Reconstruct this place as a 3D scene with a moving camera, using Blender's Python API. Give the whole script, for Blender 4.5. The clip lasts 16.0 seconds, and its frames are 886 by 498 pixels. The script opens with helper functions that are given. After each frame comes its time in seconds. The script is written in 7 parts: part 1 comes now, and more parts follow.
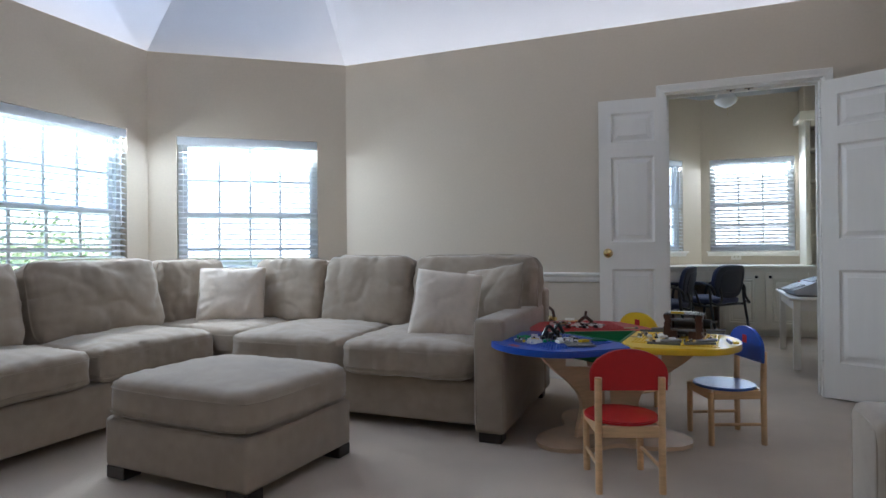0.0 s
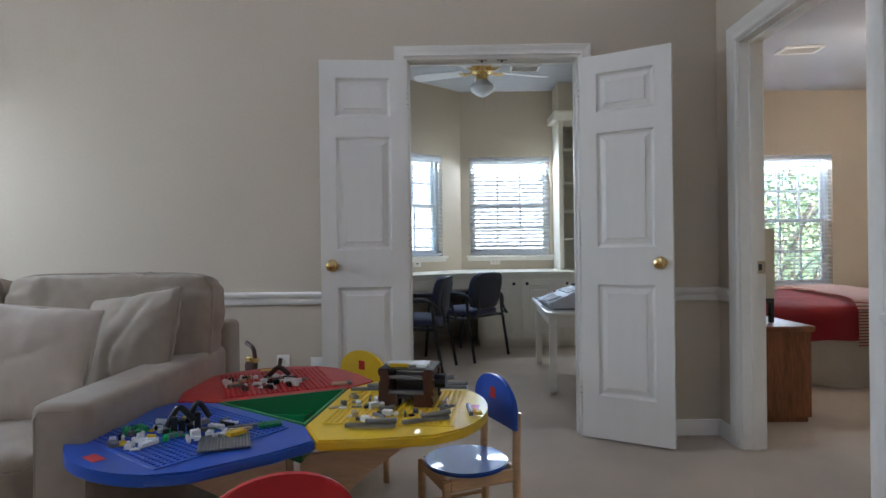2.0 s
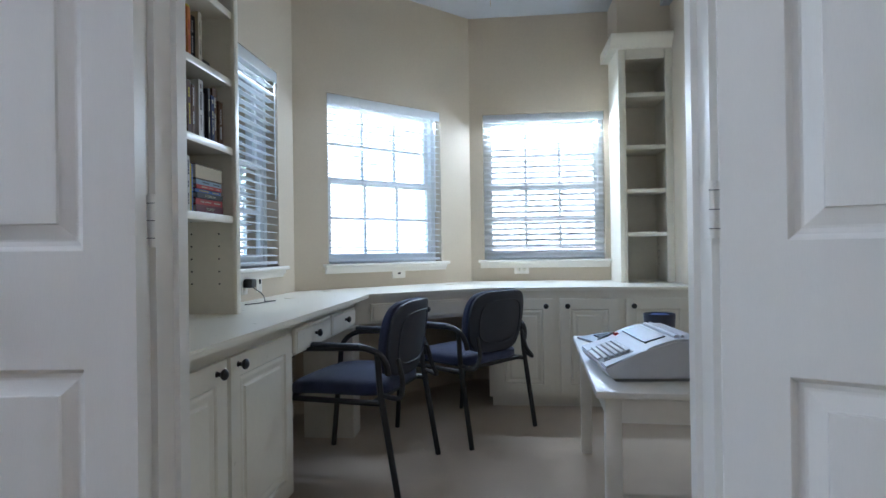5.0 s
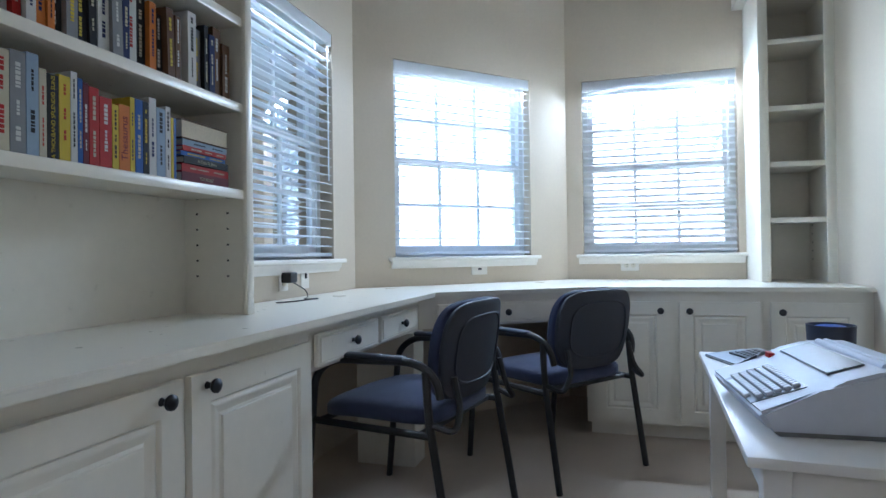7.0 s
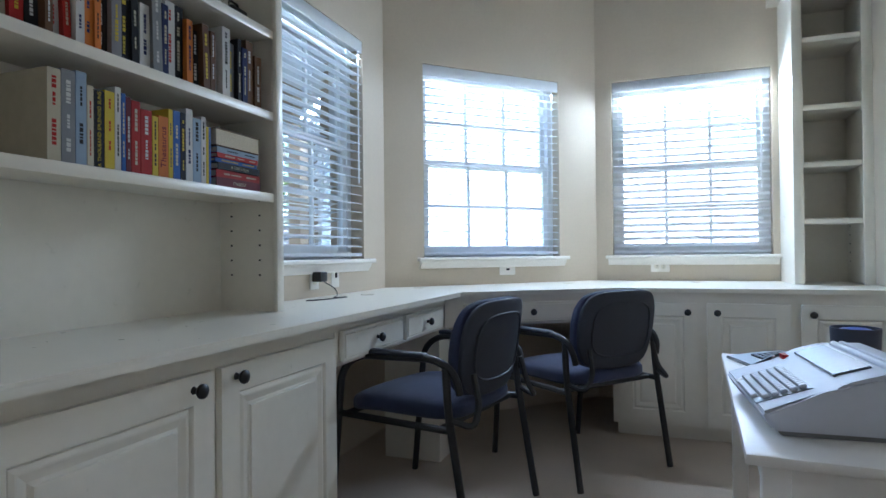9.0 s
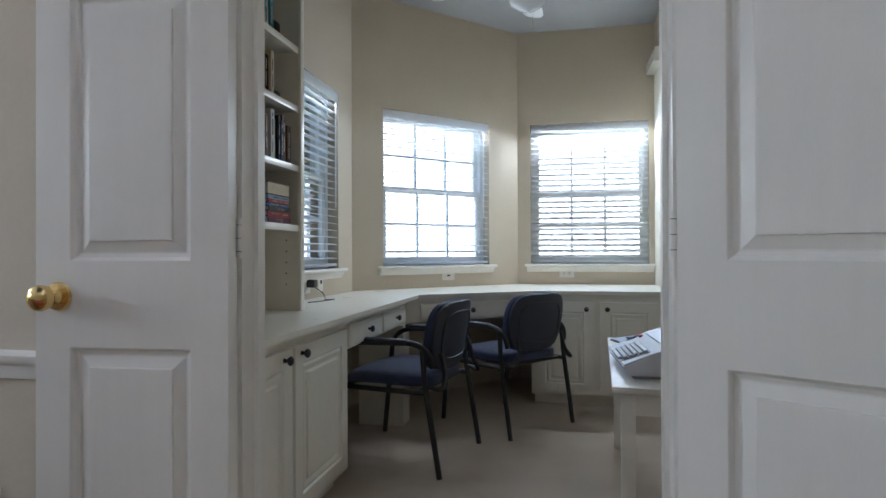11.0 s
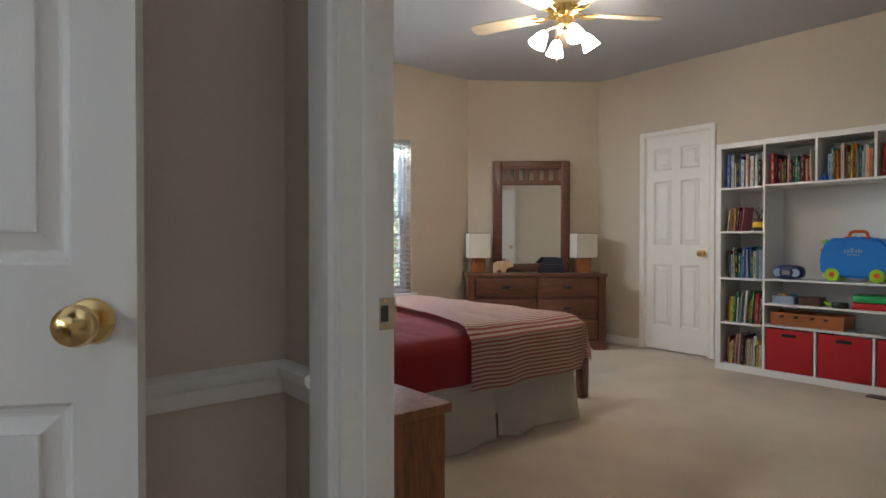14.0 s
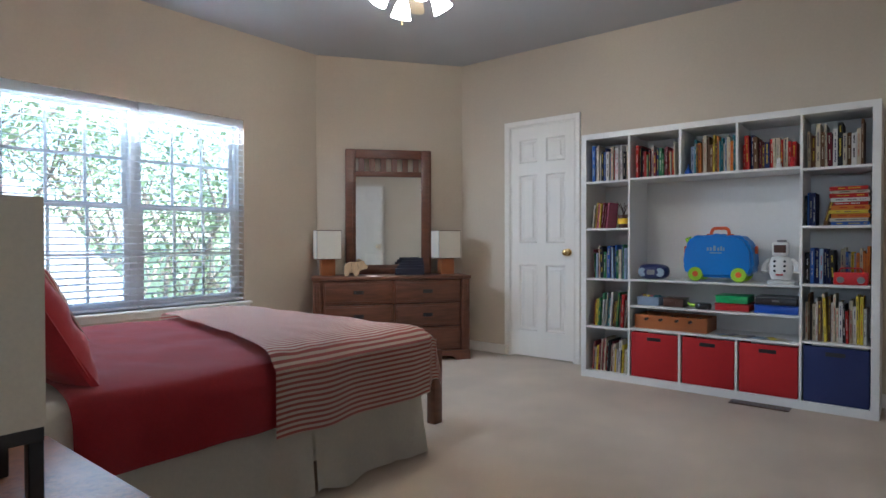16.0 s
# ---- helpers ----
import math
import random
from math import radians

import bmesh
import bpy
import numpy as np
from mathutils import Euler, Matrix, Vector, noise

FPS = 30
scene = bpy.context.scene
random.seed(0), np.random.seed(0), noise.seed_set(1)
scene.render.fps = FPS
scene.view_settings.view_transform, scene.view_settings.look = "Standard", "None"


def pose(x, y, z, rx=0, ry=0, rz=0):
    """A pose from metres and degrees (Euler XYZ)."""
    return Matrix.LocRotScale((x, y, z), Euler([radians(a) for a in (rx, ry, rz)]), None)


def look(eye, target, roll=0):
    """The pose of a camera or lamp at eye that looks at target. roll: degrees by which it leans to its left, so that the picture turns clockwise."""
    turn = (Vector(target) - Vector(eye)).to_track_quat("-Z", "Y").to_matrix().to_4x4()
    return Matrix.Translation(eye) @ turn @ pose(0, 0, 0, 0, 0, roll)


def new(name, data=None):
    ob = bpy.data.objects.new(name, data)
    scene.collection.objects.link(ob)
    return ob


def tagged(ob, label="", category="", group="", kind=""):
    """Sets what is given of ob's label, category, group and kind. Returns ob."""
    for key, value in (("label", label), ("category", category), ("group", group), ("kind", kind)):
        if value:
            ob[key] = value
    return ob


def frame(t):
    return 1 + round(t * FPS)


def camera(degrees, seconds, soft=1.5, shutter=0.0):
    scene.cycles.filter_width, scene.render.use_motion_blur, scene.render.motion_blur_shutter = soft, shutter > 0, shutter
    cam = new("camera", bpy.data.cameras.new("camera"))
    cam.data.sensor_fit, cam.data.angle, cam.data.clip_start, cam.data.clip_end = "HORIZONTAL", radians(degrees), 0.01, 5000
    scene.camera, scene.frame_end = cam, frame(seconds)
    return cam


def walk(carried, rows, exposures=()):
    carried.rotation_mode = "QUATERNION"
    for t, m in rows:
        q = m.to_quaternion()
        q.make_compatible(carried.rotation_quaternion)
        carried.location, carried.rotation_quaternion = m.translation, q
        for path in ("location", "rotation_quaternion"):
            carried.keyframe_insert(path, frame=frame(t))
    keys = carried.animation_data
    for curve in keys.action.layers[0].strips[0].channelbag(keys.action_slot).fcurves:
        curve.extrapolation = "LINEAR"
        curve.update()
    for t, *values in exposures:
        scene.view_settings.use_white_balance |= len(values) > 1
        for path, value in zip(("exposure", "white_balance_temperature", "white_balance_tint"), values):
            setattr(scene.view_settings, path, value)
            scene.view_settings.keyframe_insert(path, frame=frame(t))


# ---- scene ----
cam = camera(74.4, 16.0)
PATH = [
    (0, (0.232, 0.075, 0.966), (-0.504, 1.935, 0.974), -0.5),
    (0.5, (0.214, 0.284, 0.997), (-0.314, 2.213, 0.994), -0.4),
    (1, (0.2, 0.536, 0.999), (-0.013, 2.525, 0.993), -0.5),
    (1.5, (0.288, 0.91, 1.022), (0.202, 2.908, 1.018), -0.6),
    (2, (0.413, 1.319, 1.029), (0.392, 3.319, 1.026), -0.7),
    (2.5, (0.533, 1.702, 1.036), (0.567, 3.702, 1.036), -0.7),
    (3, (0.687, 2.135, 1.04), (0.734, 4.134, 1.04), -0.8),
    (5.5, (0.796, 3.78, 0.999), (0.526, 5.761, 1.012), -0.8),
    (6, (0.804, 3.968, 0.98), (0.475, 5.941, 0.998), -0.8),
    (6.5, (0.82, 4.09, 0.957), (0.396, 6.044, 0.974), -0.8),
    (7, (0.844, 4.18, 0.956), (0.286, 6.1, 0.973), -0.8),
    (7.5, (0.871, 4.239, 0.96), (0.227, 6.132, 0.975), -0.6),
    (8, (0.897, 4.275, 0.955), (0.206, 6.152, 0.973), -0.6),
    (10.5, (0.926, 3.542, 1.012), (0.368, 5.462, 1.028), -0.5),
    (11, (0.907, 3.288, 1.039), (0.51, 5.248, 1.05), -0.2),
    (11.5, (0.861, 3.034, 1.041), (0.767, 5.031, 1.05), -0.3),
    (12, (0.839, 2.885, 1.035), (1.125, 4.865, 1.037), -0.4),
    (12.5, (0.885, 2.891, 1.037), (1.527, 4.785, 1.032), -0.6),
    (13, (1.024, 3.004, 1.038), (1.934, 4.784, 1.027), -0.6),
    (13.5, (1.165, 3.123, 1.046), (2.252, 4.802, 1.019), -0.0),
    (14, (1.335, 3.308, 1.055), (2.607, 4.851, 1.028), -0.0),
    (14.5, (1.451, 3.422, 1.047), (2.866, 4.835, 1.018), 0.0),
    (15, (1.715, 3.47, 1.061), (3.176, 4.835, 1.029), -0.1),
    (15.5, (1.833, 3.544, 1.062), (3.355, 4.841, 1.028), -0.2),
    (16, (1.994, 3.612, 1.04), (3.551, 4.867, 1.013), -0.1),
]
EXPOSURE = [(0, 2.4, 5650, 10), (1.5, 2.45, 5700, 10), (3, 2.55, 5750, 10), (5.5, 2.9, 5300, 10), (7, 3.06, 5150, 10), (8, 3.06, 5150, 10), (10.5, 2.58, 5600, 10), (12, 2.42, 6000, 10), (13.5, 2.2, 6050, 10), (14.2, 2.32, 5900, 10), (15, 2.38, 5350, 10), (16, 2.4, 5250, 10)]
walk(cam, [(t, look(eye, target, roll)) for t, eye, target, roll in PATH], EXPOSURE)

# ---- light ----
world = bpy.data.worlds.new("sky")
scene.world = world
world.use_nodes = True
wn = world.node_tree.nodes
sky = wn.new("ShaderNodeTexSky")
sky.sky_type = "NISHITA"
sky.sun_disc = False
sky.sun_elevation, sky.sun_rotation = radians(52), radians(150)
world.node_tree.links.new(sky.outputs[0], wn["Background"].inputs[0])
wn["Background"].inputs[1].default_value = 0.15
sun = new("sun", bpy.data.lights.new("sun", "SUN"))
sun.data.energy, sun.data.angle, sun.data.color = 5.0, radians(3), (1.0, 0.95, 0.88)
sun.matrix_world = look((6, -10.4, 15.4), (0, 0, 0))

# ---- helpers of this scene ----
def bmnew():
    return bmesh.new()


def part(name, bm, material, parent=None, label="", smooth=True):
    bmesh.ops.recalc_face_normals(bm, faces=bm.faces)
    me = bpy.data.meshes.new(name)
    bm.to_mesh(me)
    bm.free()
    if smooth:
        me.shade_smooth()
        me.set_sharp_from_angle(angle=radians(35))
    for m in material if isinstance(material, (list, tuple)) else [material]:
        me.materials.append(m)
    ob = new(name, me)
    if parent is not None:
        ob.parent = parent
    if label:
        ob["label"] = label
    return ob


def thing(name, m, label, category, group="", kind=""):
    ob = new(name)
    ob.empty_display_size = 0.1
    ob.matrix_world = m
    return tagged(ob, label, category, group, kind)


def share(ob, name, parent, m):
    """Another object on the same mesh, under a parent, at the local pose m."""
    o = new(name, ob.data)
    o.parent = parent
    o.matrix_basis = m
    return o


def box(bm, x0, y0, z0, x1, y1, z1, m=None, mi=0):
    co = [Vector(c) for c in ((x0, y0, z0), (x1, y0, z0), (x1, y1, z0), (x0, y1, z0), (x0, y0, z1), (x1, y0, z1), (x1, y1, z1), (x0, y1, z1))]
    v = [bm.verts.new(m @ c if m else c) for c in co]
    for f in ((0, 3, 2, 1), (4, 5, 6, 7), (0, 1, 5, 4), (1, 2, 6, 5), (2, 3, 7, 6), (3, 0, 4, 7)):
        bm.faces.new([v[i] for i in f]).material_index = mi


def join(bm, other, m=None):
    """Add another bmesh to bm, and free it."""
    vs = {v: bm.verts.new(m @ v.co if m else v.co) for v in other.verts}
    for f in other.faces:
        bm.faces.new([vs[v] for v in f.verts]).material_index = f.material_index
    other.free()


def rbox(bm, x0, y0, z0, x1, y1, z1, r=0.01, seg=2, m=None, mi=0):
    b = bmesh.new()
    box(b, x0, y0, z0, x1, y1, z1, None, mi)
    bmesh.ops.bevel(b, geom=list(b.edges), offset=r, segments=seg, affect="EDGES", profile=0.5)
    join(bm, b, m)


def lathe(bm, prof, m=None, n=20, mi=0):
    rings = []
    for r, z in prof:
        ring = [Vector((r * math.cos(2 * math.pi * i / n), r * math.sin(2 * math.pi * i / n), z)) for i in range(n)]
        rings.append([bm.verts.new(m @ c if m else c) for c in ring])
    for a, b in zip(rings, rings[1:]):
        for i in range(n):
            bm.faces.new((a[i], a[(i + 1) % n], b[(i + 1) % n], b[i])).material_index = mi
    for ring in (rings[0], rings[-1]):
        bm.faces.new(ring).material_index = mi


def tube(bm, pts, r, n=10, mi=0, flat=1.0):
    pts = [Vector(p) for p in pts]
    rings = []
    side = None
    for i, p in enumerate(pts):
        d = (pts[min(i + 1, len(pts) - 1)] - pts[max(i - 1, 0)]).normalized()
        if side is None:
            side = d.orthogonal().normalized()
        side = (side - d * side.dot(d)).normalized()
        up = d.cross(side)
        rings.append([bm.verts.new(p + r * (math.cos(2 * math.pi * k / n) * side + flat * math.sin(2 * math.pi * k / n) * up)) for k in range(n)])
    for a, b in zip(rings, rings[1:]):
        for k in range(n):
            bm.faces.new((a[k], a[(k + 1) % n], b[(k + 1) % n], b[k])).material_index = mi
    for ring in (rings[0], rings[-1]):
        bm.faces.new(ring).material_index = mi


def bend(pts, r, seg=5):
    """A polyline with its inner corners rounded by radius r."""
    pts = [Vector(p) for p in pts]
    made = [pts[0]]
    for a, b, c in zip(pts, pts[1:], pts[2:]):
        p, q = b + (a - b).normalized() * r, b + (c - b).normalized() * r
        made += [p.lerp(b, i / seg).lerp(b.lerp(q, i / seg), i / seg) for i in range(seg + 1)]
    return made + [pts[-1]]


def prism(bm, pts, z0, z1, m=None, mi=0):
    lo = [bm.verts.new(m @ Vector((x, y, z0)) if m else Vector((x, y, z0))) for x, y in pts]
    hi = [bm.verts.new(m @ Vector((x, y, z1)) if m else Vector((x, y, z1))) for x, y in pts]
    for f in [lo, hi] + [(lo[i], lo[(i + 1) % len(pts)], hi[(i + 1) % len(pts)], hi[i]) for i in range(len(pts))]:
        bm.faces.new(f).material_index = mi


def sweep(bm, prof, s0, s1, m):
    """A profile of (out, z) drawn along the first axis of m from s0 to s1."""
    a = [bm.verts.new(m @ Vector((s0, d, z))) for d, z in prof]
    b = [bm.verts.new(m @ Vector((s1, d, z))) for d, z in prof]
    for f in [a, b] + [(a[i], a[(i + 1) % len(a)], b[(i + 1) % len(a)], b[i]) for i in range(len(a))]:
        bm.faces.new(f)


def wall_axes(p0, p1):
    """Axes of a wall with the room on the left of p0 to p1: along, outwards, up."""
    u = Vector((p1[0] - p0[0], p1[1] - p0[1], 0)).normalized()
    m = Matrix.Identity(4)
    m.col[0][:3], m.col[1][:3], m.col[3][:3] = u, (u.y, -u.x, 0), (p0[0], p0[1], 0)
    return m, (Vector(p1) - Vector(p0)).length


# ---- materials ----
def material(name, colour, rough=0.6, metal=0.0, vary=0.06, grain=40.0, stains=2.0, bump=0.1, bump_scale=200.0, stretch=(1, 1, 1), spec=0.5, sheen=0.0, coat=0.0, per_object=0.0, random_hue=0.0):
    """A surface with variation at two scales and fine relief."""
    mt = bpy.data.materials.new(name)
    mt.use_nodes = True
    nt = mt.node_tree
    n, l = nt.nodes, nt.links
    b = n["Principled BSDF"]
    co, mp = n.new("ShaderNodeTexCoord"), n.new("ShaderNodeMapping")
    mp.inputs["Scale"].default_value = stretch
    l.new(co.outputs["Object"], mp.inputs["Vector"])
    big, fine, bumpy = (n.new("ShaderNodeTexNoise") for _ in range(3))
    for t, s, d in ((big, stains, 3), (fine, grain, 4), (bumpy, bump_scale, 3)):
        t.inputs["Scale"].default_value, t.inputs["Detail"].default_value = s, d
        l.new(mp.outputs[0], t.inputs["Vector"])
    mix, add = n.new("ShaderNodeMix"), n.new("ShaderNodeMath")
    mix.data_type = "RGBA"
    add.operation = "ADD"
    half = n.new("ShaderNodeMath")
    half.operation, half.inputs[1].default_value = "MULTIPLY", 0.5
    l.new(big.outputs[0], add.inputs[0])
    l.new(fine.outputs[0], add.inputs[1])
    l.new(add.outputs[0], half.inputs[0])
    ramp = n.new("ShaderNodeMapRange")
    ramp.inputs[1].default_value, ramp.inputs[2].default_value = 0.35, 0.65
    l.new(half.outputs[0], ramp.inputs[0])
    l.new(ramp.outputs[0], mix.inputs[0])
    mix.inputs[6].default_value = [c * (1 - vary) for c in colour] + [1]
    mix.inputs[7].default_value = [min(1, c * (1 + vary)) for c in colour] + [1]
    out = mix.outputs[2]
    if per_object or random_hue:
        info, hsv, rng = n.new("ShaderNodeObjectInfo"), n.new("ShaderNodeHueSaturation"), n.new("ShaderNodeMapRange")
        rng.inputs[3].default_value, rng.inputs[4].default_value = 1 - per_object, 1 + per_object
        l.new(info.outputs["Random"], rng.inputs[0])
        l.new(rng.outputs[0], hsv.inputs["Value"])
        l.new(out, hsv.inputs["Color"])
        out = hsv.outputs[0]
    l.new(out, b.inputs["Base Color"])
    rr = n.new("ShaderNodeMapRange")
    rr.inputs[3].default_value, rr.inputs[4].default_value = max(0.02, rough - 0.06), min(1, rough + 0.06)
    l.new(fine.outputs[0], rr.inputs[0])
    l.new(rr.outputs[0], b.inputs["Roughness"])
    b.inputs["Metallic"].default_value = metal
    b.inputs["Specular IOR Level"].default_value = spec
    b.inputs["Sheen Weight"].default_value = sheen
    b.inputs["Coat Weight"].default_value = coat
    if bump:
        bp = n.new("ShaderNodeBump")
        bp.inputs["Strength"].default_value, bp.inputs["Distance"].default_value = bump, 0.004
        l.new(bumpy.outputs[0], bp.inputs["Height"])
        l.new(bp.outputs[0], b.inputs["Normal"])
    return mt


PAINT = material("beige wall paint", (0.60, 0.512, 0.395), 0.75, vary=0.03, grain=60, stains=0.8, bump=0.12, bump_scale=260)
# white ceilings with shade put into the colour: greyed to render less bright
CEILING = material("white ceiling paint, greyed for shade", (0.46, 0.465, 0.48), 0.85, vary=0.02, grain=80, stains=1.0, bump=0.15, bump_scale=180)
TRIM = material("white gloss trim", (0.83, 0.79, 0.72), 0.36, vary=0.025, grain=30, stains=2.5, bump=0.05, bump_scale=90)
DOOR = material("white door paint", (0.83, 0.79, 0.72), 0.38, vary=0.02, grain=60, stains=2, bump=0.12, bump_scale=60, stretch=(14, 14, 1))
CABINET = material("cream cabinet paint", (0.83, 0.78, 0.67), 0.30, vary=0.025, grain=30, stains=2.0, bump=0.05, bump_scale=80)
CARPET = material("beige carpet", (0.56, 0.455, 0.345), 0.95, vary=0.24, grain=240, stains=1.4, bump=1.0, bump_scale=420, sheen=0.2)
SLAT = material("white blind slat", (0.88, 0.89, 0.90), 0.45, vary=0.02, bump=0.03)
FRAMEWHITE = material("white window frame", (0.86, 0.86, 0.85), 0.4, vary=0.02, bump=0.03)
BRASS = material("polished brass", (0.80, 0.58, 0.24), 0.18, 1.0, vary=0.05, bump=0.02)
STEEL = material("dull nickel", (0.50, 0.42, 0.31), 0.35, 1.0, vary=0.1, bump=0.05)
BLACK = material("black painted iron", (0.018, 0.017, 0.018), 0.38, vary=0.2, bump=0.05)
PLASTICW = material("ivory plastic", (0.75, 0.70, 0.58), 0.4, vary=0.02, bump=0.02)


def glass_material():
    mt = bpy.data.materials.new("window glass")
    mt.use_nodes = True
    n, l = mt.node_tree.nodes, mt.node_tree.links
    clear, gloss, mix, lw = n.new("ShaderNodeBsdfTransparent"), n.new("ShaderNodeBsdfGlossy"), n.new("ShaderNodeMixShader"), n.new("ShaderNodeFresnel")
    gloss.inputs["Roughness"].default_value = 0.01
    clear.inputs[0].default_value = (0.93, 0.96, 0.95, 1)
    lw.inputs[0].default_value = 1.45
    l.new(lw.outputs[0], mix.inputs[0])
    l.new(clear.outputs[0], mix.inputs[1])
    l.new(gloss.outputs[0], mix.inputs[2])
    l.new(mix.outputs[0], n["Material Output"].inputs[0])
    return mt


GLASS = glass_material()


def let_light_through(mt, share_, tint):
    """Thin white plastic: part of the light that falls on one side leaves on the other."""
    n, l = mt.node_tree.nodes, mt.node_tree.links
    mix, thin = n.new("ShaderNodeMixShader"), n.new("ShaderNodeBsdfTranslucent")
    thin.inputs["Color"].default_value = (*tint, 1)
    mix.inputs[0].default_value = share_
    l.new(n["Principled BSDF"].outputs[0], mix.inputs[1])
    l.new(thin.outputs[0], mix.inputs[2])
    l.new(mix.outputs[0], n["Material Output"].inputs[0])


let_light_through(SLAT, 0.5, (0.94, 0.95, 0.96))


# ---- structure ----
def wall(name, p0, p1, top, th=0.12, holes=(), ext=(0.0, 0.0), base=0.0):
    m, length = wall_axes(p0, p1)
    bm = bmnew()
    s = -ext[0]
    for s0, s1, z0, z1 in sorted(holes):
        box(bm, s, 0, base, s0, th, top, m)
        if z0 > base:
            box(bm, s0, 0, base, s1, th, z0, m)
        if z1 < top:
            box(bm, s0, 0, z1, s1, th, top, m)
        s = s1
    box(bm, s, 0, base, length + ext[1], th, top, m)
    bmesh.ops.remove_doubles(bm, verts=bm.verts, dist=1e-5)
    return tagged(part(name, bm, PAINT, smooth=False), "beige painted wall with a fine orange-peel texture", "wall", kind="structure")


def runs(length, holes):
    s, made = 0.0, []
    for a, b in sorted(holes):
        if a > s:
            made.append((s, a))
        s = b
    if s < length:
        made.append((s, length))
    return made


def moulding(name, p0, p1, prof, holes=(), label="", category="trim"):
    m, length = wall_axes(p0, p1)
    bm = bmnew()
    for a, b in runs(length, holes):
        sweep(bm, prof, a, b, m)
    return tagged(part(name, bm, TRIM), label, category, kind="structure")


BASE_PROF = [(0.0, 0.0), (-0.014, 0.0), (-0.014, 0.060), (-0.009, 0.072), (-0.009, 0.080), (0.0, 0.085)]
RAIL_PROF = [(0.0, 0.729), (-0.01, 0.731), (-0.016, 0.742), (-0.016, 0.764), (-0.026, 0.77), (-0.032, 0.78), (-0.032, 0.791), (-0.018, 0.798), (0.0, 0.8)]


def baseboard(p0, p1, holes=()):
    moulding("baseboard", p0, p1, BASE_PROF, holes, "white painted baseboard along the carpet", "baseboard")


def chair_rail(p0, p1, holes=()):
    moulding("trim", p0, p1, RAIL_PROF, holes, "white moulded chair rail along the wall", "chair rail")


def casing(name, p0, p1, s0, s1, z1, th, w=0.075, sides=(1, 1), stop=0.075):
    """Jambs, head and moulded casing round a door opening in a wall."""
    m, _ = wall_axes(p0, p1)
    top = thing(name, Matrix.Identity(4), "white painted door frame with moulded casing", "door frame", kind="structure")
    j = 0.018
    for nm, a, b, c, d in (("jamb", s0, s0 + j, 0, z1), ("jamb", s1 - j, s1, 0, z1), ("head_jamb", s0 + j, s1 - j, z1 - j, z1)):
        bm = bmnew()
        box(bm, a, -0.002, c, b, th + 0.002, d, m)
        part(nm, bm, TRIM, top)
    bm = bmnew()
    for a, b in ((s0 + j, s0 + j + 0.011), (s1 - j - 0.011, s1 - j)):
        box(bm, a, stop, 0, b, stop + 0.03, z1 - j, m)
    box(bm, s0 + j + 0.011, stop, z1 - j - 0.011, s1 - j - 0.011, stop + 0.03, z1 - j, m)
    part("door_stop", bm, TRIM, top)
    e = 0.006
    steps = ((0.0, 0.010), (0.12, 0.017), (0.25, 0.013), (0.55, 0.013), (0.7, 0.018), (0.93, 0.020), (1.0, 0.014))
    for face, sign in ((0.0, -1), (th, 1)):
        if not sides[0 if sign < 0 else 1]:
            continue
        for left in (True, False):
            bm = bmnew()
            # ring profile from the opening outwards, mitred at the head
            pts = [(f * w, h) for f, h in steps]
            prof = [(0.0, 0.0)] + pts + [(w, 0.0)]
            lo, hi = [], []
            for o, h in prof:
                s = s0 + e - o if left else s1 - e + o
                lo.append(bm.verts.new(m @ Vector((s, face + sign * h, 0))))
                hi.append(bm.verts.new(m @ Vector((s, face + sign * h, z1 - e + o))))
            for i in range(len(prof)):
                k = (i + 1) % len(prof)
                bm.faces.new((lo[i], lo[k], hi[k], hi[i]))
            bm.faces.new(lo), bm.faces.new(hi)
            part("side_casing", bm, TRIM, top)
        bm = bmnew()
        a, b = [], []
        for o, h in prof:
            a.append(bm.verts.new(m @ Vector((s0 + e - o, face + sign * h, z1 - e + o))))
            b.append(bm.verts.new(m @ Vector((s1 - e + o, face + sign * h, z1 - e + o))))
        for i in range(len(prof)):
            k = (i + 1) % len(prof)
            bm.faces.new((a[i], a[k], b[k], b[i]))
        bm.faces.new(a), bm.faces.new(b)
        part("head_casing", bm, TRIM, top)
    return top


def panel_field(bm, x0, z0, x1, z1, face, sign):
    """A moulded, raised field set in a stile-and-rail surface at y = face; sign is the way out."""
    rings = []
    for inset, depth in ((0, 0), (0.003, 0.003), (0.008, 0.011), (0.016, 0.014), (0.020, 0.014), (0.044, 0.007), (0.0455, 0.002), (0.050, 0.0015)):
        y = face - sign * depth
        rings.append([bm.verts.new((x, y, z)) for x, z in ((x0 + inset, z0 + inset), (x1 - inset, z0 + inset), (x1 - inset, z1 - inset), (x0 + inset, z1 - inset))])
    for a, b in zip(rings, rings[1:]):
        for i in range(4):
            bm.faces.new((a[i], a[(i + 1) % 4], b[(i + 1) % 4], b[i]))
    bm.faces.new(rings[-1])


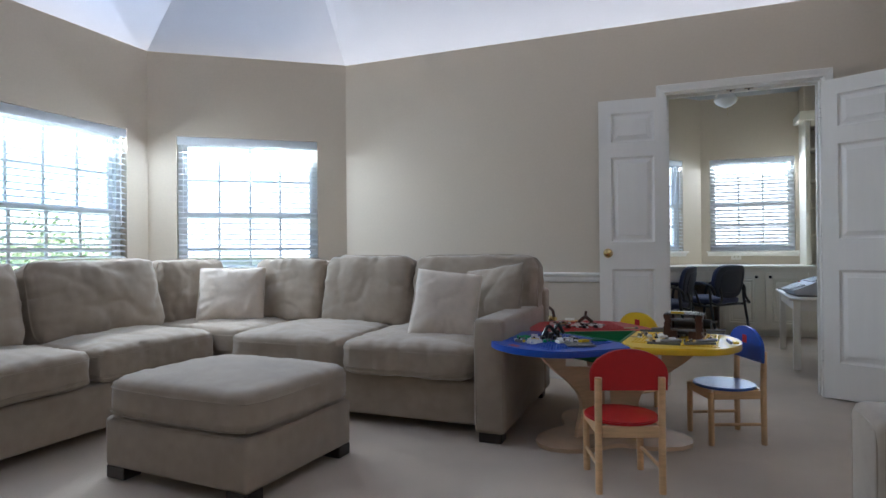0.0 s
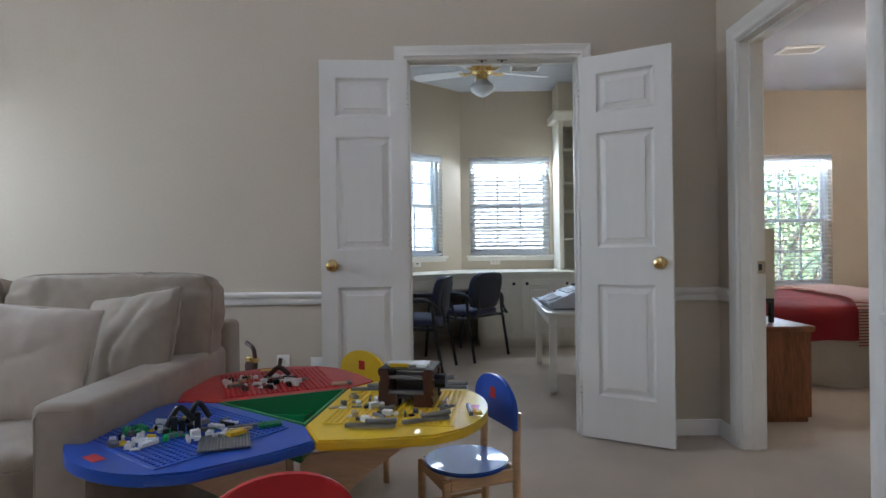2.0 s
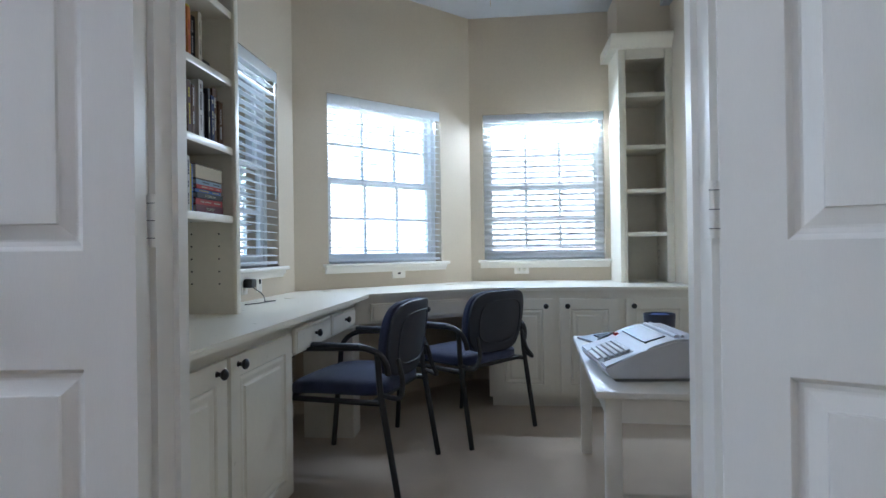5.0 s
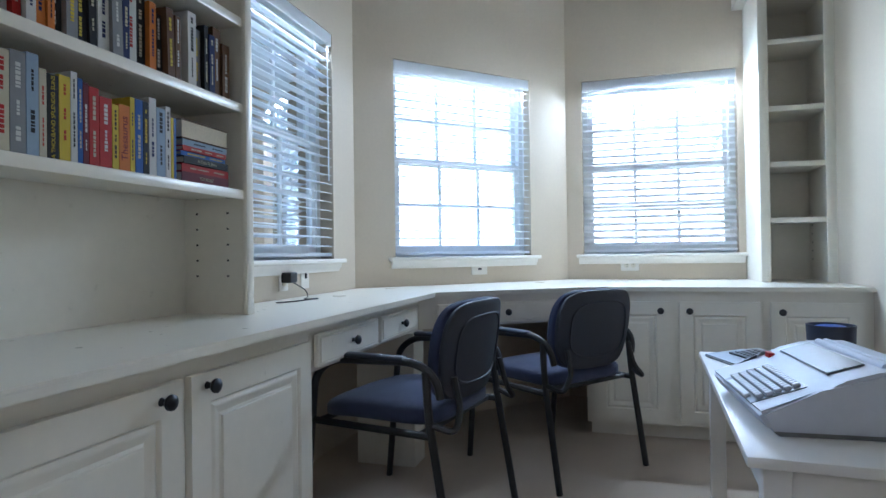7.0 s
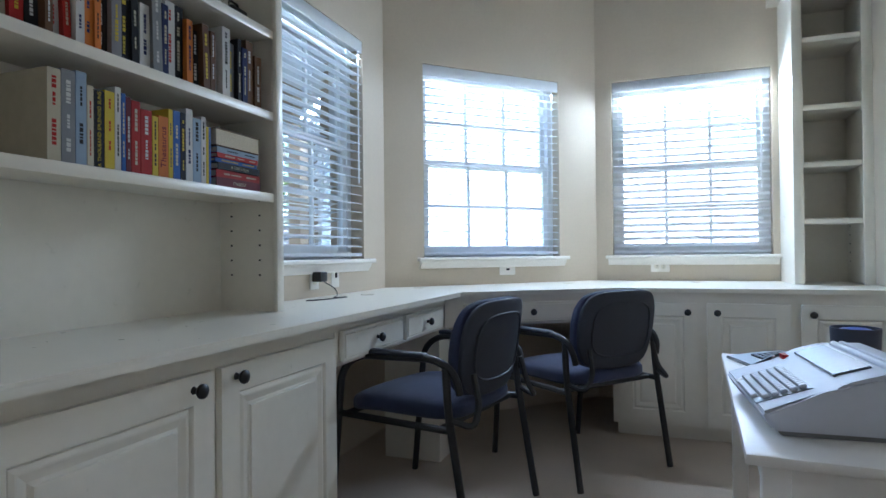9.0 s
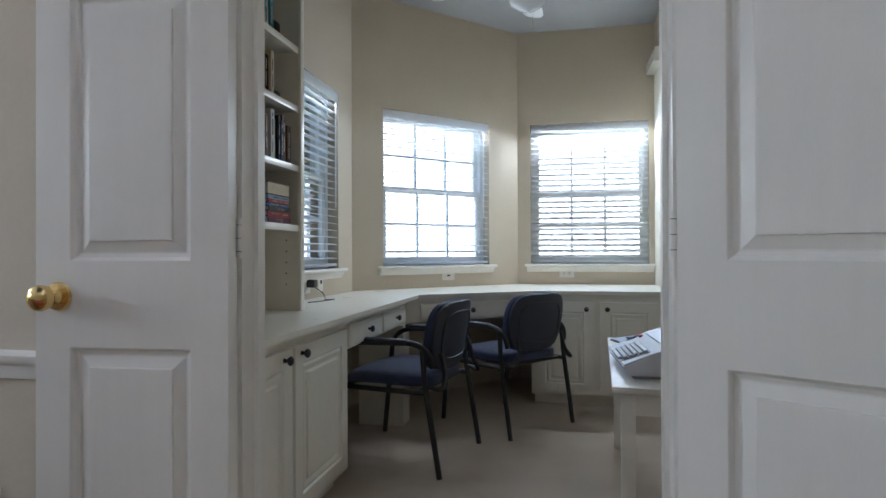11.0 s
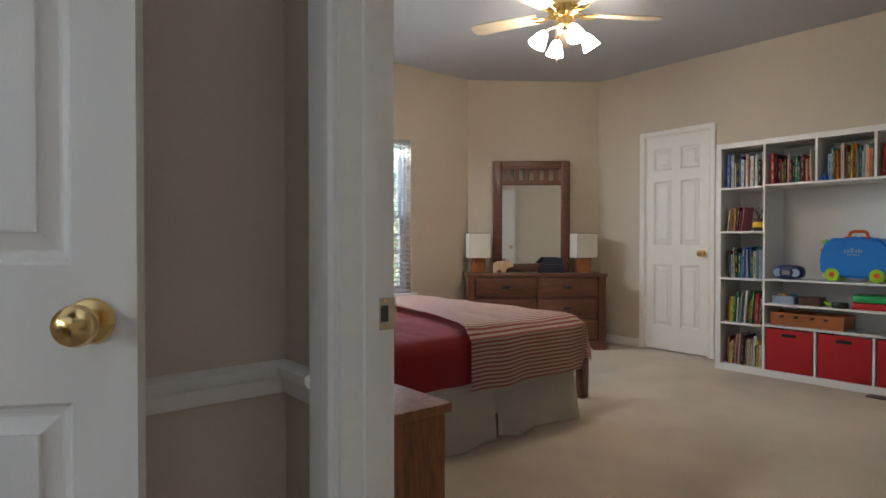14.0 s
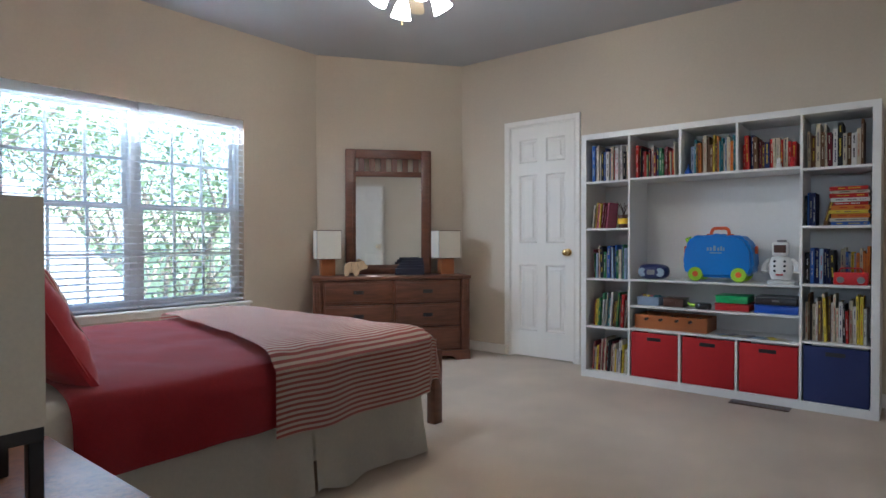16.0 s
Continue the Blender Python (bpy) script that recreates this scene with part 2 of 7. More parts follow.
def panelled(bm, w, h, th, cols, rows, x=0.0, y=0.0, z=0.0):
    """A panelled leaf: cols and rows list the (start, end) of the panels. Front face at y, back at y + th."""
    xs = sorted({0.0, w, *(v for c in cols for v in c)})
    zs = sorted({0.0, h, *(v for r in rows for v in r)})
    for i in range(len(xs) - 1):
        for k in range(len(zs) - 1):
            a, b, c, d = x + xs[i], x + xs[i + 1], z + zs[k], z + zs[k + 1]
            if (xs[i], xs[i + 1]) in cols and (zs[k], zs[k + 1]) in rows:
                panel_field(bm, a, c, b, d, y, -1)
                panel_field(bm, a, c, b, d, y + th, 1)
            else:
                for yy in (y, y + th):
                    bm.faces.new([bm.verts.new(q) for q in ((a, yy, c), (b, yy, c), (b, yy, d), (a, yy, d))])
    for q in (((x, y, z), (x, y + th, z), (x, y + th, z + h), (x, y, z + h)), ((x + w, y, z), (x + w, y + th, z), (x + w, y + th, z + h), (x + w, y, z + h)),
              ((x, y, z), (x + w, y, z), (x + w, y + th, z), (x, y + th, z)), ((x, y, z + h), (x + w, y, z + h), (x + w, y + th, z + h), (x, y + th, z + h))):
        bm.faces.new([bm.verts.new(p) for p in q])
    bmesh.ops.remove_doubles(bm, verts=bm.verts, dist=1e-5)


KNOB_PROF = [(0.001, 0.0), (0.031, 0.0), (0.033, 0.004), (0.030, 0.009), (0.016, 0.012), (0.012, 0.020), (0.012, 0.032), (0.020, 0.036), (0.027, 0.044), (0.029, 0.054), (0.026, 0.064), (0.017, 0.071), (0.001, 0.073)]


def door_leaf(name, m, w, h, cols, rows, label, knob_x, knob_z=0.93, th=0.035, hinges=(), knobs=(1, 1), hinge_x=0.0):
    top = thing(name, m, label, "door", kind="structure")
    bm = bmnew()
    panelled(bm, w, h, th, cols, rows)
    part("leaf", bm, DOOR, top, smooth=False)
    for on, turn, y in ((knobs[0], 90, 0.0), (knobs[1], -90, th)):
        if on:
            bm = bmnew()
            lathe(bm, KNOB_PROF, pose(knob_x, y, knob_z, turn), 28)
            part("door_knob", bm, BRASS, top, "round polished brass knob")
    for z in hinges:
        bm = bmnew()
        tube(bm, [(hinge_x, -0.004, z - 0.045), (hinge_x, -0.004, z + 0.045)], 0.0065, 10)
        rbox(bm, hinge_x, -0.0015, z - 0.044, hinge_x + 0.028, 0.0, z + 0.044, 0.0006, 1)
        rbox(bm, hinge_x - 0.028, -0.0015, z - 0.044, hinge_x, 0.0, z + 0.044, 0.0006, 1)
        part("hinge", bm, TRIM, top, "painted butt hinge")
    return top


# plan of the three rooms
LIV_TOP, STUDY_TOP, BED_TOP = 2.585, 2.85, 2.73
WY, WT = 4.50, 0.10
BX, BT = 1.875, 0.115
C1, C2 = (-2.42, WY), (-3.68, 3.55)
BACK_Y = -1.4
D_L, D_R, D_H = 0.178, 1.140, 2.075
BD0, BD1, BD_H = 3.35, 4.275, 2.06
SX0, SX1, SY1 = -0.503, 2.00, 8.155
SC1, SC2 = (0.555, SY1), (SX0, 7.097)
QX0, QX1, QY1, QY0 = 2.09, 6.53, 7.84, 3.14
QC1, QC2 = (5.41, QY1), (QX1, 7.03)

# the wall between the living room and the study
wall("wall_north", (BX, WY), C1, 3.9, WT, [(BX - D_R, BX - D_L, 0, D_H)], (0.0, 0.3))
# the bedroom's door wall
wall("wall_east", (BX, BACK_Y), (BX, WY), 3.9, BT, [(BD0 - BACK_Y, BD1 - BACK_Y, 0, BD_H)], (0.1, WT))
LW2 = (0.245, 1.365, 0.66, 1.92)
wall("wall_bay", C1, C2, 2.75, 0.16, [LW2], (0.0, 0.0))
LW1 = (0.19, 1.31, 0.66, 1.93)
wall("wall_west", C2, (C2[0], BACK_Y), 2.75, 0.16, [LW1], (0.1, 0.1))
wall("wall_south", (C2[0], BACK_Y), (BX, BACK_Y), 3.9, 0.12)
# study
SW1 = (7.097 - 6.85, 7.097 - 5.90, 0.94, 2.075)
wall("wall_study_west", SC2, (SX0, WY + WT), STUDY_TOP, 0.16, [SW1], (0.0, 0.0))
SW2 = (0.30, 1.255, 0.94, 2.067)
wall("wall_study_bay", SC1, SC2, STUDY_TOP, 0.16, [SW2])
SW3 = (SX1 - 1.597, SX1 - 0.66, 0.94, 2.085)
wall("wall_study_north", (SX1, SY1), SC1, STUDY_TOP, 0.16, [SW3], (0.1, 0.0))
wall("wall_study_east", (SX1, WY + WT), (SX1, SY1), STUDY_TOP, QX0 - SX1)
# bedroom
BW = (5.41 - 4.67, 5.41 - 3.02, 0.56, 2.02)
wall("wall_bed_north", QC1, (QX0 - 0.09, QY1), BED_TOP + 0.15, 0.16, [BW])
wall("wall_bed_corner", QC2, QC1, BED_TOP + 0.15, 0.12)
BCL0, BCL1 = 5.835, 6.48
wall("wall_bed_east", (QX1, QY0), QC2, BED_TOP + 0.15, 0.12, [(BCL0 - QY0, BCL1 - QY0, 0, 2.062)])
wall("wall_bed_south", (BX + BT, QY0), (QX1, QY0), BED_TOP + 0.15, 0.12, (), (0, 0.12))
wall("wall_closet", (QX1 + 0.06, 5.7), (QX1 + 0.06, 6.7), BED_TOP, 0.1)

# floors and ceilings
bm = bmnew()
box(bm, C2[0] - 0.2, BACK_Y - 0.2, -0.25, QX1 + 0.9, SY1 + 0.1, 0.0)
tagged(part("floor", bm, CARPET, smooth=False), "beige cut-pile carpet through all three rooms", "carpet", kind="structure")
bm = bmnew()
box(bm, SX0 - 0.1, WY + 0.06, STUDY_TOP, SX1 + 0.05, SY1 + 0.1, STUDY_TOP + 0.1)
tagged(part("ceiling", bm, CEILING, smooth=False), "flat white study ceiling, shade put into its grey colour", "ceiling", kind="structure")
bm = bmnew()
box(bm, BX + 0.06, QY0 - 0.1, BED_TOP, QX1 + 0.1, QY1 + 0.1, BED_TOP + 0.1)
tagged(part("ceiling", bm, CEILING, smooth=False), "flat white bedroom ceiling, shade put into its grey colour", "ceiling", kind="structure")
# living room: four slopes and a flat middle, hipped over the bay
outer = [(BX + 0.05, BACK_Y - 0.05), (BX + 0.05, WY + 0.05), (C1[0] - 0.02, WY + 0.05), (C2[0] - 0.05, C2[1] + 0.02), (C2[0] - 0.05, BACK_Y - 0.05)]
inner = [(BX - 1.75, BACK_Y + 1.75), (BX - 1.75, WY - 1.75), (C1[0] + 0.72, WY - 1.75), (C2[0] + 1.75, C2[1] - 0.72), (C2[0] + 1.75, BACK_Y + 1.75)]
bm = bmnew()
o = [bm.verts.new((x, y, LIV_TOP - 0.02)) for x, y in outer]
i_ = [bm.verts.new((x, y, LIV_TOP + 0.95)) for x, y in inner]
for k in range(5):
    bm.faces.new((o[k], o[(k + 1) % 5], i_[(k + 1) % 5], i_[k]))
bm.faces.new(i_)
geo = bmesh.ops.solidify(bm, geom=list(bm.faces), thickness=-0.12)
tagged(part("ceiling", bm, CEILING, smooth=False), "white sloping living room ceiling, hipped over the bay, shade put into its grey colour", "ceiling", kind="structure")

# trims
dw = [(BX - D_R - 0.07, BX - D_L + 0.07)]
baseboard((BX, WY), C1, dw)
chair_rail((BX, WY), C1, dw)
bw_ = [(BD0 - BACK_Y - 0.07, BD1 - BACK_Y + 0.07)]
baseboard((BX, BACK_Y), (BX, WY), bw_)
chair_rail((BX, BACK_Y), (BX, WY), bw_)
baseboard(C1, C2)
chair_rail(C1, C2, [(LW2[0] - 0.03, LW2[1] + 0.03)])
baseboard(C2, (C2[0], BACK_Y))
chair_rail(C2, (C2[0], BACK_Y), [(LW1[0] - 0.03, LW1[1] + 0.03)])
baseboard((SX1, WY + WT), (SX1, SY1))
baseboard(QC1, (QX0, QY1))
baseboard(QC2, QC1)
baseboard((QX1, QY0), QC2, [(BCL0 - QY0 - 0.06, BCL1 - QY0 + 0.06)])
baseboard((BX + BT, QY0), (QX1, QY0))
FRAME_1 = casing("door_frame_1", (BX, WY), C1, BX - D_R, BX - D_L, D_H, WT, 0.060, (1, 0), 0.05)
FRAME_2 = casing("door_frame_2", (BX, BACK_Y), (BX, WY), BD0 - BACK_Y, BD1 - BACK_Y, BD_H, BT, 0.085, (1, 1), 0.045)
FRAME_3 = casing("door_frame_3", (QX1, QY0), QC2, BCL0 - QY0, BCL1 - QY0, 2.062, 0.12, 0.058, (1, 0), 0.05)

# double doors to the study, folded back
LEAF_W, LEAF_H = 0.465, 2.025
ROWS3 = [(0.225, 0.815), (1.01, 1.615), (1.722, 1.93)]
COL1 = [(0.088, 0.380)]
# each leaf turns about its hinge edge
door_leaf("door_1", pose(D_L + 0.018, WY - 0.059, 0.012, 0, 0, 184) @ pose(0, -0.035, 0), LEAF_W, LEAF_H, COL1, ROWS3, "white three-panel double-door leaf, folded back open against the wall", LEAF_W - 0.06, hinges=())
door_leaf("door_2", pose(D_R - 0.018, WY - 0.040, 0.012, 0, 0, -29) @ pose(0, 0, 0), LEAF_W, LEAF_H, COL1, ROWS3, "white three-panel double-door leaf, standing wide open", LEAF_W - 0.06, hinges=())
COL2 = [(0.115, 0.365), (0.475, 0.725)]
door_leaf("door_3", pose(BX + BT + 0.012, BD0 + 0.012, 0.012, 0, 0, -7) @ pose(0, -0.035, 0), 0.84, 2.025, COL2, ROWS3, "white six-panel bedroom door, standing open", 0.77)
COL3 = [(0.09, 0.275), (0.36, 0.545)]
door_leaf("door_4", pose(QX1 + 0.012, BCL1 - 0.005, 0.012, 0, 0, -90), 0.635, 2.035, COL3, ROWS3, "white six-panel closet door, closed", 0.06, knobs=(0, 1)).matrix_world = pose(QX1 + 0.004, BCL0 + 0.005, 0.012, 0, 0, 90) @ pose(0, -0.035, 0)


def jamb_hinges(parent, x, sign):
    for z in (0.27, 1.072, 1.84):
        bm = bmnew()
        tube(bm, [(x, WY - 0.012, z - 0.045), (x, WY - 0.012, z + 0.045)], 0.0065, 10)
        rbox(bm, x - 0.001 if sign < 0 else x - 0.0015, WY - 0.012, z - 0.044, x + 0.0015 if sign < 0 else x + 0.001, WY + 0.03, z + 0.044, 0.0004, 1)
        rbox(bm, x - 0.034 if sign < 0 else x, WY - 0.0165, z - 0.044, x if sign < 0 else x + 0.034, WY - 0.0135, z + 0.044, 0.0005, 1)
        hg = part("hinge", bm, TRIM, parent, "white-painted butt hinge")
        for k in (-0.03, 0.0, 0.03):
            bm = bmnew()
            box(bm, x - 0.0085, WY - 0.0195, z + k - 0.0006, x + 0.0085, WY - 0.0183, z + k + 0.0006)
            part("knuckle_gap", bm, BLACK, hg)


jamb_hinges(FRAME_1, D_L + 0.018, -1)
jamb_hinges(FRAME_1, D_R - 0.018, 1)
for z in (0.27, 1.06, 1.84):
    bm = bmnew()
    tube(bm, [(QX1 - 0.006, BCL1 - 0.018, z - 0.042), (QX1 - 0.006, BCL1 - 0.018, z + 0.042)], 0.007, 10)
    lathe(bm, [(0.0005, 0.042), (0.006, 0.043), (0.004, 0.050), (0.0005, 0.052)], pose(QX1 - 0.006, BCL1 - 0.018, z), 10)
    part("hinge", bm, TRIM, FRAME_3, "white-painted butt hinge")
bm = bmnew()
rbox(bm, BX + 0.072, BD1 - 0.0205, 0.882, BX + BT + 0.004, BD1 - 0.0175, 0.945, 0.001, 1)
rbox(bm, BX + BT + 0.0025, BD1 - 0.0205, 0.893, BX + BT + 0.006, BD1 - 0.006, 0.934, 0.0012, 1)
sp = part("strike_plate", bm, STEEL, FRAME_2, "worn metal strike plate")
bm = bmnew()
rbox(bm, BX + 0.084, BD1 - 0.0212, 0.898, BX + 0.102, BD1 - 0.0204, 0.930, 0.0003, 1)
part("latch_hole", bm, BLACK, sp)
for z in (0.8885, 0.9385):
    bm = bmnew()
    lathe(bm, [(0.0005, 0), (0.0042, 0), (0.0038, 0.0010), (0.0005, 0.0014)], pose(BX + 0.094, BD1 - 0.0205, z, 90), 12)
    part("screw", bm, BRASS, sp)
for x in (0.605, 0.715):
    bm = bmnew()
    rbox(bm, x - 0.028, WY + 0.012, D_H - 0.0215, x + 0.028, WY + 0.036, D_H - 0.0175, 0.001, 1)
    bc = part("ball_catch", bm, STEEL, FRAME_1, "small metal ball catch plate")
    bm = bmnew()
    lathe(bm, [(0.0005, -0.006), (0.005, -0.005), (0.0065, 0.0), (0.0065, 0.004), (0.0005, 0.004)], pose(x, WY + 0.024, D_H - 0.0245), 14)
    part("catch_cup", bm, BLACK, bc)

# ---- windows ----
def window(name, p0, p1, hole, cols, th, tilt, sill=True, halves=1, label="", spacing=0.0445):
    m, _ = wall_axes(p0, p1)
    s0, s1, z0, z1 = hole
    top = thing(name, Matrix.Identity(4), "white double-hung window with divided lights" if halves == 1 else "wide white twin window with divided lights", "window", kind="structure")
    wd = (s1 - s0) / halves
    for h in range(halves):
        a, b = s0 + h * wd, s0 + (h + 1) * wd
        bm = bmnew()
        fr = 0.035
        for q in ((a, 0.075, z0, a + fr, th, z1), (b - fr, 0.075, z0, b, th, z1), (a + fr, 0.075, z1 - fr, b - fr, th, z1), (a + fr, 0.075, z0, b - fr, th, z0 + fr)):
            box(bm, *q, m)
        part("window_frame", bm, FRAMEWHITE, top)
        zm = (z0 + z1) / 2
        for nm, lo, hi, d in (("lower_sash", z0 + fr, zm + 0.02, 0.085), ("upper_sash", zm - 0.02, z1 - fr, 0.115)):
            bm = bmnew()
            r, t = 0.032, 0.028
            x0, x1 = a + fr, b - fr
            for q in ((x0, d, lo, x0 + r, d + t, hi), (x1 - r, d, lo, x1, d + t, hi), (x0 + r, d, lo, x1 - r, d + t, lo + r), (x0 + r, d, hi - r, x1 - r, d + t, hi)):
                box(bm, *q, m)
            sash = part(nm, bm, FRAMEWHITE, top)
            for c in range(1, cols):
                bm = bmnew()
                xc = x0 + r + (x1 - x0 - 2 * r) * c / cols
                box(bm, xc - 0.009, d + 0.006, lo + r, xc + 0.009, d + 0.022, hi - r, m)
                part("muntin", bm, FRAMEWHITE, sash)
            bm = bmnew()
            zc = (lo + hi) / 2
            box(bm, x0 + r, d + 0.007, zc - 0.009, x1 - r, d + 0.021, zc + 0.009, m)
            part("muntin", bm, FRAMEWHITE, sash)
            bm = bmnew()
            bm.faces.new([bm.verts.new(m @ Vector(q)) for q in ((x0 + r, d + 0.014, lo + r), (x1 - r, d + 0.014, lo + r), (x1 - r, d + 0.014, hi - r), (x0 + r, d + 0.014, hi - r))])
            pane = part("pane", bm, GLASS, sash, smooth=False)
            pane.visible_shadow = False
        # the blind
        blind = thing("window_blind", m @ Matrix.Translation((a + wd / 2, 0.03, z0)), label or "white slatted blind, lowered with the slats open", "window blind", "window blinds")
        w2 = wd / 2 - 0.008
        bm = bmnew()
        rbox(bm, -w2 - 0.004, -0.030, z1 - z0 - 0.068, w2 + 0.004, -0.018, z1 - z0 - 0.003, 0.003, 2)
        box(bm, -w2, -0.018, z1 - z0 - 0.05, w2, 0.03, z1 - z0 - 0.004)
        part("headrail", bm, SLAT, blind, "white valance")
        bm = bmnew()
        rbox(bm, -w2, -0.025, 0.012, w2, 0.025, 0.03, 0.004, 2)
        part("bottom_rail", bm, SLAT, blind)
        bm = bmnew()
        n = 4
        for i in range(n):
            y0, y1 = -0.025 + 0.05 * i / n, -0.025 + 0.05 * (i + 1) / n
            c0, c1 = 0.003 * (1 - (y0 / 0.025) ** 2), 0.003 * (1 - (y1 / 0.025) ** 2)
            vs = [bm.verts.new(q) for q in ((-w2, y0, c0), (w2, y0, c0), (w2, y1, c1), (-w2, y1, c1), (-w2, y0, c0 + 0.0026), (w2, y0, c0 + 0.0026), (w2, y1, c1 + 0.0026), (-w2, y1, c1 + 0.0026))]
            for f in ((0, 1, 2, 3), (4, 5, 6, 7), (0, 1, 5, 4), (2, 3, 7, 6), (0, 3, 7, 4), (1, 2, 6, 5)):
                bm.faces.new([vs[k] for k in f])
        bmesh.ops.remove_doubles(bm, verts=bm.verts, dist=1e-5)
        first = part("slat", bm, SLAT, blind)
        zs = []
        z = 0.062
        while z < z1 - z0 - 0.075:
            zs.append(z)
            z += spacing
        first.matrix_basis = pose(0, 0, zs[0], tilt)
        for z in zs[1:]:
            share(first, "slat", blind, pose(0, 0, z, tilt + random.uniform(-1.5, 1.5)))
        for x in (-0.32 * wd, 0.32 * wd):
            bm = bmnew()
            for y in (-0.027, 0.027):
                tube(bm, [(x, y, 0.02), (x, y, z1 - z0 - 0.05)], 0.0009, 5)
            part("ladder_cord", bm, SLAT, blind)
        bm = bmnew()
        tube(bm, [(-w2 + 0.05, -0.034, z1 - z0 - 0.06), (-w2 + 0.052, -0.036, z1 - z0 - 0.75)], 0.0035, 8)
        part("tilt_wand", bm, SLAT, blind)
    if sill:
        bm = bmnew()
        rbox(bm, s0 - 0.045, -0.05, z0 - 0.022, s1 + 0.045, 0.0, z0, 0.006, 3, m)
        box(bm, s0, 0.0, z0 - 0.02, s1, 0.08, z0, m)
        part("window_sill", bm, TRIM, top, "white moulded window sill")
        bm = bmnew()
        sweep(bm, [(0, z0 - 0.022), (-0.03, z0 - 0.022), (-0.026, z0 - 0.04), (-0.014, z0 - 0.052), (-0.012, z0 - 0.062), (0, z0 - 0.064)], s0 - 0.03, s1 + 0.03, m)
        part("apron", bm, TRIM, top)
    return top


window("window_1", C1, C2, LW2, 4, 0.16, 12)
window("window_2", C2, (C2[0], BACK_Y), LW1, 4, 0.16, 16)
window("window_3", SC2, (SX0, WY + WT), SW1, 3, 0.16, 8)
window("window_4", SC1, SC2, SW2, 3, 0.16, 6)
window("window_5", (SX1, SY1), SC1, SW3, 3, 0.16, 24)
window("window_6", QC1, (QX0, QY1), BW, 3, 0.16, 8, True, 2)


def sky_lamp(p0, p1, hole, watts):
    """Stands in for the sky's light in the window's opening: a strip under the headrail, turned down into the room."""
    m, _ = wall_axes(p0, p1)
    s0, s1, z0, z1 = hole
    lamp = new("window_skylight", bpy.data.lights.new("window_skylight", "AREA"))
    lamp.data.shape, lamp.data.size, lamp.data.size_y = "RECTANGLE", s1 - s0 - 0.10, 0.05
    lamp.data.energy, lamp.data.color = watts, (0.84, 0.93, 1.0)
    c = m @ Vector(((s0 + s1) / 2, 0.0, z1 - 0.097))
    lamp.matrix_world = look(c, c - (m.to_3x3() @ Vector((0, 1, 1.0))))


sky_lamp(C1, C2, LW2, 5.2)
sky_lamp(C2, (C2[0], BACK_Y), LW1, 5.2)
sky_lamp(SC2, (SX0, WY + WT), SW1, 0.5)
sky_lamp(SC1, SC2, SW2, 1.2)
sky_lamp((SX1, SY1), SC1, SW3, 3.2)
sky_lamp(QC1, (QX0, QY1), BW, 7.5)


# ---- soft furniture ----
FABRIC = material("taupe microfibre", (0.35, 0.285, 0.215), 0.9, vary=0.10, grain=18, stains=3.5, bump=0.25, bump_scale=500, sheen=0.25, spec=0.2)
CREAM = material("cream cotton", (0.62, 0.53, 0.43), 0.9, vary=0.06, grain=25, stains=4, bump=0.3, bump_scale=500, sheen=0.3, spec=0.2)
DARKWOOD = material("espresso wood", (0.025, 0.018, 0.015), 0.35, vary=0.25, grain=30, stretch=(1, 1, 12), bump=0.05)


def cube_grid(n):
    """A cube from -1 to 1, n faces along each edge."""
    bm = bmnew()
    at = {}

    def vert(c):
        k = tuple(round(v, 5) for v in c)
        if k not in at:
            at[k] = bm.verts.new(c)
        return at[k]
    for ax in range(3):
        for s in (-1, 1):
            for i in range(n):
                for j in range(n):
                    q = []
                    for a, b in ((i, j), (i + 1, j), (i + 1, j + 1), (i, j + 1)):
                        c = [0, 0, 0]
                        c[ax], c[(ax + 1) % 3], c[(ax + 2) % 3] = s, 2 * a / n - 1, 2 * b / n - 1
                        q.append(vert(c))
                    bm.faces.new(q)
    return bm


def cushion(w, d, h, crown=0.03, k=7.0, n=18, seed=0, wrinkle=0.006, slump=0.0):
    """A stuffed box cushion, crowned on top, wrinkled, with its seams pulled in."""
    bm = cube_grid(n)
    for v in bm.verts:
        x, y, z = v.co
        q = (abs(x) ** k + abs(y) ** k + abs(z) ** k) ** (1 / k)
        x, y, z = x / q, y / q, z / q
        dome = max(0, 1 - x * x) * max(0, 1 - y * y)
        px, py, pz = x * w / 2, y * d / 2, z * h / 2
        if z > 0:
            pz += crown * dome ** 0.6 - slump * max(0, -y) * 0.5
        edge = abs(z) > 0.55 and max(abs(x), abs(y)) > 0.93
        p = Vector((px, py, pz))
        side = Vector((x, y, z))
        wr = noise.noise(Vector((px * 7 + seed, py * 7, pz * 9))) + 0.5 * noise.noise(Vector((px * 22 + seed, py * 16, pz * 20)))
        m = max(abs(x), abs(y))
        run = px if abs(y) >= abs(x) else py
        pleat = noise.noise(Vector((run * 26 + seed, 3.1 + seed, z * 0.8)))
        fold = (1 - abs(noise.noise(Vector((px * 4.5 + seed * 2, py * 4.5, 1.7))))) ** 9
        p += side.normalized() * (wr * wrinkle + pleat * 0.009 * max(0, m - 0.45) / 0.55 - fold * wrinkle * 0.9)
        if edge:
            p -= Vector((x, y, 0)) * 0.004
        v.co = p
    return bm


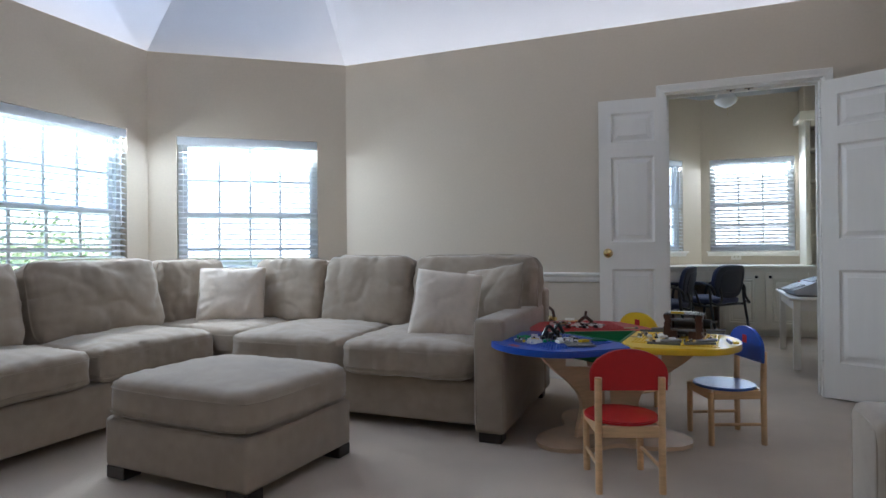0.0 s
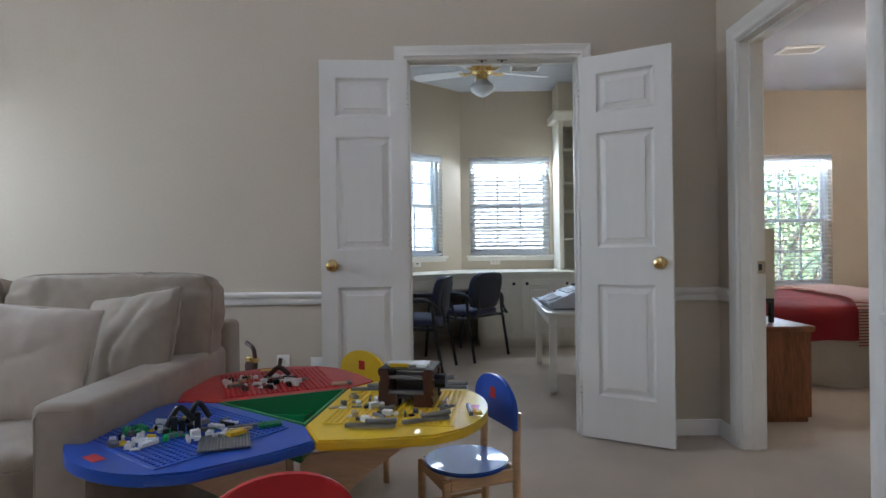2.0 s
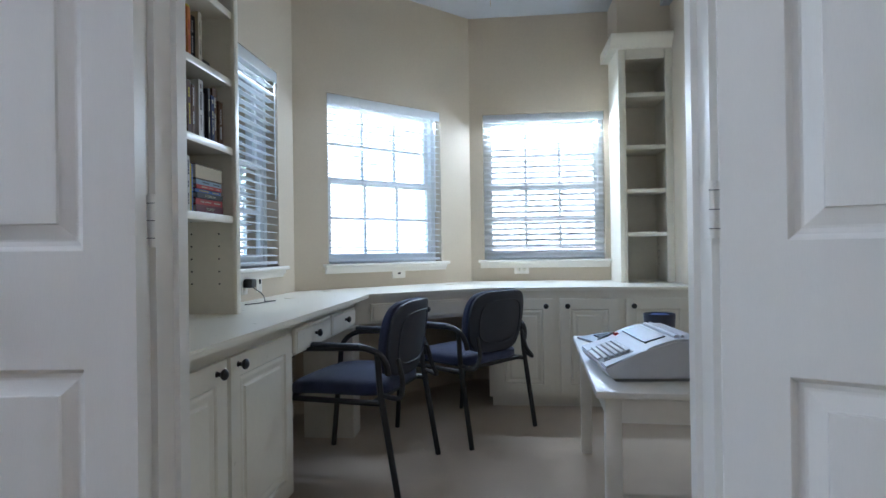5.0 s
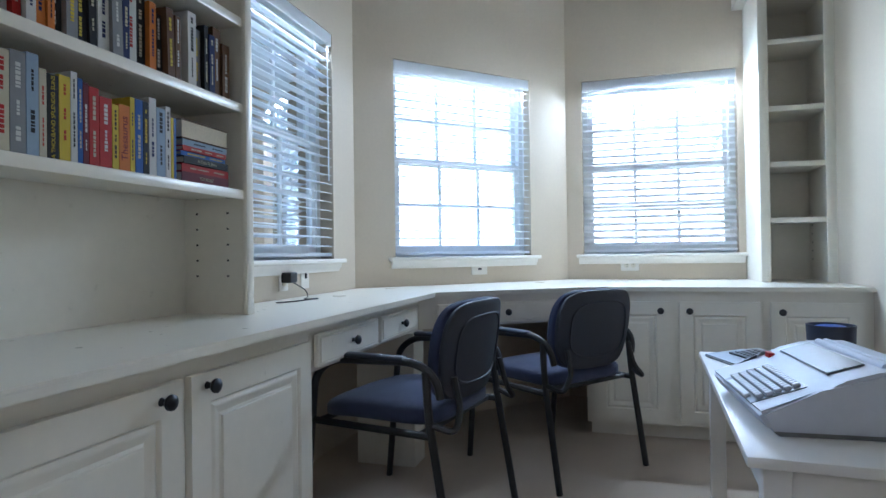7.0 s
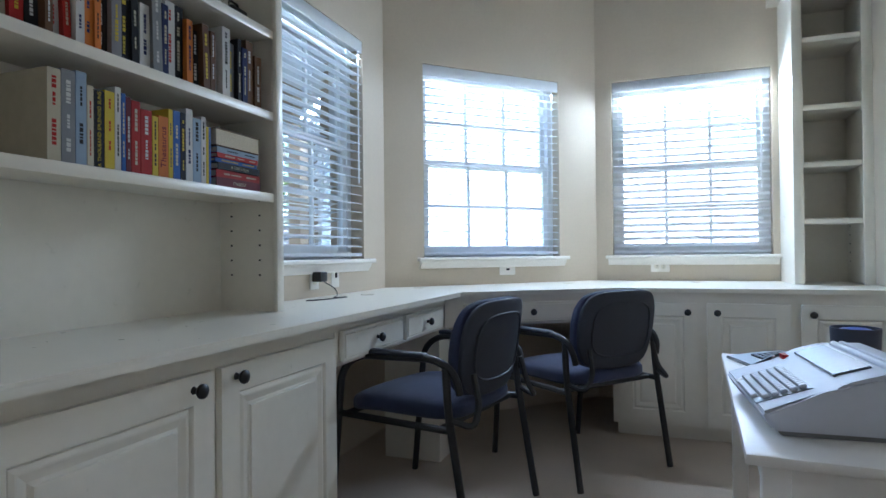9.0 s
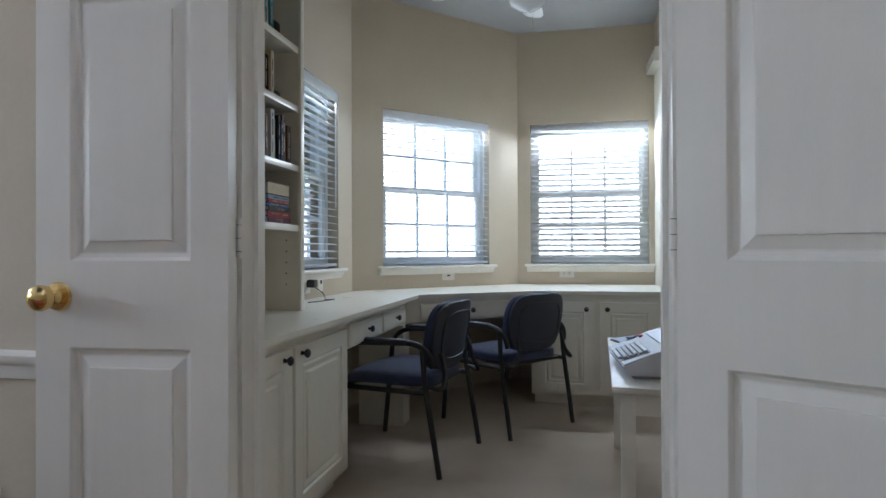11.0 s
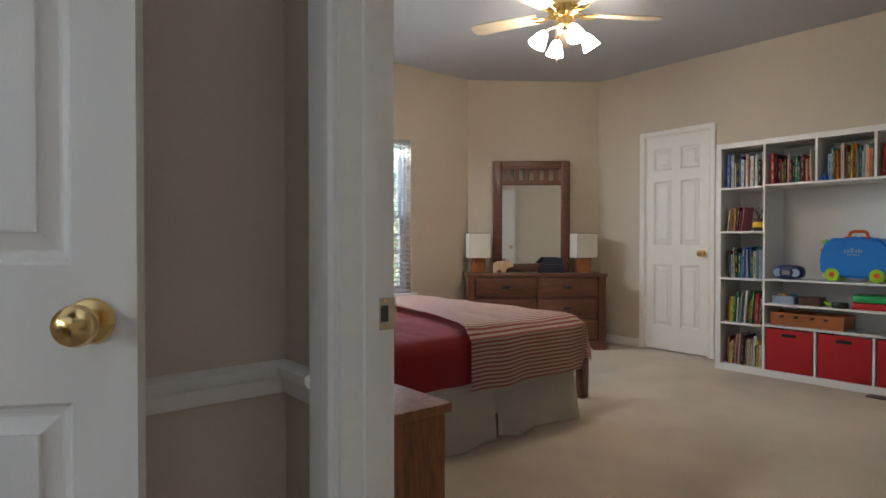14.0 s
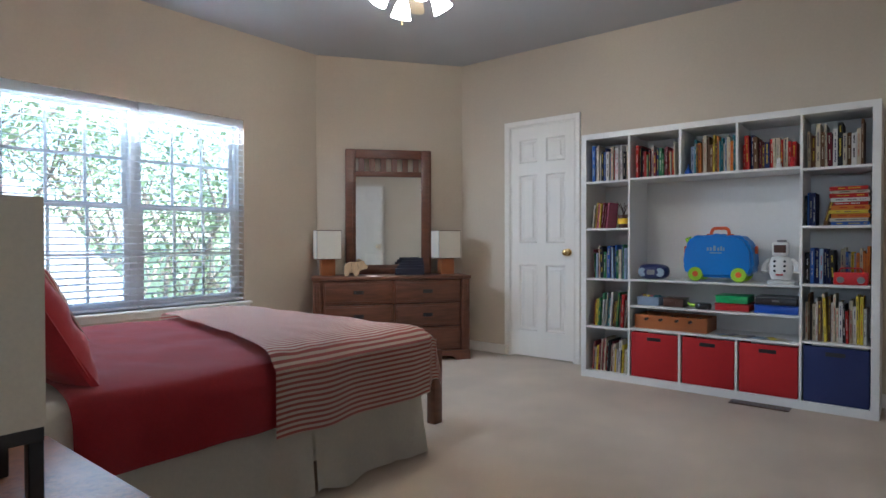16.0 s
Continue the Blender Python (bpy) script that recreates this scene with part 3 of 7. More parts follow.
def seam(bm, w, d, z, r=0.0028, k=7.0, seed=0):
    pts = []
    for i in range(49):
        a = 2 * math.pi * i / 48
        c, s = math.cos(a), math.sin(a)
        q = (abs(c) ** k + abs(s) ** k) ** (1 / k)
        pts.append((c / q * w / 2, s / q * d / 2, z + 0.002 * math.sin(5 * a + seed)))
    tube(bm, pts, r, 5)


def throw_pillow(w, h, t, seed):
    bm = cube_grid(34)
    for v in bm.verts:
        x, y, z = v.co
        f = (max(0, 1 - abs(x) ** 3.2) * max(0, 1 - abs(y) ** 3.2)) ** 0.55
        pinch = 1 - 0.05 * (1 - abs(x)) * abs(y) - 0.05 * (1 - abs(y)) * abs(x)
        p = Vector((x * w / 2 * pinch, y * h / 2 * pinch, z * t / 2 * (0.06 + 0.94 * f)))
        wr = noise.noise(Vector((p.x * 8 + seed, p.y * 8, z))) + 0.6 * noise.noise(Vector((p.x * 20 + seed, p.y * 14, z)))
        fold = (1 - abs(noise.noise(Vector((p.x * 6 + seed, p.y * 6 + 0.6 * seed, 2.3))))) ** 8
        ang = math.atan2(abs(y), abs(x) + 1e-6)
        ray = noise.noise(Vector((ang * 7 + seed, x + seed, y))) * max(abs(x), abs(y)) ** 2
        p.z += (wr * 0.010 - fold * 0.012 * f + ray * 0.014 * f ** 0.5) * (1 if z > 0 else -1)
        v.co = p
    pts = [(math.copysign(min(1, abs(math.cos(a)) * 1.42), math.cos(a)) * w / 2 * 0.985, math.copysign(min(1, abs(math.sin(a)) * 1.42), math.sin(a)) * h / 2 * 0.985, 0.0) for a in [2 * math.pi * i / 48 for i in range(49)]]
    tube(bm, pts, 0.004, 5)
    return bm


def foot_block(parent, x, y, w=0.12, d=0.09, h=0.055):
    bm = bmnew()
    rbox(bm, x - w / 2, y - d / 2, 0, x + w / 2, y + d / 2, h, 0.004, 1)
    part("foot", bm, DARKWOOD, parent, "dark block foot")


def soft_box(bm, x0, y0, z0, x1, y1, z1, r=0.025):
    rbox(bm, x0, y0, z0, x1, y1, z1, r, 4)


# the sectional: one wing along the study wall, one along the window wall
sofa = thing("sectional_sofa", Matrix.Identity(4), "taupe microfibre corner sofa with loose cushions on dark feet", "sofa")
SF, SB, SXR = 2.86, 4.00, -0.55
LF, LB, LEND = -2.52, -3.42, 0.35
bm = bmnew()
soft_box(bm, LB + 0.02, SF + 0.10, 0.055, SXR - 0.17, SB - 0.02, 0.29, 0.02)
part("base", bm, FABRIC, sofa)
bm = bmnew()
soft_box(bm, LB + 0.02, LEND, 0.055, LF - 0.02, SF + 0.095, 0.29, 0.02)
part("base", bm, FABRIC, sofa)
bm = bmnew()
soft_box(bm, SXR - 0.165, SF, 0.05, SXR, SB - 0.17, 0.625, 0.028)
tube(bm, bend([(SXR - 0.150, SF + 0.004, 0.06), (SXR - 0.150, SF + 0.004, 0.605), (SXR - 0.015, SF + 0.004, 0.605), (SXR - 0.015, SF + 0.004, 0.06)], 0.03), 0.004, 6)
part("arm", bm, FABRIC, sofa)
bm = bmnew()
soft_box(bm, LB, SB - 0.165, 0.05, SXR, SB, 0.72, 0.03)
part("back", bm, FABRIC, sofa)
bm = bmnew()
soft_box(bm, LB, LEND, 0.05, LB + 0.16, SB - 0.166, 0.72, 0.03)
part("back", bm, FABRIC, sofa)
bm = bmnew()
soft_box(bm, LB + 0.165, LEND, 0.05, LF, LEND + 0.165, 0.625, 0.028)
part("arm", bm, FABRIC, sofa)
for q in ((SXR - 0.085, SF + 0.07), (SXR - 0.085, SB - 0.10), (LF - 0.1, SF + 0.16), (LF - 0.09, LEND + 0.07), (LB + 0.1, SB - 0.1), (LB + 0.1, LEND + 0.1)):
    foot_block(sofa, *q)
# seat cushions
seats = [(-1.12, SF + 0.48, 0.79, 0.96, 0), (-1.92, SF + 0.50, 0.80, 0.94, 0), (-2.80, 3.45, 0.92, 0.78, 0), (-2.89, 2.63, 0.84, 0.78, 90), (-2.89, 1.78, 0.84, 0.78, 90), (-2.89, 0.94, 0.82, 0.78, 90)]
for i, (x, y, w, d, turn) in enumerate(seats):
    bm = cushion(w - 0.004, d, 0.185, 0.035, 9, 38, i * 7.3, 0.008)
    seam(bm, w - 0.004, d + 0.004, 0.055, k=9)
    seam(bm, w - 0.004, d + 0.004, -0.065, k=9)
    ob = part("seat_cushion", bm, FABRIC, sofa)
    ob.matrix_basis = pose(x, y, 0.382, 0, 0, turn)
# back cushions
backs = [(-0.985, SB - 0.275, 0.87, 0.50, 0, 12), (-1.76, SB - 0.285, 0.69, 0.50, 0, 13), (-2.42, SB - 0.26, 0.64, 0.47, 0, 10), (LB + 0.29, 3.42, 0.60, 0.47, 84, 10), (LB + 0.31, 2.64, 0.88, 0.49, 90, 13), (LB + 0.30, 1.76, 0.84, 0.48, 90, 13), (LB + 0.30, 0.92, 0.80, 0.48, 90, 13)]
for i, (x, y, w, h, turn, lean) in enumerate(backs):
    bm = cushion(w - 0.01, h, 0.20, 0.045, 8, 38, 40 + i * 5.1, 0.012)
    seam(bm, w - 0.012, h, 0.055, k=8)
    ob = part("back_cushion", bm, FABRIC, sofa)
    ob.matrix_basis = pose(x, y, 0.685, 90 - lean, 0, turn)


def loose_pillow(x, y, z, w, h, t, rx, rz, mat_, label, seed, ry=0):
    ob = part("throw_pillow", throw_pillow(w, h, t, seed), mat_)
    ob.matrix_world = pose(x, y, z, rx, ry, rz)
    tagged(ob, label, "pillow", "pillows on the sofa")


loose_pillow(-1.02, 3.27, 0.645, 0.39, 0.43, 0.20, 66, 14, CREAM, "cream cotton throw pillow with creased corners on the sofa seat", 3.0, 6)
loose_pillow(-0.83, 3.53, 0.66, 0.46, 0.44, 0.16, 68, -16, FABRIC, "taupe throw pillow leaning behind the cream one", 9.0, -8)
loose_pillow(-2.74, 3.43, 0.66, 0.46, 0.42, 0.17, 70, 30, CREAM, "pale beige square throw pillow in the sofa corner", 14.0)
loose_pillow(-3.00, 1.62, 0.62, 0.44, 0.42, 0.17, 66, 84, CREAM, "cream throw pillow on the window-side sofa seat", 21.0)

# ottoman
ott = thing("ottoman", pose(-1.645, 2.205, 0, 0, 0, -3.5), "square taupe upholstered ottoman with a thick cushion top", "ottoman")
bm = bmnew()
soft_box(bm, -0.405, -0.345, 0.05, 0.405, 0.345, 0.265, 0.022)
seam(bm, 0.81, 0.69, 0.262, k=14)
part("body", bm, FABRIC, ott)
bm = cushion(0.83, 0.71, 0.165, 0.03, 9, 20, 77, 0.005)
seam(bm, 0.832, 0.712, 0.045, k=9)
seam(bm, 0.832, 0.712, -0.062, k=9)
ob = part("top_cushion", bm, FABRIC, ott)
ob.matrix_basis = pose(0, 0, 0.345)
for x in (-0.345, 0.345):
    for y in (-0.295, 0.295):
        foot_block(ott, x, y, 0.11, 0.09, 0.055)

# the sofa opposite
s2 = thing("sofa", Matrix.Identity(4), "taupe microfibre sofa with low square arms", "sofa")
AX = 0.605
for y0, y1 in ((1.47, 1.68), (-0.45, -0.24)):
    bm = bmnew()
    soft_box(bm, AX, y0, 0.05, AX + 0.92, y1, 0.62, 0.03)
    tube(bm, bend([(AX + 0.004, y0 + 0.02, 0.06), (AX + 0.004, y0 + 0.02, 0.60), (AX + 0.004, y1 - 0.02, 0.60), (AX + 0.004, y1 - 0.02, 0.06)], 0.03), 0.004, 6)
    tube(bm, [(AX + 0.02, y0 + 0.004, 0.605), (AX + 0.9, y0 + 0.004, 0.605)], 0.004, 6)
    part("arm", bm, FABRIC, s2)
bm = bmnew()
soft_box(bm, AX + 0.03, -0.235, 0.055, AX + 0.92, 1.465, 0.29, 0.02)
part("base", bm, FABRIC, s2)
bm = bmnew()
soft_box(bm, AX + 0.76, -0.235, 0.29, AX + 0.92, 1.465, 0.74, 0.03)
part("back", bm, FABRIC, s2)
for k in (0, 1):
    ob = part("seat_cushion", cushion(0.845, 0.74, 0.185, 0.03, 9, 14, 90 + k), FABRIC, s2)
    ob.matrix_basis = pose(AX + 0.39, 0.19 + 0.85 * k, 0.382, 0, 0, 90)
    ob = part("back_cushion", cushion(0.84, 0.48, 0.20, 0.04, 5, 14, 95 + k), FABRIC, s2)
    ob.matrix_basis = pose(AX + 0.62, 0.19 + 0.85 * k, 0.68, 78, 0, -90)
for y in (1.57, -0.35):
    for x in (AX + 0.08, AX + 0.84):
        foot_block(s2, x, y)

# ---- play table ----
BIRCH = material("birch plywood", (0.66, 0.46, 0.29), 0.42, vary=0.12, grain=14, stains=3, stretch=(1, 1, 9), bump=0.04)
BEECH = material("clear-coated beech", (0.68, 0.43, 0.22), 0.35, vary=0.12, grain=16, stains=3, stretch=(1, 1, 9), bump=0.04, coat=0.2)
TOYRED = material("red lacquer", (0.50, 0.012, 0.015), 0.36, vary=0.04, bump=0.02, coat=0.2)
TOYBLUE = material("blue lacquer", (0.012, 0.075, 0.42), 0.36, vary=0.04, bump=0.02, coat=0.2)
TOYYELLOW = material("yellow lacquer", (0.80, 0.52, 0.015), 0.36, vary=0.04, bump=0.02, coat=0.2)
TOYGREEN = material("green plastic", (0.012, 0.20, 0.06), 0.35, vary=0.05, bump=0.02)
LIGHTGREEN = material("bright green plastic", (0.03, 0.40, 0.12), 0.35, vary=0.05, bump=0.02)
BROWNP = material("brown toy plastic", (0.075, 0.030, 0.018), 0.35, vary=0.1, bump=0.02)
GREYP = material("grey toy plastic", (0.20, 0.20, 0.20), 0.35, vary=0.1, bump=0.02)
BLACKP = material("black toy plastic", (0.014, 0.014, 0.016), 0.3, vary=0.1, bump=0.02)
WHITEP = material("white toy plastic", (0.78, 0.77, 0.74), 0.3, vary=0.03, bump=0.02)
TANP = material("tan toy plastic", (0.55, 0.42, 0.24), 0.35, vary=0.05, bump=0.02)
TOPZ = 0.52
table = thing("play_table", pose(-0.115, 3.24, 0) @ Matrix.Diagonal((1.08, 1.08, 1, 1)), "three-lobed building-brick play table in red, blue and yellow on plywood legs", "play table")
LOBES = ((-6, TOYYELLOW, "yellow lacquered table segment"), (114, TOYRED, "red lacquered table segment"), (234, TOYBLUE, "blue lacquered table segment"))


def lobe(bm, z0, z1, scale=1.0):
    """One third of the top: pointed to the centre's triangle, rounded at the tip."""
    pts = [(0.117, -0.203), (0.19, -0.325), (0.30, -0.305)]
    for i in range(13):
        a = radians(-62 + 124 * i / 12)
        pts.append((0.37 + 0.23 * math.cos(a), 0.265 * math.sin(a) / math.sin(radians(62)) * 0.98))
    pts += [(0.30, 0.305), (0.19, 0.325), (0.117, 0.203)]
    b = bmesh.new()
    prism(b, pts, z0, z1)
    bmesh.ops.bevel(b, geom=[e for e in b.edges if abs(e.verts[0].co.z - e.verts[1].co.z) < 1e-6], offset=0.006, segments=2, affect="EDGES")
    join(bm, b)


for turn, mt, lab in LOBES:
    bm = bmnew()
    lobe(bm, TOPZ - 0.03, TOPZ)
    seg = part("table_segment", bm, mt, table, lab)
    seg.matrix_basis = pose(0, 0, 0, 0, 0, turn)
    # the studded plate let into it
    bm = bmnew()
    rbox(bm, 0.16, -0.19, TOPZ + 0.0005, 0.52, 0.19, TOPZ + 0.003, 0.0008, 1)
    for i in range(22):
        for j in range(23):
            x, y = 0.168 + 0.016 * i, -0.176 + 0.016 * j
            n = 6
            lo = [bm.verts.new((x + 0.0048 * math.cos(2 * math.pi * k / n), y + 0.0048 * math.sin(2 * math.pi * k / n), TOPZ + 0.003)) for k in range(n)]
            hi = [bm.verts.new((v.co.x, v.co.y, TOPZ + 0.0052)) for v in lo]
            bm.faces.new(hi)
            for k in range(n):
                bm.faces.new((lo[k], lo[(k + 1) % n], hi[(k + 1) % n], hi[k]))
    me_plate = part("stud_plate", bm, mt, seg, smooth=False)
    me_plate["kind"] = "stuff"
    bm = bmnew()
    rbox(bm, 0.545, -0.03, TOPZ + 0.0004, 0.575, 0.03, TOPZ + 0.0012, 0.0003, 1)
    part("badge", bm, TOYRED if mt is not TOYRED else TOYYELLOW, seg, "small red badge")
    # curved plywood leg under each seam
    bm = bmnew()
    prof = []
    for i in range(15):
        t = i / 14
        z = 0.02 + (TOPZ - 0.052) * t
        w = 0.115 + 0.06 * math.cos(t * math.pi * 1.2) ** 2 + 0.27 * t ** 2.4
        prof.append((w, z))
    for sgn in (1,):
        lo = [bm.verts.new((w + 0.02, -0.010, z)) for w, z in prof] + [bm.verts.new((0.03 if z < TOPZ - 0.15 else 0.265, -0.010, z)) for w, z in reversed(prof)]
        hi = [bm.verts.new((v.co.x, 0.010, v.co.z)) for v in lo]
        bm.faces.new(lo), bm.faces.new(hi)
        for i in range(len(lo)):
            k = (i + 1) % len(lo)
            bm.faces.new((lo[i], lo[k], hi[k], hi[i]))
    leg = part("leg", bm, BIRCH, table, "curved birch plywood leg")
    leg.matrix_basis = pose(0, 0, 0, 0, 0, turn)
bm = bmnew()
pts = []
for k in range(36):
    a = 2 * math.pi * k / 36
    r = 0.30 + 0.10 * math.cos(3 * (a + radians(6)))
    pts.append((r * math.cos(a), r * math.sin(a)))
prism(bm, pts, 0.0, 0.02)
part("foot_plate", bm, BIRCH, table, "round-lobed plywood foot plate")
# the green bin in the middle
bm = bmnew()
tri = [(0.234 * math.cos(radians(a)), 0.234 * math.sin(radians(a))) for a in (54, 174, 294)]
tri2 = [(x * 0.93, y * 0.93) for x, y in tri]
tri3 = [(x * 0.72, y * 0.72) for x, y in tri]
rings = [[bm.verts.new((x, y, z)) for x, y in t] for t, z in ((tri, TOPZ + 0.002), (tri2, TOPZ + 0.002), (tri3, TOPZ - 0.13), (tri3, TOPZ - 0.135), (tri2, TOPZ - 0.01), (tri, TOPZ - 0.004))]
for a, b in zip(rings, rings[1:] + rings[:1]):
    if a is rings[2]:
        bm.faces.new(a)
        bm.faces.new(b)
        continue
    for i in range(3):
        bm.faces.new((a[i], a[(i + 1) % 3], b[(i + 1) % 3], b[i]))
part("brick_bin", bm, TOYGREEN, table, "green triangular plastic brick bin")


def toy_chair(m, mt, label):
    c = thing("child_chair", m, label, "child's chair", "chairs round the play table")
    for x in (-0.125, 0.125):
        bm = bmnew()
        tube(bm, [(x, -0.145, 0), (x, -0.143, 0.28), (x, -0.147, 0.46)], 0.0145, 12)
        part("back_leg", bm, BEECH, c)
        bm = bmnew()
        tube(bm, [(x * 0.94, 0.115, 0), (x * 0.94, 0.115, 0.262)], 0.0145, 12)
        part("front_leg", bm, BEECH, c)
        bm = bmnew()
        tube(bm, [(x * 0.97, -0.14, 0.10), (x * 0.95, 0.11, 0.10)], 0.008, 8)
        rbox(bm, x * 0.97 - 0.008, -0.135, 0.225, x * 0.97 + 0.008, 0.105, 0.268, 0.003, 1)
        part("side_rail", bm, BEECH, c)
    for y in (-0.145, 0.115):
        bm = bmnew()
        rbox(bm, -0.112, y - 0.008, 0.222, 0.112, y + 0.008, 0.268, 0.003, 1)
        part("apron_rail", bm, BEECH, c)
    bm = bmnew()
    pts = [(0.150 * math.cos(2 * math.pi * i / 32), -0.010 + 0.148 * math.sin(2 * math.pi * i / 32)) for i in range(32)]
    b = bmesh.new()
    prism(b, pts, 0.268, 0.282)
    bmesh.ops.bevel(b, geom=[e for e in b.edges if abs(e.verts[0].co.z - e.verts[1].co.z) < 1e-6], offset=0.004, segments=2, affect="EDGES")
    join(bm, b)
    part("seat", bm, mt, c, "round lacquered seat")
    bm = bmnew()
    prof = [(-0.152, 0.405), (0.152, 0.405), (0.155, 0.47)] + [(0.155 * math.cos(radians(a)), 0.47 + 0.10 * math.sin(radians(a))) for a in range(12, 180, 12)] + [(-0.155, 0.47)]
    b = bmesh.new()
    prism(b, prof, -0.008, 0.008, pose(0, -0.128, 0, 90))
    bmesh.ops.bevel(b, geom=[e for e in b.edges if abs(e.verts[0].co.y - e.verts[1].co.y) < 1e-6], offset=0.003, segments=2, affect="EDGES")
    join(bm, b)
    back = part("backrest", bm, mt, c, "rounded lacquered backrest")
    bm = bmnew()
    rbox(bm, -0.02, -0.1195, 0.485, 0.02, -0.1185, 0.525, 0.0003, 1)
    part("badge", bm, TOYRED if mt is not TOYRED else TOYYELLOW, back, "small square badge")
    return c


toy_chair(pose(0.015, 2.635, 0, 0, 0, 20), TOYRED, "small beech child's chair with red seat and backrest")
toy_chair(pose(0.455, 3.388, 0, 0, 0, 113), TOYBLUE, "small beech child's chair with blue seat and backrest")
toy_chair(pose(-0.065, 3.86, 0, 0, 0, 140), TOYYELLOW, "small beech child's chair with yellow seat and backrest")


# toys on the table
def brick(bm, x, y, z, w, d, h, turn, tip=0.0, studs=True):
    m = pose(x, y, z, tip, 0, turn)
    box(bm, -w / 2, -d / 2, 0, w / 2, d / 2, h, m)
    if studs:
        for i in range(int(w / 0.008)):
            for j in range(int(d / 0.008)):
                cx, cy = -w / 2 + 0.004 + 0.008 * i, -d / 2 + 0.004 + 0.008 * j
                box(bm, cx - 0.0022, cy - 0.0022, h, cx + 0.0022, cy + 0.0022, h + 0.0016, m)


rng = random.Random(5)
MATS = {"grey": GREYP, "black": BLACKP, "white": WHITEP, "brown": BROWNP, "red": TOYRED, "tan": TANP, "green": LIGHTGREEN, "blue": TOYBLUE, "yellow": TOYYELLOW}
PLATE_TOP = TOPZ + 0.0052


def scatter(cx, cy, rx, ry, n, colours, z=PLATE_TOP, turn=0.0):
    """Loose bricks about a spot, each lying flat."""
    for _ in range(n):
        a, r = rng.uniform(0, 6.28), math.sqrt(rng.random())
        dx, dy = rx * r * math.cos(a), ry * r * math.sin(a)
        c = rng.choice(colours)
        bm = bmnew()
        w, d, h = rng.choice((0.016, 0.024, 0.032, 0.048)), rng.choice((0.008, 0.016)), rng.choice((0.0032, 0.0096, 0.0096, 0.014))
        brick(bm, 0, 0, 0, w, d, h, 0)
        ob = part("toy_brick", bm, MATS[c], smooth=False)
        x = cx + dx * math.cos(turn) - dy * math.sin(turn)
        y = cy + dx * math.sin(turn) + dy * math.cos(turn)
        ob.matrix_world = pose(x - 0.035, y - 0.08, z, 0, 0, rng.uniform(0, 360))
        tagged(ob, c + " plastic building brick lying loose on the play table", "toy brick", "loose toy bricks")


scatter(-0.30, 2.99, 0.18, 0.13, 60, ["grey", "black", "white", "white", "grey", "green", "yellow"])
scatter(-0.265, 3.60, 0.16, 0.11, 52, ["white", "brown", "tan", "grey", "white", "black"])
scatter(0.26, 3.28, 0.19, 0.15, 40, ["grey", "white", "tan", "grey", "black"])
scatter(-0.07, 3.33, 0.10, 0.08, 30, ["grey", "green", "red", "black", "grey", "white"], TOPZ - 0.13)
scatter(-0.07, 3.33, 0.09, 0.07, 26, ["grey", "black", "red", "grey", "white"], TOPZ - 0.12)


def toy(name, x, y, z, turn, label, build, category="toy"):
    t = thing(name, pose(x - 0.035, y - 0.08, z, 0, 0, turn), label, category, "toys on the play table")
    for nm, bm, mt in build():
        part(nm, bm, mt, t, smooth=False)
    return t


def fort():
    made = []
    for px, py in ((-0.072, -0.056), (0.072, -0.056), (-0.072, 0.056), (0.072, 0.056)):
        bm = bmnew()
        for k in range(12):
            brick(bm, px + rng.uniform(-0.004, 0.004), py, 0.0096 * k, 0.032, 0.024, 0.0096, 0, studs=k == 11)
        made.append(("corner_post", bm, BROWNP))
    for px in (-0.076, 0.076):
        bm = bmnew()
        for k in range(11):
            brick(bm, px, rng.uniform(-0.002, 0.002), 0.0096 * k, 0.016, 0.090, 0.0096, 0, studs=k == 10)
        made.append(("side_wall", bm, BROWNP))
    for px in (-0.045, 0.045):
        bm = bmnew()
        for k in range(4):
            brick(bm, px, -0.060, 0.0096 * k, 0.036, 0.020, 0.0096, 0, studs=k == 3)
        made.append(("front_wall", bm, BROWNP))
    bm = bmnew()
    tube(bm, [(0.088, -0.01, 0.078), (0.150, -0.012, 0.086)], 0.007, 8)
    made.append(("barrel", bm, GREYP))
    bm = bmnew()
    for k in range(9):
        brick(bm, 0, 0.05, 0.0096 * k, 0.12, 0.016, 0.0096, 0)
    made.append(("wall", bm, GREYP))
    bm = bmnew()
    brick(bm, 0, -0.056, 0.0384, 0.12, 0.016, 0.0096, 0)
    made.append(("gate", bm, GREYP))
    bm = bmnew()
    brick(bm, 0, -0.056, 0.0864, 0.11, 0.016, 0.0096, 0)
    made.append(("gate", bm, GREYP))
    bm = bmnew()
    brick(bm, 0, 0.0, 0.1152, 0.176, 0.136, 0.0032, 0)
    tube(bm, [(0.06, 0.0, 0.07), (0.12, 0.0, 0.07)], 0.024, 10)
    made.append(("floor_plate", bm, BLACKP))
    bm = bmnew()
    brick(bm, -0.01, 0.02, 0.1184, 0.14, 0.048, 0.0064, 6)
    brick(bm, 0.045, -0.03, 0.1184, 0.032, 0.016, 0.0096, -20)
    made.append(("roof", bm, WHITEP))
    bm = bmnew()
    brick(bm, -0.03, -0.03, 0.1184, 0.06, 0.016, 0.0096, 4)
    made.append(("beam", bm, TOYYELLOW))
    return made


toy("toy_fort", 0.315, 3.325, PLATE_TOP, -10, "brown and black toy fort built of plastic bricks", fort)


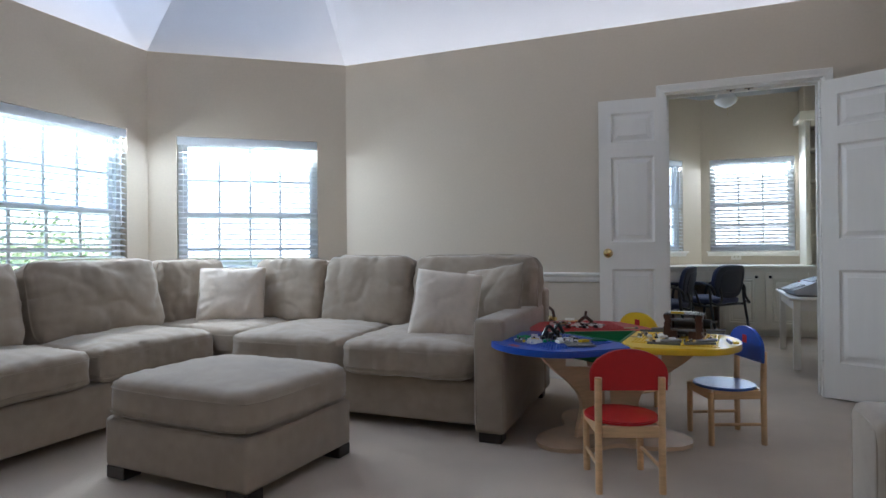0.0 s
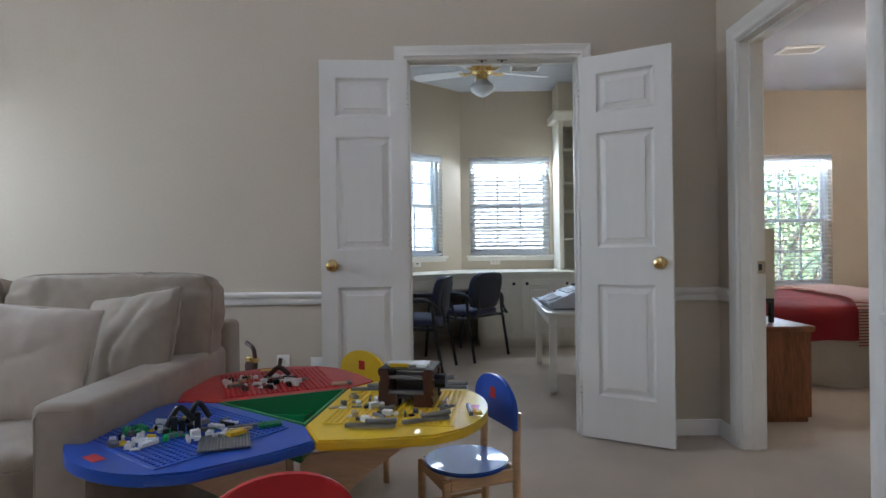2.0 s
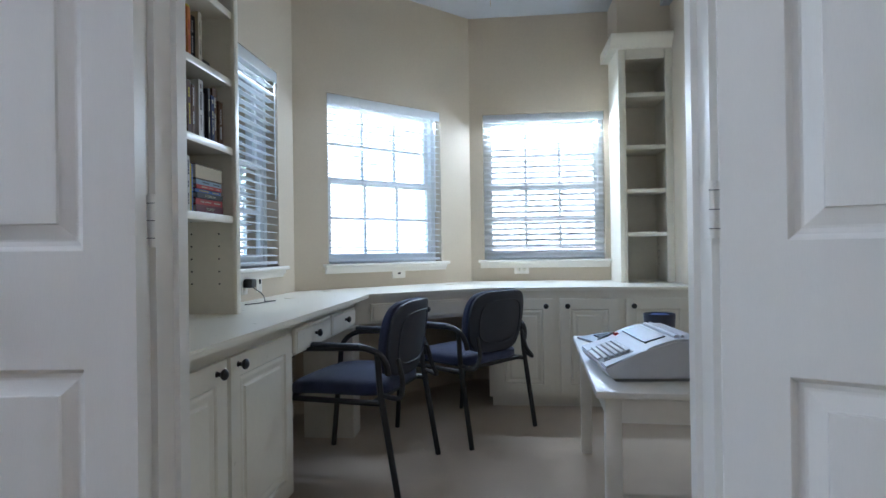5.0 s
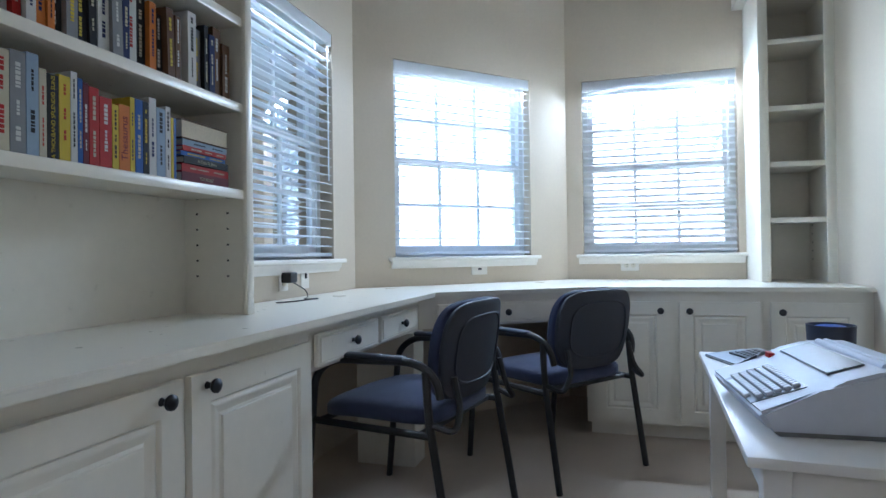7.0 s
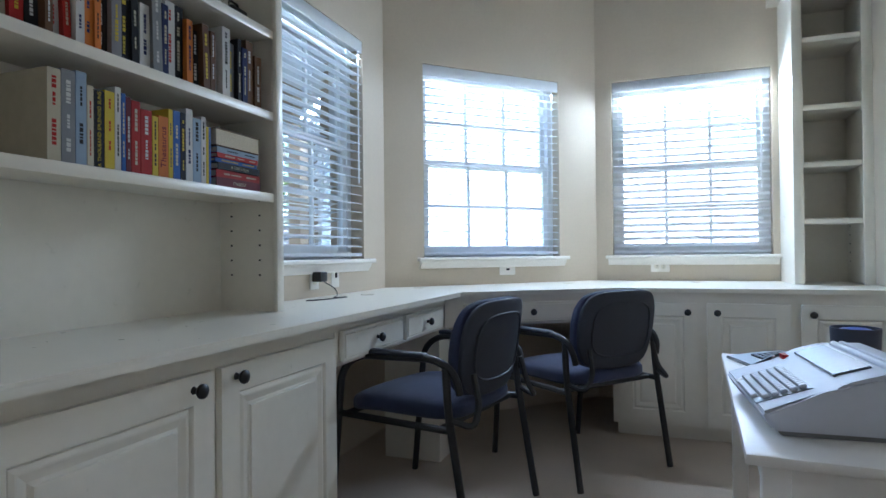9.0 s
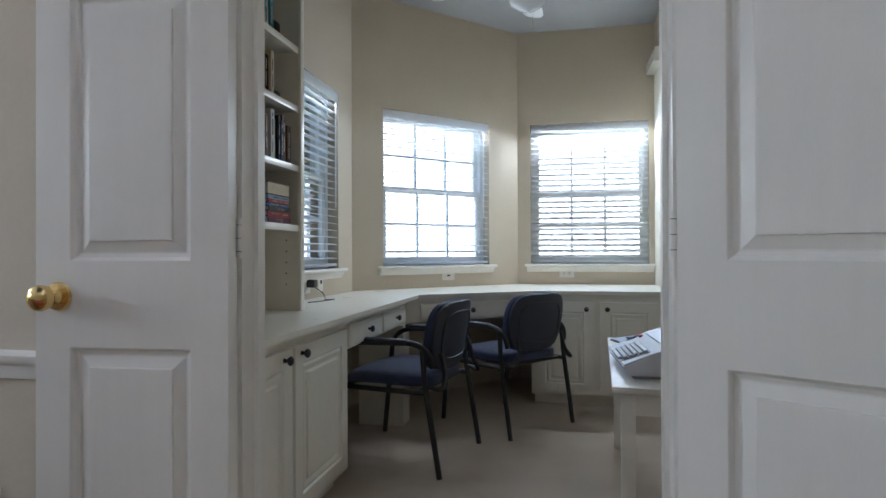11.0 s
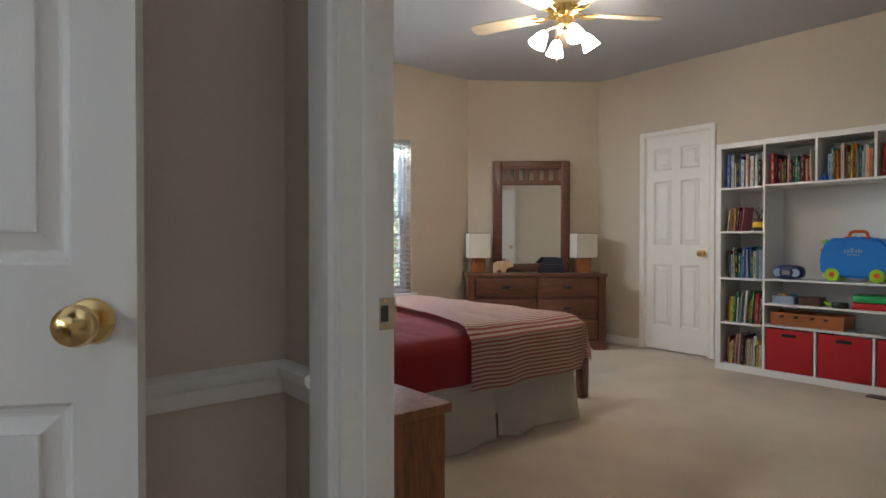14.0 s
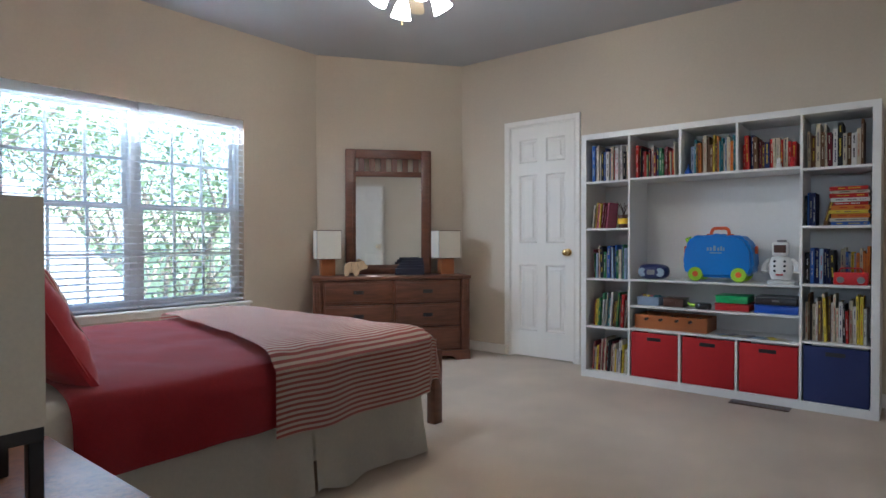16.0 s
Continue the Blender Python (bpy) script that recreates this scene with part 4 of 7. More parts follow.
def speeder():
    bm = bmnew()
    for k in range(5):
        rbox(bm, -0.06 + 0.02 * k, -0.02 + 0.006 * k, 0.0, -0.044 + 0.02 * k, 0.03, 0.02 + 0.014 * ((k * 2) % 3), 0.003, 1)
    tube(bm, bend([(-0.05, 0, 0.02), (-0.02, 0.01, 0.075), (0.02, 0.0, 0.03)], 0.02), 0.009, 8)
    tube(bm, bend([(0.0, 0.02, 0.02), (0.03, 0.02, 0.082), (0.06, 0.02, 0.03)], 0.02), 0.008, 8)
    b2 = bmnew()
    brick(b2, -0.03, -0.03, 0, 0.04, 0.016, 0.0096, 20)
    b4 = bmnew()
    brick(b4, 0.05, -0.02, 0, 0.032, 0.016, 0.0096, -35)
    b3 = bmnew()
    brick(b3, 0.02, -0.055, 0, 0.024, 0.016, 0.018, 15)
    return [("hull", bm, BLACKP), ("wing", b2, GREYP), ("wing", b4, GREYP), ("cab", b3, WHITEP)]


toy("toy_vehicle", -0.29, 3.02, PLATE_TOP, 25, "black toy vehicle with curved fins, built of bricks", speeder)


def plane_grey():
    bm = bmnew()
    brick(bm, 0, 0, 0, 0.128, 0.128, 0.0032, 0)
    b2 = bmnew()
    brick(b2, 0.03, 0.04, 0.005, 0.048, 0.024, 0.0096, 30)
    return [("plate", bm, GREYP), ("scoop", b2, TOYYELLOW)]


toy("base_plate", -0.15, 2.93, PLATE_TOP, 20, "grey square studded toy plate with a yellow piece", plane_grey)


def rails():
    bm = bmnew()
    for k in range(9):
        brick(bm, 0.016 * k, 0, 0, 0.016, 0.016, 0.0096, 0)
    tube(bm, [(0.05, 0.004, 0.014), (0.14, 0.0, 0.02)], 0.008, 8)
    return [("beam", bm, GREYP)]


for x, y, a in ((0.155, 3.05, -2), (0.10, 3.48, 1), (0.37, 3.50, -4), (0.315, 3.075, 22)):
    toy("brick_beam", x, y, PLATE_TOP, a, "long dark grey beam of toy bricks", rails)


def white_part():
    bm = bmnew()
    rbox(bm, -0.016, -0.010, 0.0, 0.016, 0.010, 0.017, 0.004, 2)
    rbox(bm, 0.018, -0.007, 0.0, 0.036, 0.008, 0.013, 0.004, 1)
    b2 = bmnew()
    rbox(b2, -0.034, -0.006, 0.0, -0.017, 0.006, 0.010, 0.002, 1)
    return [("shell", bm, WHITEP), ("joint", b2, BLACKP)]


for x, y, a in ((0.203, 3.254, 30), (0.208, 3.316, 110), (0.255, 3.165, -15), (0.199, 3.102, -25)):
    toy("toy_part", x, y, PLATE_TOP, a, "small white and black plastic toy part lying on the table", white_part)


def brown_plate():
    bm = bmnew()
    brick(bm, 0, 0, 0, 0.056, 0.040, 0.0032, 0)
    b2 = bmnew()
    brick(b2, 0.038, 0.0, 0, 0.016, 0.040, 0.0064, 0)
    return [("plate", bm, TANP), ("edge_brick", b2, GREYP)]


toy("toy_plate", 0.03, 3.585, PLATE_TOP, 12, "tan studded toy plate with a grey end piece", brown_plate)


def green_plate():
    bm = bmnew()
    brick(bm, 0, 0, 0, 0.064, 0.040, 0.0064, 0)
    b2 = bmnew()
    brick(b2, -0.075, 0.012, 0, 0.080, 0.016, 0.0064, 0)
    b3 = bmnew()
    brick(b3, -0.085, -0.012, 0, 0.072, 0.012, 0.0064, 0)
    return [("plate", bm, TOYGREEN), ("grey_row", b2, GREYP), ("tan_row", b3, TANP)]


toy("toy_plate", -0.075, 3.075, PLATE_TOP, 24, "dark green toy plate with grey and tan rows", green_plate)


def rack():
    bm = bmnew()
    brick(bm, 0, 0, 0, 0.012, 0.10, 0.012, 0)
    b2 = bmnew()
    brick(b2, 0.022, -0.03, 0, 0.024, 0.032, 0.0096, 0)
    return [("rail", bm, GREYP), ("block", b2, TOYYELLOW)]


toy("toy_rail", 0.505, 3.20, PLATE_TOP, 4, "grey toy rail with a yellow block", rack)


def critter():
    bm = bmnew()
    tube(bm, bend([(-0.04, 0, 0.012), (0.0, 0, 0.05), (0.04, 0, 0.015)], 0.02), 0.01, 8)
    tube(bm, [(0.0, 0.0, 0.04), (0.005, 0.02, 0.075)], 0.008, 8)
    b2 = bmnew()
    tube(b2, [(0.06 * math.cos(a / 3), 0.04 * math.sin(a / 3), 0.004) for a in range(20)], 0.0025, 6)
    return [("body", bm, BROWNP), ("hoop", b2, WHITEP)]


toy("toy_creature", -0.225, 3.68, PLATE_TOP, 10, "brown plastic toy creature among loose pieces", critter)


def scoop():
    bm = bmnew()
    rings = []
    for z, s in ((0.0, 0.7), (0.035, 1.0)):
        rings.append([bm.verts.new((x * s, y * s, z)) for x, y in ((-0.07, -0.03), (0.07, -0.03), (0.07, 0.03), (-0.07, 0.03))])
    rings.append([bm.verts.new((v.co.x * 0.92, v.co.y * 0.88, 0.035)) for v in rings[1]])
    rings.append([bm.verts.new((v.co.x * 0.9, v.co.y * 0.86, 0.004)) for v in rings[0]])
    for a, b in zip(rings, rings[1:]):
        for i in range(4):
            bm.faces.new((a[i], a[(i + 1) % 4], b[(i + 1) % 4], b[i]))
    bm.faces.new(rings[0]), bm.faces.new(rings[3])
    return [("tray", bm, LIGHTGREEN)]


toy("toy_tray", -0.11, 3.42, TOPZ - 0.09, -8, "bright green plastic tray lying in the brick bin", scoop)


# ---- wall plates ----
def plate(name, m, label, kind_, mt=None):
    """A wall plate at m, facing local -y."""
    t = thing(name, m, label, "socket")
    bm = bmnew()
    rbox(bm, -0.035, -0.006, -0.057, 0.035, 0.0, 0.057, 0.003, 2)
    part("plate", bm, mt or TRIM, t)
    if kind_ == "duplex":
        for z in (-0.02, 0.02):
            bm = bmnew()
            lathe(bm, [(0.001, 0), (0.0165, 0), (0.0165, 0.0015), (0.001, 0.0015)], pose(0, -0.006, z, 90), 16)
            sock = part("socket_face", bm, PLASTICW, t)
            bm = bmnew()
            for x in (-0.006, 0.006):
                box(bm, x - 0.001, -0.0082, z - 0.002, x + 0.001, -0.0072, z + 0.006)
            part("slot", bm, BLACKP, sock)
    else:
        bm = bmnew()
        rbox(bm, -0.006, -0.013, -0.012, 0.006, -0.006, 0.012, 0.002, 1)
        part("jack", bm, BLACKP, t)
    return t


plate("wall_socket", pose(-0.50, WY, 0.40), "white duplex socket on the beige wall", "duplex")
plate("wall_jack", pose(-0.315, WY, 0.385), "white wall plate beside the open door", "jack")


# a toy rifle standing in the corner behind the sofa's arm
def toy_rifle(m, tall, label):
    t = thing("toy_rifle", m, label, "toy gun")
    bm = bmnew()
    lathe_pts = [(0, 0, 0.0), (0, 0.004, tall * 0.5), (0, 0, tall * 0.8)]
    tube(bm, lathe_pts, 0.012, 10)
    part("barrel", bm, BLACKP, t)
    bm = bmnew()
    rbox(bm, -0.014, -0.03, tall * 0.45, 0.014, 0.03, tall * 0.86, 0.008, 2)
    part("stock", bm, BROWNP, t)
    bm = bmnew()
    rbox(bm, -0.016, -0.034, tall * 0.84, 0.016, 0.036, tall * 0.885, 0.004, 2)
    part("collar", bm, BRASS, t, "gold-coloured collar")
    bm = bmnew()
    tube(bm, bend([(0, -0.02, tall * 0.87), (0.0, 0.0, tall * 0.97), (0.0, 0.055, tall)], 0.02), 0.011, 8)
    tube(bm, bend([(0, 0.02, tall * 0.87), (0.0, 0.05, tall * 0.80), (0.0, 0.03, tall * 0.72)], 0.02), 0.005, 8)
    part("lock", bm, BROWNP, t, "brown lock and trigger guard")


toy_rifle(pose(-0.625, 4.24, 0, 4, 3, 60), 0.56, "brown plastic toy rifle with gold trim standing behind the sofa")
toy_rifle(pose(-0.70, 4.23, 0, 3, -4, 40), 0.50, "shorter brown plastic toy rifle leaning beside the first one")


# ---- study: built-in desk and cabinets ----
CT = 0.775          # top of the worktop
FX, FY = -0.043, 7.33  # cabinet fronts, window side and far side
bm = bmnew()
top_pts = [(SX0, WY + WT), (0.035, WY + WT), (0.035, 6.815), (0.735, FY - 0.035), (SX1, FY - 0.035), (SX1, SY1), SC1, SC2]
b = bmesh.new()
prism(b, top_pts, CT - 0.022, CT)
bmesh.ops.bevel(b, geom=[e for e in b.edges if e.verts[0].co.z > CT - 0.001 and e.verts[1].co.z > CT - 0.001], offset=0.006, segments=3, affect="EDGES")
join(bm, b)
desk = thing("built_in_desk", Matrix.Identity(4), "long cream painted built-in desk top with a moulded edge", "desk")
part("worktop", bm, CABINET, desk)
bm = bmnew()
EDGE = [(0.0, CT - 0.023), (-0.028, CT - 0.023), (-0.024, CT - 0.034), (-0.012, CT - 0.042), (-0.010, CT - 0.058), (0.0, CT - 0.06)]
for a, c in (((FX, 6.80), (FX, WY + WT)), ((0.70, FY), (FX, 6.80)), ((SX1, FY), (0.70, FY))):
    m, ln = wall_axes(c, a)
    m2, ln2 = wall_axes(a, c)
    sweep(bm, [(-d, z) for d, z in EDGE], 0, ln2, m2)
part("edge_moulding", bm, CABINET, desk)
for x, y in ((-0.33, 6.55), (0.42, 7.72), (1.15, 7.95), (-0.30, 7.1)):
    bm = bmnew()
    lathe(bm, [(0.001, CT), (0.03, CT), (0.03, CT + 0.003), (0.024, CT + 0.004), (0.001, CT + 0.004)], pose(x, y, 0), 20)
    part("cable_grommet", bm, CABINET, desk)

KNOB2 = [(0.001, 0), (0.009, 0), (0.007, 0.004), (0.006, 0.012), (0.012, 0.016), (0.0165, 0.022), (0.016, 0.028), (0.009, 0.033), (0.001, 0.034)]


def cabinet(name, p0, p1, depth, z0, z1, fronts, label, kick=0.07):
    """A run of cabinet with its front from p0 to p1. fronts: (kind, s0, s1, z0, z1, knob s, knob z)."""
    m, ln = wall_axes(p0, p1)
    c = thing(name, Matrix.Identity(4), label, "cabinet", "built-in study cabinets")
    bm = bmnew()
    box(bm, 0, 0.002, z0, ln, depth, z1, m)
    part("body", bm, CABINET, c)
    if kick:
        bm = bmnew()
        box(bm, 0.02, 0.05, 0, ln - 0.02, depth, z0, m)
        part("plinth", bm, CABINET, c)
    for kd, a, b_, c0, c1, ks, kz in fronts:
        bm = bmnew()
        w, h = b_ - a, c1 - c0
        if kd == "door":
            panelled(bm, w, h, 0.018, [(0.062, w - 0.062)], [(0.065, h - 0.065)])
        else:
            rbox(bm, 0, 0, 0, w, 0.018, h, 0.006, 3)
            rbox(bm, 0.012, -0.003, 0.012, w - 0.012, 0.002, h - 0.012, 0.003, 1)
        bmesh.ops.transform(bm, matrix=m @ Matrix.Translation((a, -0.0175, c0)), verts=bm.verts)
        f = part(kd, bm, CABINET, c, smooth=False)
        bm = bmnew()
        lathe(bm, KNOB2, m @ pose(ks, -0.0175, kz, 90), 18)
        part("knob", bm, BLACK, f, "round black knob")


D0, D1 = 0.085, 0.70
# under the left bookcase: front runs along y, seen from +x
cabinet("base_cabinet", (FX, 5.765), (FX, WY + WT + 0.002), 0.45, 0.07, CT - 0.024,
        [("door", 0.02, 0.535, D0, D1, 0.485, 0.672), ("door", 0.560, 1.075, D0, D1, 0.622, 0.668)], "cream panelled base cabinet with two doors and black knobs")
cabinet("drawer_unit", (FX, 6.795), (FX, 5.77), 0.45, 0.60, CT - 0.024,
        [("drawer", 0.525, 1.005, 0.612, 0.715, 0.765, 0.665), ("drawer", 0.05, 0.495, 0.612, 0.715, 0.275, 0.665)], "cream drawer unit over the knee space", 0)
ln45 = math.hypot(0.70, FY - 6.80)
cabinet("corner_drawer", (0.698, FY), (FX, 6.802), 0.40, 0.60, CT - 0.024, [("drawer", 0.10, ln45 - 0.06, 0.612, 0.715, ln45 / 2 + 0.02, 0.665)], "cream corner drawer over the knee space", 0)
cabinet("base_cabinet", (SX1, FY), (0.705, FY), 0.80, 0.07, CT - 0.024,
        [("door", 0.04, 0.43, D0, D1, 0.385, 0.655), ("door", 0.475, 0.84, D0, D1, 0.795, 0.655), ("door", 0.885, 1.26, D0, D1, 0.93, 0.655)], "cream panelled base cabinet with three doors and black knobs")
# end panels of the knee space
bm = bmnew()
rbox(bm, -0.30, 6.66, 0.0, -0.02, 6.80, 0.60, 0.003, 1)
tagged(part("desk_support", bm, CABINET), "cream painted support panel under the desk", "desk support")


def shelf_case(name, m, w, d, z0, z1, shelves, label, crown=True, stile=0.035):
    """Open bookcase; local x along its front, y back, built from z0 to z1."""
    c = thing(name, m, label, "bookcase")
    for x in (0, w - 0.02):
        bm = bmnew()
        box(bm, x, 0.0, z0, x + 0.02, d, z1)
        part("side_panel", bm, CABINET, c)
    bm = bmnew()
    box(bm, 0.02, d - 0.012, z0, w - 0.02, d, z1)
    part("back_panel", bm, CABINET, c)
    for x in (-0.004, w - stile + 0.004):
        bm = bmnew()
        rbox(bm, x, -0.018, z0, x + stile, 0.0, z1, 0.003, 2)
        part("stile", bm, CABINET, c)
    bm = bmnew()
    box(bm, 0.02, 0.0, z1 - 0.07, w - 0.02, d - 0.013, z1 - 0.05)
    rbox(bm, stile, -0.016, z1 - 0.09, w - stile, 0.0, z1, 0.002, 1)
    part("top_rail", bm, CABINET, c)
    for z in shelves:
        bm = bmnew()
        rbox(bm, 0.021, 0.004, z - 0.022, w - 0.021, d - 0.013, z, 0.003, 2)
        rbox(bm, 0.021, -0.006, z - 0.03, w - 0.021, 0.006, z, 0.004, 2)
        part("shelf", bm, CABINET, c)
    bm = bmnew()
    for x in (0.0205, w - 0.0225):
        for y in (0.06, d - 0.06):
            for k in range(6):
                z = z0 + 0.12 + 0.05 * k
                box(bm, x - 0.0006, y - 0.003, z - 0.003, x + 0.0026, y + 0.003, z + 0.003)
    part("peg_holes", bm, BLACKP, c)["kind"] = "stuff"
    if crown:
        bm = bmnew()
        prof = [(0.0, z1 - 0.02), (-0.02, z1 - 0.015), (-0.03, z1 + 0.01), (-0.055, z1 + 0.035), (-0.065, z1 + 0.06), (-0.065, z1 + 0.075), (0.0, z1 + 0.075)]
        mm = Matrix.Translation((0, -0.018, 0))
        sweep(bm, prof, -0.06, w + (0.0 if crown == 1 else 0.06), mm)
        box(bm, -0.06, -0.018, z1 - 0.001, w, d, z1 + 0.074)
        part("crown", bm, CABINET, c)
    return c


LB_D = 0.235
case_l = shelf_case("bookcase", pose(SX0 + LB_D, WY + WT + 0.004, 0, 0, 0, 90), 1.185, LB_D, CT, 2.50, (1.165, 1.435, 1.705, 1.975, 2.25), "built-in cream bookcase full of books on the desk")
case_r = shelf_case("bookcase", pose(1.635, 7.78, 0), SX1 - 1.637, SY1 - 7.782, CT, 2.44, (1.13, 1.437, 1.745, 2.115), "narrow built-in cream bookcase with empty shelves", 1, 0.05)
bm = bmnew()
box(bm, 1.635, 7.80, 2.516, SX1, SY1, STUDY_TOP)
tagged(part("soffit", bm, PAINT, smooth=False), "beige boxed soffit above the narrow bookcase", "soffit", kind="structure")

# ---- books ----
PAGES = material("book pages", (0.66, 0.58, 0.44), 0.9, vary=0.1, grain=200, bump=0.3, stretch=(1, 1, 1))
COVER = {}
for nm, col in (("black", (0.02, 0.02, 0.022)), ("navy", (0.02, 0.03, 0.11)), ("white", (0.72, 0.70, 0.66)), ("cream", (0.62, 0.55, 0.40)), ("red", (0.45, 0.025, 0.02)), ("orange", (0.65, 0.20, 0.03)), ("yellow", (0.70, 0.52, 0.04)), ("green", (0.04, 0.17, 0.07)), ("teal", (0.05, 0.24, 0.28)), ("blue", (0.05, 0.13, 0.42)), ("brown", (0.15, 0.075, 0.035)), ("grey", (0.28, 0.28, 0.29)), ("pale blue", (0.36, 0.45, 0.58)), ("maroon", (0.16, 0.02, 0.03)), ("pink", (0.55, 0.16, 0.22))):
    COVER[nm] = material(nm + " book cover", tuple(0.8 * c for c in col), 0.6, spec=0.2, vary=0.08, grain=30, bump=0.03)
LIGHTS = {"white", "cream", "yellow", "pale blue", "orange", "pink"}


def book(m, th, dp, h, colour, group, label="", bars=True, rs=random):
    """A book standing upright: spine at local y = 0 facing -y, thickness along x from 0."""
    bm = bmnew()
    c = 0.0025
    box(bm, 0, 0, 0, c, dp, h, None, 0)
    box(bm, th - c, 0, 0, th, dp, h, None, 0)
    box(bm, c, 0, 0, th - c, c, h, None, 0)
    box(bm, c, c, 0.003, th - c, dp - 0.003, h - 0.003, None, 1)
    if bars and th > 0.009:
        # plain bars where the writing on the spine cannot be read
        z = h * rs.uniform(0.12, 0.25)
        while z < h * 0.86:
            ln = h * rs.uniform(0.10, 0.38)
            e = min(z + ln, h * 0.9)
            k = rs.uniform(0.08, 0.17)
            while z < e:
                q = rs.uniform(0.004, 0.011)
                box(bm, th * (0.5 - k), -0.0005, z, th * (0.5 + k), 0.0, z + q, None, 2)
                z += q + 0.0022
            z = e + h * rs.uniform(0.05, 0.2)
    ob = part("book", bm, [COVER[colour], PAGES, COVER[rs.choice(("black", "navy", "red")) if colour in LIGHTS else rs.choice(("white", "cream", "yellow"))]], smooth=False)
    ob.matrix_world = m
    tagged(ob, label or colour + "-spined book standing upright on the shelf", "book", group)
    return ob


def book_row(m, x0, x1, depth, hmin, hmax, colours, group, rs, tmin=0.012, tmax=0.034, lean=0.0, sizes=None):
    """Books side by side from x0 to x1 on a shelf whose front edge is the x axis of m."""
    x = x0
    while True:
        th, h, dp = rs.uniform(tmin, tmax), rs.uniform(hmin, hmax), rs.uniform(depth * 0.72, depth * 0.96)
        if x + th > x1:
            break
        setback = rs.uniform(0.0, 0.03)
        tilt = lean + (rs.uniform(-3, 0) if rs.random() < 0.15 else 0)
        book(m @ pose(x, setback, abs(math.sin(radians(tilt))) * th * (1 if tilt > 0 else 0), 0, tilt, 0), th, dp, h, rs.choice(colours), group, rs=rs)
        x += th * math.cos(radians(tilt)) + 0.0015 + (abs(math.sin(radians(tilt))) * h * 0.0)


rs = random.Random(11)
LM = pose(SX0 + LB_D - 0.012, WY + WT + 0.004, 0, 0, 0, 90)


def spine_text(words, m, size, mt, parent):
    cu = bpy.data.curves.new("spine_title", "FONT")
    cu.body, cu.size, cu.align_x, cu.align_y = words, size, "CENTER", "CENTER"
    cu.extrude = 0.0003
    cu.materials.append(mt)
    ob = new("spine_title", cu)
    ob.parent = parent
    ob.matrix_basis = m
    return ob


# the middle shelf, book by book
row = [("cream", 0.030, 0.20, ""), ("grey", 0.032, 0.205, ""), ("pale blue", 0.026, 0.21, ""), ("cream", 0.016, 0.185, ""), ("black", 0.026, 0.18, "A THOUSAND SPLENDID SUNS"), ("yellow", 0.026, 0.185, ""), ("white", 0.016, 0.20, ""), ("blue", 0.012, 0.19, ""), ("maroon", 0.014, 0.185, ""), ("red", 0.026, 0.18, ""), ("red", 0.034, 0.165, ""), ("yellow", 0.018, 0.155, ""), ("orange", 0.032, 0.16, "Thesaurus"), ("yellow", 0.014, 0.185, ""), ("blue", 0.024, 0.185, ""), ("black", 0.018, 0.185, ""), ("white", 0.024, 0.20, ""), ("pale blue", 0.030, 0.18, ""), ("white", 0.018, 0.19, ""), ("yellow", 0.009, 0.165, ""), ("blue", 0.008, 0.165, "")]
x = 0.885 - sum(r[1] + 0.0015 for r in row)
for colour, th, h, words in row:
    ob = book(LM @ pose(x, 0, 1.165), th, 0.16, h, colour, "study books", bars=not words, rs=rs)
    if words:
        spine_text(words, pose(th * 0.5, -0.0007, h * 0.5, 90, -90, 0), 0.0125 if len(words) > 12 else 0.026, COVER["yellow" if colour == "black" else "maroon"], ob)
    x += th + 0.0015
book_row(LM, 0.05, x - 0.5, 0.17, 0.17, 0.21, ["white", "red", "blue"], "study books", rs)
# a lying stack beside them
z = 1.165
for i, (colour, th, w, d, words) in enumerate((("maroon", 0.028, 0.20, 0.145, "YOURSELF"), ("red", 0.022, 0.20, 0.14, ""), ("black", 0.020, 0.19, 0.14, "A Child Is Born"), ("blue", 0.012, 0.19, 0.135, ""), ("red", 0.014, 0.185, 0.13, ""), ("pale blue", 0.018, 0.19, 0.14, ""), ("brown", 0.052, 0.20, 0.15, ""))):
    ob = book(LM @ Matrix.Translation((0.905 + 0.004 * (i % 3), 0.004 * (i % 2), z)) @ (pose(w, d, 0, 0, 0, 180) if i == 6 else pose(0, 0, 0)) @ Matrix.Rotation(radians(90), 4, "Y") @ Matrix.Translation((-th, 0, 0)), th, d, w, colour, "study books", colour + " book lying flat in a stack on the shelf", bars=not words, rs=rs)
    if words:
        spine_text(words, pose(th * 0.5, -0.0007, w * 0.5, 90, -90, 0), 0.013, COVER["cream"], ob)
    z += th + 0.001
DARKS = ["black", "navy", "white", "white", "red", "orange", "black", "grey", "brown", "cream", "navy", "black"]
book_row(LM @ pose(0, 0, 1.435), 0.05, 1.13, 0.17, 0.165, 0.215, DARKS, "study books", rs, 0.014, 0.036)
book_row(LM @ pose(0, 0, 1.705), 0.05, 0.98, 0.17, 0.165, 0.22, ["white", "cream", "green", "orange", "brown", "yellow", "teal", "black"], "study books", rs, 0.014, 0.036)
book_row(LM @ pose(0, 0, 1.975), 0.05, 1.0, 0.17, 0.17, 0.22, ["white", "cream", "green", "brown", "teal", "navy"], "study books", rs, 0.014, 0.036)
